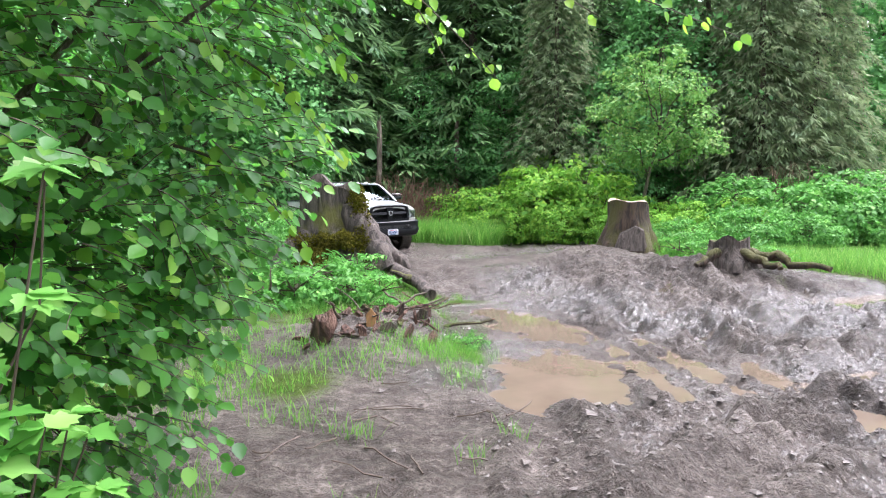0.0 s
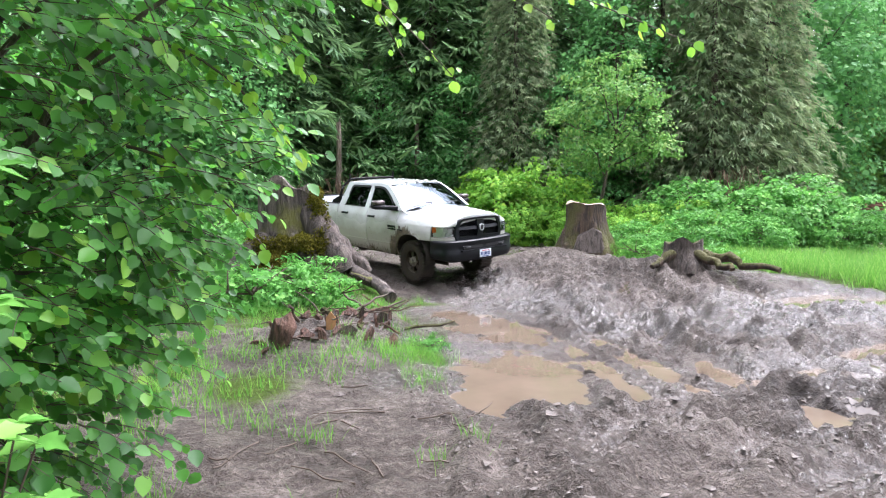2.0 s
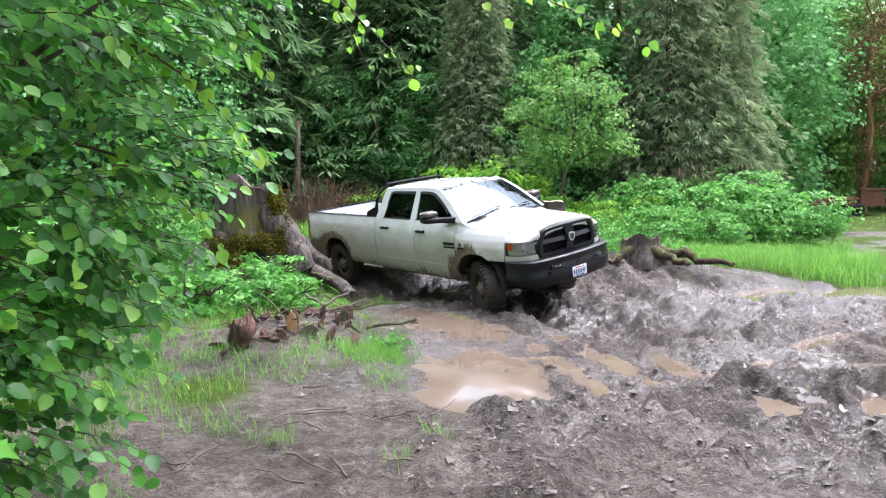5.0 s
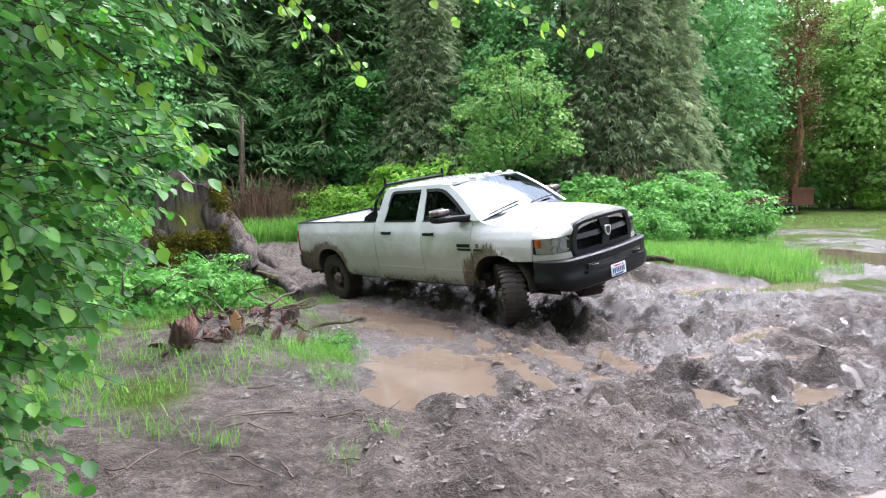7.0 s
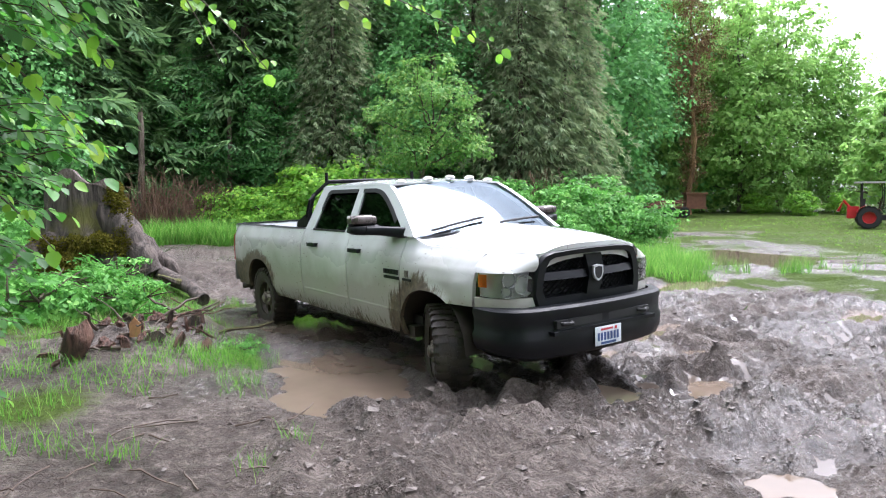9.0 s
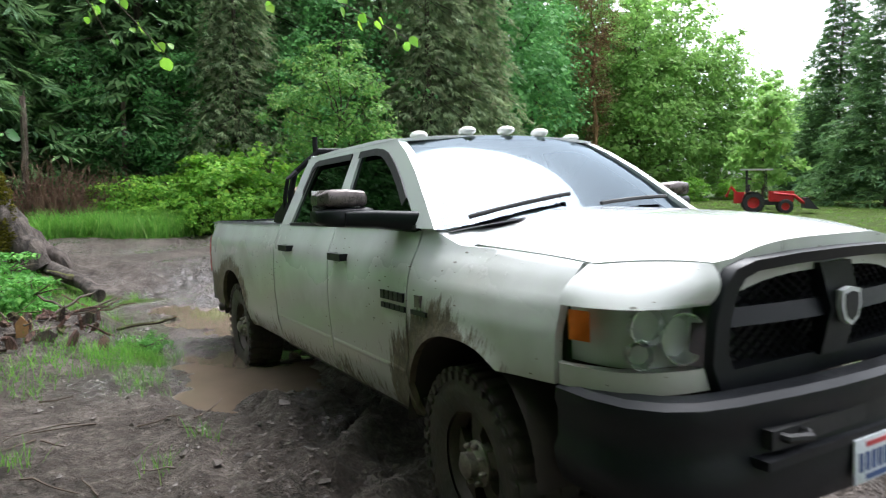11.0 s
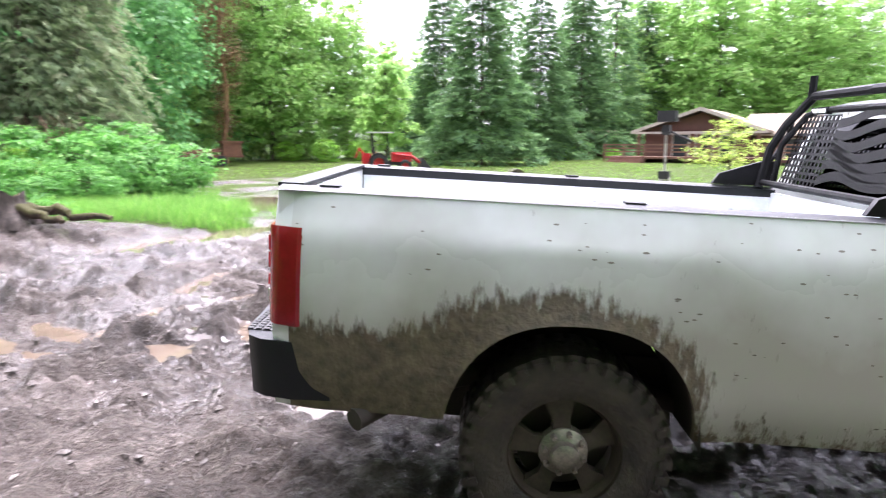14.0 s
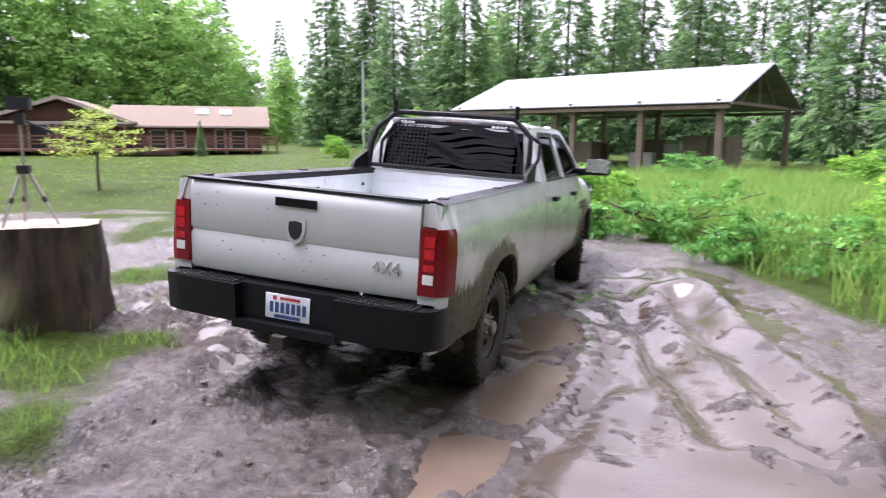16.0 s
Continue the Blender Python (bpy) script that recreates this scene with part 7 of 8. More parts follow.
def clods(name, label, count, seed, spots, size, material):
    """Loose lumps of mud thrown up along the ruts."""
    rng = np.random.RandomState(seed)
    ring = np.array([(1, 0, 0), (0, 1, 0), (-1, 0, 0), (0, -1, 0), (0, 0, 1), (0, 0, -1)], float)
    tri = np.array([(0, 1, 4), (1, 2, 4), (2, 3, 4), (3, 0, 4), (1, 0, 5), (2, 1, 5), (3, 2, 5), (0, 3, 5)])
    pts = []
    for cx, cy, sx, sy, n in spots:
        pts.append(np.stack([rng.normal(cx, sx, n), rng.normal(cy, sy, n)], -1))
    for r in RUTS:
        for a, b in zip(r, r[1:]):
            k = rng.rand(110)[:, None]
            q = np.array(a) * (1 - k) + np.array(b) * k
            pts.append(q + rng.normal(size=q.shape) * 0.30)
    w = TRAIL[rng.randint(0, len(TRAIL), 1500), :2]
    pts.append(w + rng.normal(size=w.shape) * 0.33)
    p = np.concatenate(pts)
    p = p[(grass_share(p[:, 0], p[:, 1]) < 0.6) & (np.hypot(p[:, 0], p[:, 1]) > 1.2)]
    n = len(p)
    z = height(p[:, 0], p[:, 1])
    s = 0.75 * size * rng.lognormal(0, 0.55, n)
    dry = np.ones(n, bool)
    for cx, cy, a, b, turn, level in PUDDLES:
        dry &= ~((np.hypot((p[:, 0] - cx) / (a * 1.3), (p[:, 1] - cy) / (b * 1.3)) < 1) & (z < level + 0.015))
    p, z, s = p[dry], z[dry], s[dry]
    n = len(p)
    co = ring[None] * rng.uniform(0.5, 1.5, (n, 6, 1)) * s[:, None, None] + rng.normal(size=(n, 6, 3)) * 0.25 * s[:, None, None]
    co[:, :, 2] *= 0.5
    a = rng.uniform(0, 6.28, n)
    c, si = np.cos(a)[:, None], np.sin(a)[:, None]
    x, y = co[:, :, 0] * c - co[:, :, 1] * si, co[:, :, 0] * si + co[:, :, 1] * c
    co[:, :, 0], co[:, :, 1] = x + p[:, 0:1], y + p[:, 1:2]
    co[:, :, 2] += (z + 0.1 * s)[:, None]
    me = bpy.data.meshes.new(name)
    f = (np.arange(n)[:, None, None] * 6 + tri[None]).reshape(-1, 3)
    me.vertices.add(n * 6)
    me.vertices.foreach_set("co", co.ravel())
    me.loops.add(f.size)
    me.loops.foreach_set("vertex_index", f.ravel().astype(np.int32))
    me.polygons.add(len(f))
    me.polygons.foreach_set("loop_start", np.arange(0, f.size, 3, dtype=np.int32))
    me.update(calc_edges=True)
    me.polygons.foreach_set("use_smooth", np.zeros(len(f), bool))
    me.materials.append(material)
    return tagged(new(name, me), label, "mud", kind="stuff")


M_CLOD = Nodes("wet_clods")
M_CLOD = M_CLOD.surface(Base_Color=M_CLOD.ramp(M_CLOD.noise(6, 5), [(0.3, (0.04, 0.032, 0.026)), (0.7, (0.14, 0.114, 0.097))]), Roughness=M_CLOD.ramp(M_CLOD.noise(11, 3), [(0.3, 0.45), (0.7, 0.75)]), Normal=M_CLOD.bump(M_CLOD.noise(70, 4), 0.7, 0.01))
clods("mud_clods", "loose wet clods of mud along the ruts", 0, 51, [(4.6, 10.8, 1.6, 1.4, 1500), (3.4, 13.4, 1.0, 0.9, 700), (-0.6, 7.8, 0.5, 0.6, 500), (2.5, 5.2, 1.6, 1.2, 900), (6.5, 6.0, 2.4, 1.6, 1300), (4.5, -3.0, 2.0, 1.5, 900), (2.0, 2.2, 1.0, 1.0, 350)], 0.0125, M_CLOD)
clods("mud_crumbs", "fine wet crumbs of mud", 0, 52, [(1.0, 4.2, 1.6, 1.2, 1600), (4.5, 9.0, 2.2, 2.0, 900), (5.5, 5.0, 2.0, 1.5, 900), (3.0, 0.5, 1.5, 1.5, 1500), (4.8, -3.0, 1.5, 1.5, 1500)], 0.0065, M_CLOD)

# ---- small things ----
bucket = thing("black_bucket", "black plastic bucket with a pale rim", "bucket", at=pose(-4.25, 13.4, ground_z(-4.25, 13.4)))
bm = bmesh.new()
rings = lathe(bm, [(0.12, 0.0), (0.13, 0.0), (0.165, 0.32), (0.16, 0.325), (0.125, 0.02)], 24)
bm.faces.new(rings[0])
bmesh.ops.rotate(bm, matrix=Matrix.Rotation(radians(90), 3, "X"), verts=bm.verts)
part("shell", bm, M_BLACK, bucket)
bm = bmesh.new()
tube(bm, [(0.168 * math.cos(t), 0.168 * math.sin(t), 0.32) for t in (2 * math.pi * k / 24 for k in range(25))], 0.012, 6, cap=False)
part("rim", bm, M_WLENS, bucket, "pale rim")
bm = bmesh.new()
tube(bm, [(0.165 * math.cos(t), 0.03, 0.33 + 0.09 * math.sin(t)) for t in (math.pi * k / 12 for k in range(13))], 0.005, 5)
part("handle", bm, M_CHROME, bucket)

M_ORANGE = plain("cone_orange", (0.75, 0.10, 0.012), 0.5, 0, 0.2, 6)
M_CONEWHITE = plain("cone_white", (0.7, 0.7, 0.68), 0.5)
cone = thing("traffic_cone", "orange traffic cone with white band lying on the grass", "cone", at=pose(5.70, 2.46, ground_z(5.70, 2.46) + 0.13, 0, 0, 204) @ pose(0, 0, 0, 10, 0, 0) @ Matrix.Scale(0.8, 4))
bm = bmesh.new()
r = lathe(bm, [(0.135, 0.0), (0.10, -0.20)], 20)
part("lower_cone", bm, M_ORANGE, cone)
bm = bmesh.new()
lathe(bm, [(0.10, -0.20), (0.072, -0.36)], 20)
part("white_band", bm, M_CONEWHITE, cone, "dirty white reflective band")
bm = bmesh.new()
r = lathe(bm, [(0.072, -0.36), (0.03, -0.60)], 20)
bm.faces.new(r[-1])
part("upper_cone", bm, M_ORANGE, cone)
part("foot", one_box(-0.18, 0.18, 0.0, 0.035, -0.18, 0.18), M_ORANGE, cone, "square orange foot", bevel=0.012)

tri = thing("camera_tripod", "silver and black camera tripod standing on the stump", "tripod", at=pose(6.38, 1.80, ground_z(6.42, 1.68) + 0.815))
M_ALU = plain("brushed_aluminium", (0.42, 0.40, 0.37), 0.35, 0.8, 0.15, 20)
for k in range(3):
    a = 2 * math.pi * k / 3 + 0.4
    bm = bmesh.new()
    e = Vector((0.24 * math.cos(a), 0.24 * math.sin(a), 0))
    top = Vector((0.03 * math.cos(a), 0.03 * math.sin(a), 0.46))
    tube(bm, [top, top.lerp(e, 0.55)], 0.014, 8)
    tube(bm, [top.lerp(e, 0.5), e], 0.010, 8)
    leg = part("leg", bm, M_ALU, tri, "silver telescopic leg")
    bm = bmesh.new()
    tube(bm, [top.lerp(e, 0.47), top.lerp(e, 0.56)], 0.019, 8)
    part("clamp", bm, M_TRIM, leg)
bm = bmesh.new()
tube(bm, [(0, 0, 0.14), (0, 0, 0.86)], 0.012, 8)
part("centre_column", bm, M_ALU, tri)
part("collar", one_box(-0.045, 0.045, -0.045, 0.045, 0.44, 0.51), M_TRIM, tri, "black collar", bevel=0.012)
part("head", one_box(-0.035, 0.035, -0.035, 0.035, 0.84, 0.93), M_TRIM, tri, "black pan head", bevel=0.01)
bm = bmesh.new()
tube(bm, [(0, -0.02, 0.88), (0.05, -0.22, 0.78)], 0.009, 7)
tube(bm, [(0.03, -0.14, 0.82), (0.05, -0.22, 0.78)], 0.015, 7)
part("pan_arm", bm, M_TRIM, tri, "black pan arm")
part("video_camera", one_box(-0.05, 0.05, -0.09, 0.08, 0.96, 1.06), M_TRIM, tri, "small black camera", bevel=0.012)

M_LOGEND = plain("log_inside", (0.02, 0.016, 0.013), 0.9)
hl = thing("hollow_log", "short hollow log lying on the lawn", "log", at=pose(23.6, 12.4, ground_z(23.6, 12.4) + 0.33, 0, 0, -48))
bm = bmesh.new()
lathe(bm, [(0.20, -0.34), (0.33, -0.36), (0.35, 0.0), (0.32, 0.36), (0.20, 0.34)], 20)
part("bark", bm, M_BARK, hl)
bm = bmesh.new()
r = lathe(bm, [(0.20, -0.34), (0.19, 0.34)], 20)
bm.faces.new(r[1])
part("hollow", bm, M_LOGEND, hl)


def build_larch():
    t = thing("young_larch", "small yellow-green larch with level boughs", "tree", at=at_bearing(79.0, 22.5))
    rng = np.random.RandomState(61)
    bm = bmesh.new()
    limb(bm, (0, 0, -0.2), (0.05, 0, 2.45), 0.055, 0.012, 8, n=6, wob=0.02, seed=2)
    P, D, N, L = [], [], [], []
    for i in range(22):
        f = i / 21
        z = 0.95 + 1.45 * f
        a = i * 2.4
        ln = (1.75 * (1 - f) ** 0.7 + 0.2) * rng.uniform(0.75, 1.1)
        d = np.array([math.cos(a), math.sin(a), 0.10])
        limb(bm, (0, 0, z), tuple(d * ln + np.array([0, 0, z])), 0.014, 0.004, 4, n=3, wob=0.05, seed=i)
        m = int(90 * ln)
        s = rng.uniform(0.1, 1, m)
        p = d[None] * (s * ln)[:, None] + np.array([0, 0, z])[None] + rng.normal(size=(m, 3)) * np.array([0.09, 0.09, 0.035])
        P.append(p)
        D.append(rng.normal(size=(m, 3)) * np.array([1, 1, 0.5]) + np.array([0, 0, -0.4]))
        N.append(np.array([0, 0, 1.0])[None] + rng.normal(size=(m, 3)) * 0.3)
        L.append(rng.uniform(0.07, 0.14, m))
    part("trunk", bm, M_TWIG, t)
    P, D, N, L = map(np.concatenate, (P, D, N, L))
    mesh_part("crown", scatter_mesh("crown", KITE, P, D, N, L, L * 0.5), M_LARCH, t)


build_larch()

# ---- machines ----
M_TRED = plain("tractor_red", (0.42, 0.010, 0.016), 0.35, 0, 0.2, 4)
M_RUST = plain("rusty_steel", (0.16, 0.075, 0.045), 0.8, 0.2, 0.5, 5, 0.6)
M_GREYMETAL = plain("grey_sheet", (0.45, 0.46, 0.46), 0.5, 0.3, 0.2, 3)


def wheel_mesh(r, w, sides=24):
    bm = bmesh.new()
    rr = lathe(bm, [(r * 0.55, -w / 2), (r * 0.9, -w / 2), (r, -w * 0.35), (r, w * 0.35), (r * 0.9, w / 2), (r * 0.55, w / 2)], sides)
    for k in range(16):
        box(bm, r * 0.97, r * 1.05, -w / 2, w / 2, -0.03, 0.03, m=Matrix.Rotation(2 * math.pi * k / 16, 4, "Y"))
    return bm


def build_tractor():
    az, d = 51.3, 36.5
    x, y = d * math.sin(radians(az)), d * math.cos(radians(az))
    t = thing("compact_tractor", "red compact tractor with loader bucket and backhoe", "tractor", at=pose(x, y, ground_z(x, y), 0, 0, -az + 4))
    # x runs along the tractor towards its loader
    for nm, wx, wy, r, w in (("rear_wheel", -0.35, -0.62, 0.50, 0.30), ("rear_wheel", -0.35, 0.62, 0.50, 0.30), ("front_wheel", 1.05, -0.55, 0.33, 0.22), ("front_wheel", 1.05, 0.55, 0.33, 0.22)):
        o = part(nm, wheel_mesh(r, w), M_TRIM, t, "black lugged tyre")
        o.matrix_basis = pose(wx, wy, r)
        bm = bmesh.new()
        rr = lathe(bm, [(r * 0.56, -w * 0.3), (r * 0.5, w * 0.1), (r * 0.2, w * 0.15)], 16)
        bm.faces.new(rr[-1])
        part("rim", bm, M_TRED, o)
    part("bonnet", one_box(0.35, 1.42, -0.30, 0.30, 0.55, 1.05), M_TRED, t, "red bonnet", bevel=0.07)
    part("chassis", one_box(-0.6, 1.4, -0.2, 0.2, 0.38, 0.62), M_TRIM, t)
    part("grille", one_box(1.41, 1.45, -0.24, 0.24, 0.6, 0.95), M_TRIM, t)
    for s in (-1, 1):
        bm = bmesh.new()
        grid(bm, lambda u, v: (-0.35 + 0.56 * math.cos(math.pi * (0.15 + 0.7 * u)), s * (0.45 + 0.36 * v), 0.5 + 0.56 * math.sin(math.pi * (0.15 + 0.7 * u))), 10, 2)
        part("mudguard", bm, M_TRED, t, "red mudguard")
        bm = bmesh.new()
        tube(bm, [(0.55, s * 0.42, 0.95), (1.45, s * 0.42, 0.85), (1.95, s * 0.42, 0.42)], 0.055, 6)
        part("loader_arm", bm, M_TRED, t, "red loader arm")
        bm = bmesh.new()
        tube(bm, [(-0.62, s * 0.5, 0.6), (-0.66, s * 0.5, 2.05)], 0.035, 6)
        tube(bm, [(0.25, s * 0.45, 0.9), (0.15, s * 0.48, 2.05)], 0.02, 6)
        part("roll_bar", bm, M_TRIM, t, "black roll bar")
    bm = bmesh.new()
    extrude_poly(bm, [(1.85, -0.72, 0.25), (2.45, -0.72, 0.22), (2.35, -0.72, 0.32), (2.0, -0.72, 0.75), (1.88, -0.72, 0.75)], (0, 1.44, 0))
    part("loader_bucket", bm, M_TRIM, t, "black loader bucket", bevel=0.01)
    part("canopy", one_box(-0.95, 0.45, -0.62, 0.62, 2.05, 2.12), M_GREYMETAL, t, "pale canopy", bevel=0.03)
    bm = one_box(-0.55, -0.05, -0.25, 0.25, 0.85, 0.95)
    box(bm, -0.6, -0.5, -0.25, 0.25, 0.95, 1.35)
    part("seat", bm, M_TRIM, t, bevel=0.03)
    bm = bmesh.new()
    tube(bm, [(-0.8, 0, 0.6), (-1.35, 0, 1.25), (-1.55, 0, 0.75)], 0.075, 6)
    part("backhoe_arm", bm, M_TRED, t, "red backhoe arm")
    part("backhoe_seat", one_box(-1.2, -0.75, -0.35, 0.35, 0.45, 1.0), M_TRED, t, bevel=0.06)
    bm = bmesh.new()
    tube(bm, [(0.2, 0.14 * math.cos(a), 1.15 + 0.14 * math.sin(a)) for a in (2 * math.pi * k / 14 for k in range(15))], 0.012, 5, cap=False)
    part("steering_wheel", bm, M_TRIM, t)


build_tractor()


def build_trailer():
    az, d = 37.5, 46
    x, y = d * math.sin(radians(az)), d * math.cos(radians(az))
    t = thing("flatbed_trailer", "rusty flatbed trailer loaded with old machinery", "trailer", at=pose(x, y, ground_z(x, y), 0, 0, -az + 8))
    part("deck", one_box(-1.9, 1.8, -0.9, 0.9, 0.55, 0.68), M_RUST, t, bevel=0.01)
    for wx in (-0.3, 0.45):
        for s in (-1, 1):
            o = part("wheel", wheel_mesh(0.33, 0.2), M_TRIM, t)
            o.matrix_basis = pose(wx, s * 0.95, 0.33)
    part("engine_box", one_box(0.6, 1.75, -0.7, 0.7, 0.68, 1.45), M_RUST, t, "rusty brown machine box", bevel=0.06)
    part("box_lid", one_box(0.5, 1.85, -0.8, 0.8, 1.45, 1.58), M_RUST, t, bevel=0.03)
    for k in range(4):
        bm = bmesh.new()
        tube(bm, [(-1.8 + 0.15 * k, -0.6 + 0.4 * k, 0.75 + 0.06 * k), (0.55, -0.5 + 0.3 * k, 0.95 + 0.12 * (k % 2))], 0.05, 6)
        part("steel_bar", bm, M_RUST, t)
    for wx in (-1.85, -0.8, 0.2):
        part("stake", one_box(wx, wx + 0.06, -0.92, -0.86, 0.55, 1.25), M_RUST, t)
    part("drawbar", one_box(-2.9, -1.9, -0.06, 0.06, 0.5, 0.58), M_RUST, t)


build_trailer()

# ---- buildings ----
M_SIDING = plain("red_brown_siding", (0.105, 0.048, 0.036), 0.75, 0, 0.3, 2.0)
M_SHINGLE = plain("brown_shingles", (0.165, 0.130, 0.092), 0.9, 0, 0.25, 6.0, 0.8)
M_FASCIA = plain("pale_fascia", (0.34, 0.30, 0.26), 0.6)
M_DECK = plain("deck_timber", (0.15, 0.075, 0.05), 0.8, 0, 0.35, 3)
M_PANE = plain("window_pane", (0.03, 0.035, 0.04), 0.08)
M_WHITEWALL = plain("white_wall", (0.62, 0.63, 0.62), 0.7, 0, 0.12, 2)
M_TIN = plain("galvanised_roofing", (0.19, 0.205, 0.22), 0.6, 0.2, 0.12, 1.2, 0.3)
M_POST = plain("grey_timber", (0.17, 0.135, 0.10), 0.85, 0, 0.35, 4, 0.6)


def build_house():
    """Low timber house: a long wing, a gabled wing towards the yard, and a deck with rails."""
    gz = ground_z(54, 8) - 0.05
    t = thing("timber_house", "low red-brown timber house with shingle roof and deck", "house", at=pose(0, 0, gz))
    part("wall", one_box(54, 61, -1.0, 9.0, 0, 2.25), M_SIDING, t)
    part("wall", one_box(52.5, 61, 8.9, 16.4, 0, 2.45), M_SIDING, t)
    bm = bmesh.new()
    extrude_poly(bm, [(53.2, -1.6, 2.12), (57.5, -1.6, 3.72), (61.8, -1.6, 2.12), (61.8, -1.6, 1.98), (57.5, -1.6, 3.55), (53.2, -1.6, 1.98)], (0, 11.5, 0))
    roof = part("roof", bm, M_SHINGLE, t, "brown shingle roof", smooth=False)
    bm = bmesh.new()
    extrude_poly(bm, [(51.6, 7.6, 2.35), (51.6, 12.2, 4.02), (51.6, 17.2, 2.35), (51.6, 17.2, 2.2), (51.6, 12.2, 3.86), (51.6, 7.6, 2.2)], (9.5, 0, 0))
    part("roof", bm, M_SHINGLE, t, "brown shingle gable roof", smooth=False)
    bm = bmesh.new()
    extrude_poly(bm, [(51.55, 7.6, 2.38), (51.55, 12.2, 4.06), (51.55, 17.2, 2.38), (51.55, 17.2, 2.14), (51.55, 12.2, 3.80), (51.55, 7.6, 2.14)], (-0.06, 0, 0))
    part("barge_board", bm, M_FASCIA, t, "pale barge boards", smooth=False)
    bm = bmesh.new()
    extrude_poly(bm, [(52.5, 8.9, 2.40), (52.5, 12.2, 3.7), (52.5, 16.4, 2.40)], (0.1, 0, 0))
    part("gable_wall", bm, M_SIDING, t, smooth=False)
    part("beam", one_box(51.5, 51.7, 7.8, 17.0, 2.15, 2.32), M_FASCIA, t)
    part("fascia", one_box(53.1, 53.2, -1.6, 8.9, 1.98, 2.12), M_FASCIA, t)
    for y in (1.6, 3.3):
        part("skylight", one_box(-0.55, 0.55, y - 0.42, y + 0.42, 0, 0.12, m=None), M_WLENS, roof, "white skylight dome", bevel=0.04).matrix_basis = pose(56.0, 0, 3.14, 0, -20.4, 0)
    for i, (x, y, w, z0, z1) in enumerate([(53.95, 0.7, 1.0, 0.3, 1.75), (53.95, 2.0, 0.6, 0.15, 1.8), (53.95, 4.9, 0.7, 0.6, 1.7), (53.95, 6.3, 1.0, 0.5, 1.75), (52.45, 10.4, 0.9, 0.5, 2.0), (52.45, 12.0, 1.1, 0.2, 2.1), (52.45, 13.7, 1.1, 0.2, 2.1)]):
        w_ = part("window", one_box(x - 0.06, x + 0.02, y - w / 2 - 0.1, y + w / 2 + 0.1, z0 - 0.1, z1 + 0.1), M_FASCIA, t, "pale window frame", smooth=False)
        part("pane", one_box(x - 0.065, x - 0.0605, y - w / 2, y + w / 2, z0, z1), M_PANE, w_, "dark pane", smooth=False)
    part("deck", one_box(49.5, 52.4, 5.0, 18.5, 0.35, 0.5), M_DECK, t)
    part("deck", one_box(51.5, 53.9, -1.0, 5.0, 0.35, 0.5), M_DECK, t)
    for y0, y1, x in ((5.0, 18.5, 49.5), (-2.0, 5.0, 51.5)):
        for z in (0.8, 1.05, 1.3):
            part("deck_rail", one_box(x - 0.03, x + 0.03, y0, y1, z, z + 0.10), M_DECK, t)
        n = int((y1 - y0) / 1.5)
        for k in range(n + 1):
            y = y0 + (y1 - y0) * k / n
            part("deck_post", one_box(x - 0.06, x + 0.06, y - 0.06, y + 0.06, 0, 1.42), M_DECK, t)
    for y in (8.2, 12.2, 16.6):
        part("porch_post", one_box(51.55, 51.7, y - 0.08, y + 0.08, 0.5, 2.2), M_DECK, t)
    for k in range(4):
        part("step", one_box(48.4 + 0.28 * k, 48.7 + 0.28 * k, 15.5, 18.0, 0.0, 0.10 + 0.1 * k), M_DECK, t)


build_house()


def build_shed():
    x, y = 80 * math.sin(radians(56.8)), 80 * math.cos(radians(56.8))
    t = thing("white_shed", "small white shed with dark door behind the lawn", "shed", at=pose(x, y, ground_z(x, y), 0, 0, -57))
    part("wall", one_box(-2.6, 5.0, -2, 2, 0, 2.3), M_WHITEWALL, t)
    bm = bmesh.new()
    extrude_poly(bm, [(-3.0, -2.4, 2.25), (-3.0, 0, 3.2), (-3.0, 2.4, 2.25), (-3.0, 2.4, 2.1), (-3.0, 0, 3.05), (-3.0, -2.4, 2.1)], (8.4, 0, 0))
    part("roof", bm, M_GREYMETAL, t, smooth=False)
    part("door", one_box(1.0, 1.9, -2.05, -1.99, 0, 2.0), M_PANE, t, "dark door")
    part("window", one_box(-1.2, -0.2, -2.05, -1.99, 1.0, 1.8), M_PANE, t, "dark pane")
    x, y = 70 * math.sin(radians(68.2)), 70 * math.cos(radians(68.2))
    t = thing("garden_shed", "low brown timber garden shed under the trees", "shed", at=pose(x, y, ground_z(x, y), 0, 0, -68))
    part("wall", one_box(-2.6, 2.6, -1.5, 1.5, 0, 1.7), M_SIDING, t)
    bm = bmesh.new()
    extrude_poly(bm, [(-2.9, -1.9, 1.65), (-2.9, 0, 2.5), (-2.9, 1.9, 1.65), (-2.9, 1.9, 1.5), (-2.9, 0, 2.35), (-2.9, -1.9, 1.5)], (5.8, 0, 0))
    part("roof", bm, M_SHINGLE, t, smooth=False)


build_shed()


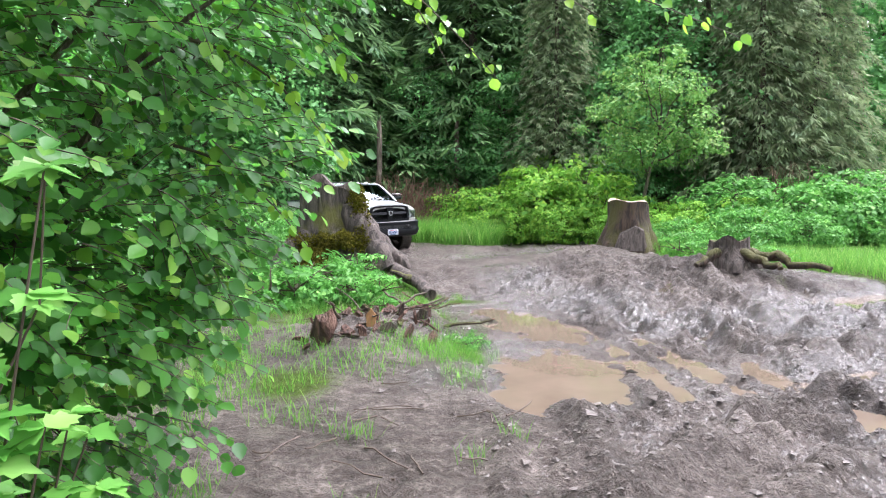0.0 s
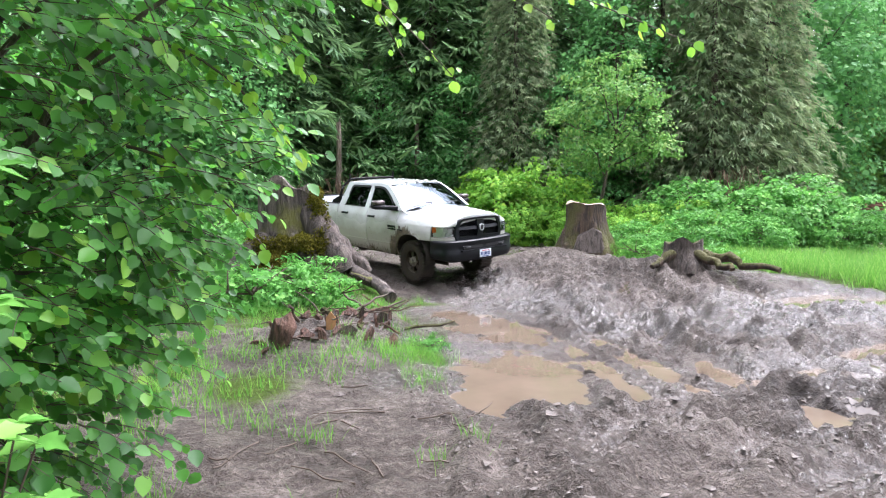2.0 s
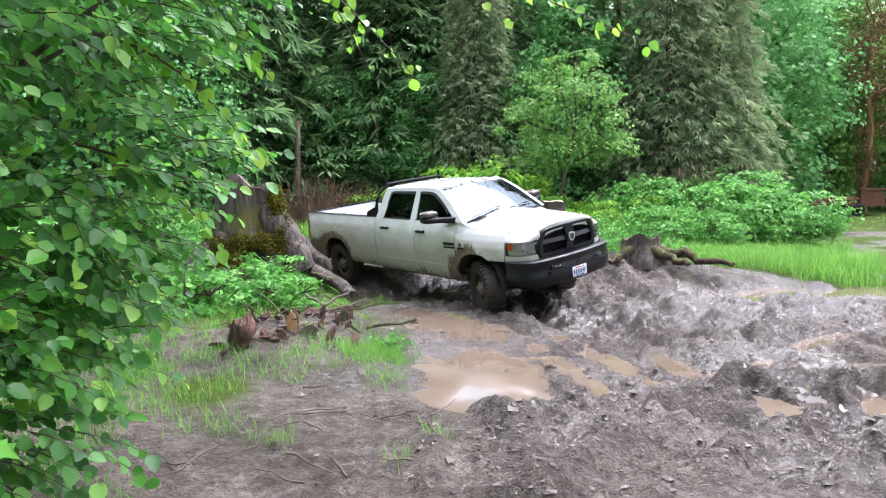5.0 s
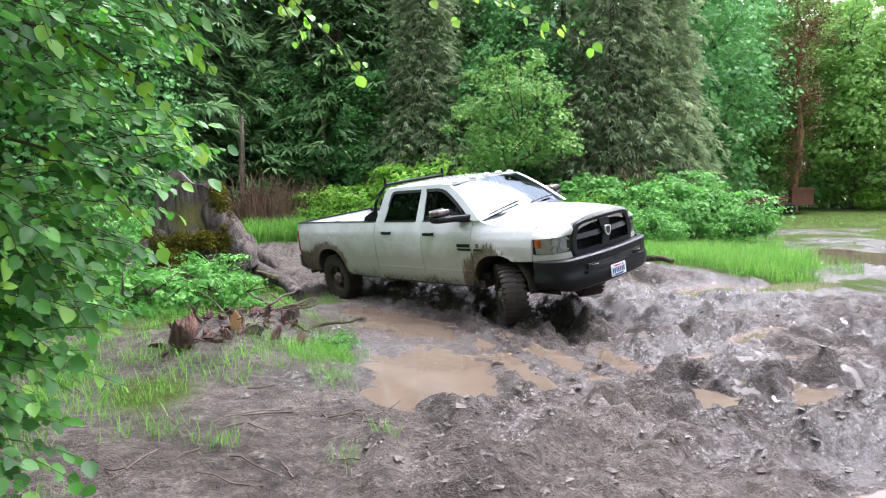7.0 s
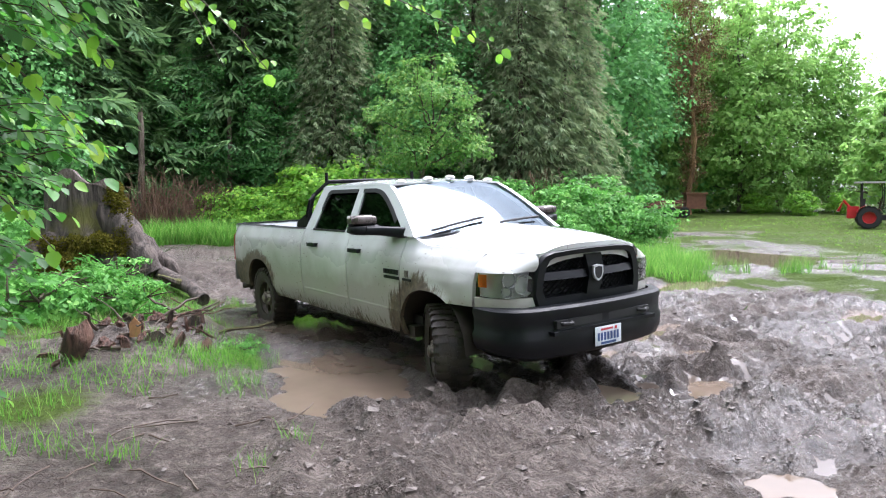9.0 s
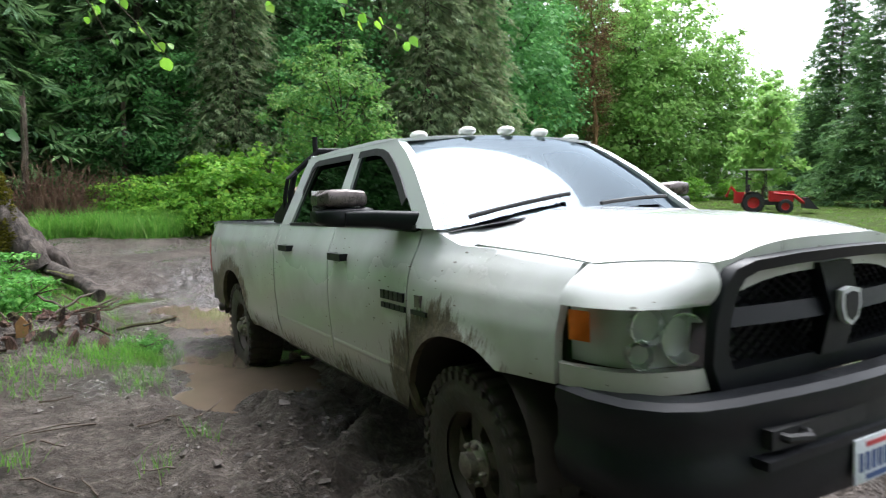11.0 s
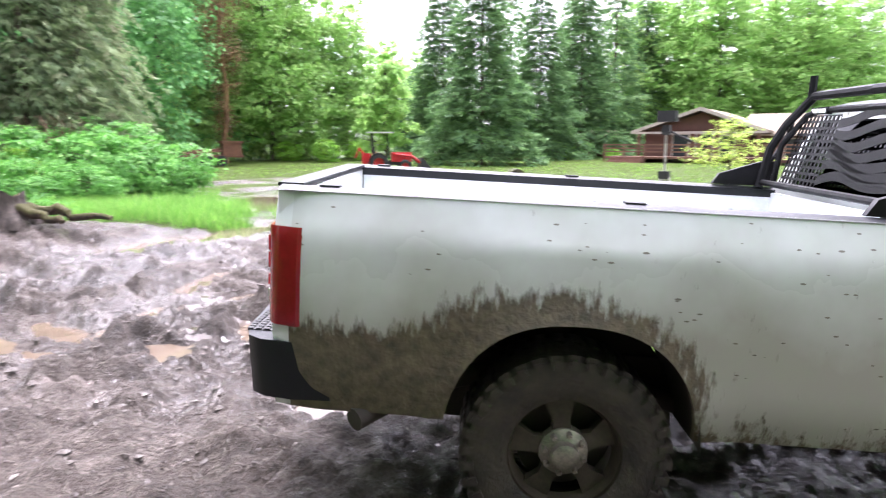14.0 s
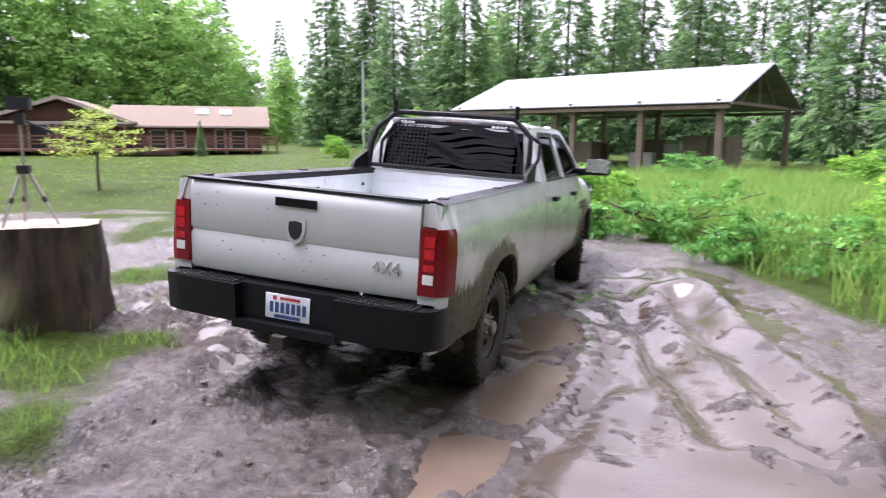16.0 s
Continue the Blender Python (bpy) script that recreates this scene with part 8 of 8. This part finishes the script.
def build_barn():
    """Open pole barn: tin roof on posts, trusses and purlins, stacked junk below."""
    u, v = Vector((0.85, 0.53, 0)).normalized(), Vector((0.53, -0.85, 0)).normalized()
    o = Vector((24.4, -19.2, 0))
    m = Matrix(((u.x, v.x, 0, o.x), (u.y, v.y, 0, o.y), (0, 0, 1, ground_z(30, -20) - 0.1), (0, 0, 0, 1)))
    t = thing("pole_barn", "open pole barn with a galvanised roof on timber posts", "barn", at=m)
    ln, w, eave, ridge = 15.2, 10.6, 3.05, 5.05
    for s in (0, 1):
        bm = bmesh.new()
        y0, y1 = (0.0, w / 2) if s == 0 else (w, w / 2)
        vs = grid(bm, lambda a, b: (-0.2 + (ln + 0.4) * a, y0 + (y1 - y0) * b, eave + (ridge - eave) * b + 0.02 * (1 if int(a * 120 + 0.5) % 2 else 0)), 120, 2)
        flange(bm, vs, (0, 0, -0.04))
        part("roof_sheet", bm, M_TIN, t, "ribbed galvanised roofing", smooth=False)
    for k in range(5):
        x = 0.4 + (ln - 0.8) * k / 4
        for y in (0.5, w - 0.5):
            part("post", one_box(x - 0.13, x + 0.13, y - 0.13, y + 0.13, -0.3, eave + 0.15), M_POST, t, "grey timber post", bevel=0.02)
        bm = bmesh.new()
        box(bm, x - 0.06, x + 0.06, 0.1, w - 0.1, eave - 0.02, eave + 0.14)
        for f in (0.25, 0.5, 0.75):
            y = w * f
            tube(bm, [(x, y, eave), (x, w / 2 if f != 0.5 else w / 2, ridge - 0.15)], 0.05, 4)
        part("truss", bm, M_POST, t, "timber truss")
    for y, z in ((0.15, eave - 0.16), (w - 0.15, eave - 0.16), (w / 4, (eave + ridge) / 2 - 0.12), (w * 0.75, (eave + ridge) / 2 - 0.12), (w / 2, ridge - 0.12)):
        part("purlin", one_box(-0.1, ln + 0.1, y - 0.06, y + 0.06, z - 0.1, z + 0.06), M_POST, t)
    part("fascia", one_box(-0.3, -0.2, 0, w, eave - 0.1, eave - 0.02), M_POST, t)
    rr = random.Random(8)
    for k in range(9):
        x, y = 1.2 + 1.4 * k, rr.uniform(2.5, 8)
        p = m @ Vector((x, y, 0))
        hgt = rr.uniform(0.7, 1.6)
        b = part("storage_crate", one_box(-rr.uniform(0.4, 0.9), 0.6, -0.5, 0.5, 0, hgt), rr.choice((M_POST, M_RUST, M_TRIM, M_GREYMETAL)), None, bevel=0.04)
        b.matrix_basis = pose(p.x, p.y, ground_z(p.x, p.y), 0, 0, rr.uniform(0, 90))
        tagged(b, "stored crate in the shade of the barn", "crate", "stored crates")


build_barn()

pole = thing("light_pole", "tall thin grey light pole behind the yard", "pole", at=at_bearing(99.3, 68))
bm = bmesh.new()
tube(bm, [(0, 0, -0.3), (0, 0, 8.4)], [0.13, 0.09], 10)
part("mast", bm, M_GREYMETAL, pole)
bm = bmesh.new()
tube(bm, [(0, 0, 8.3), (0.35, -0.4, 8.6), (0.6, -0.7, 8.55)], 0.04, 6)
part("lamp_arm", bm, M_GREYMETAL, pole)
part("lamp_head", one_box(0.45, 0.95, -0.95, -0.55, 8.42, 8.58), M_GREYMETAL, pole, bevel=0.05)


def build_fence():
    t = thing("wire_fence", "low chain-link fence along the far lawn", "fence")
    a, b = Vector((62 * math.sin(radians(42.5)), 62 * math.cos(radians(42.5)), 0)), Vector((60 * math.sin(radians(54)), 60 * math.cos(radians(54)), 0))
    n = 9
    z = lambda p: ground_z(p.x, p.y)
    pts = []
    for k in range(n + 1):
        p = a.lerp(b, k / n)
        p.z = z(p)
        pts.append(p)
        bm = bmesh.new()
        tube(bm, [p + Vector((0, 0, -0.2)), p + Vector((0, 0, 1.25))], 0.04, 6)
        part("post", bm, M_GREYMETAL, t)
    bm = bmesh.new()
    tube(bm, [p + Vector((0, 0, 1.22)) for p in pts], 0.03, 6)
    part("top_rail", bm, M_GREYMETAL, t)
    bm = bmesh.new()
    for k in range(12):
        tube(bm, [p + Vector((0, 0, 0.08 + 0.1 * k)) for p in pts], 0.006, 3)
    part("wire", bm, M_GREYMETAL, t)


build_fence()


# ---- what moves: the truck drives out of the lane, through the pit and past ----
STEER = [(0.0, 4), (1.5, 0), (2.5, -4), (4.0, -16), (6.5, -34), (7.0, -36), (8.2, -35), (10.5, -10), (11.5, 4), (12.5, 14), (14.0, 20), (15.0, 16), (16.0, 10)]


def motions():
    walk(truck, [(r[0], pose(*r[1:])) for r in TRUCK_ROWS])
    rows, way, last = [], 0.0, None
    for i in range(65):
        t = i * 0.25
        p = truck_at(t)
        if last is not None:
            way += math.hypot(p[0] - last[0], p[1] - last[1])
        last = p
        rows.append((t, way))
    for wheel, x, y in truck_wheels:
        keys = []
        for t, w in rows:
            turn = Matrix.Rotation(w / RW, 4, "Y")
            if x > 1:
                turn = Matrix.Rotation(radians(interp(t, STEER)), 4, "Z") @ turn
            keys.append((t, Matrix.Translation((x, y, RW)) @ turn))
        walk(wheel, keys)


motions()
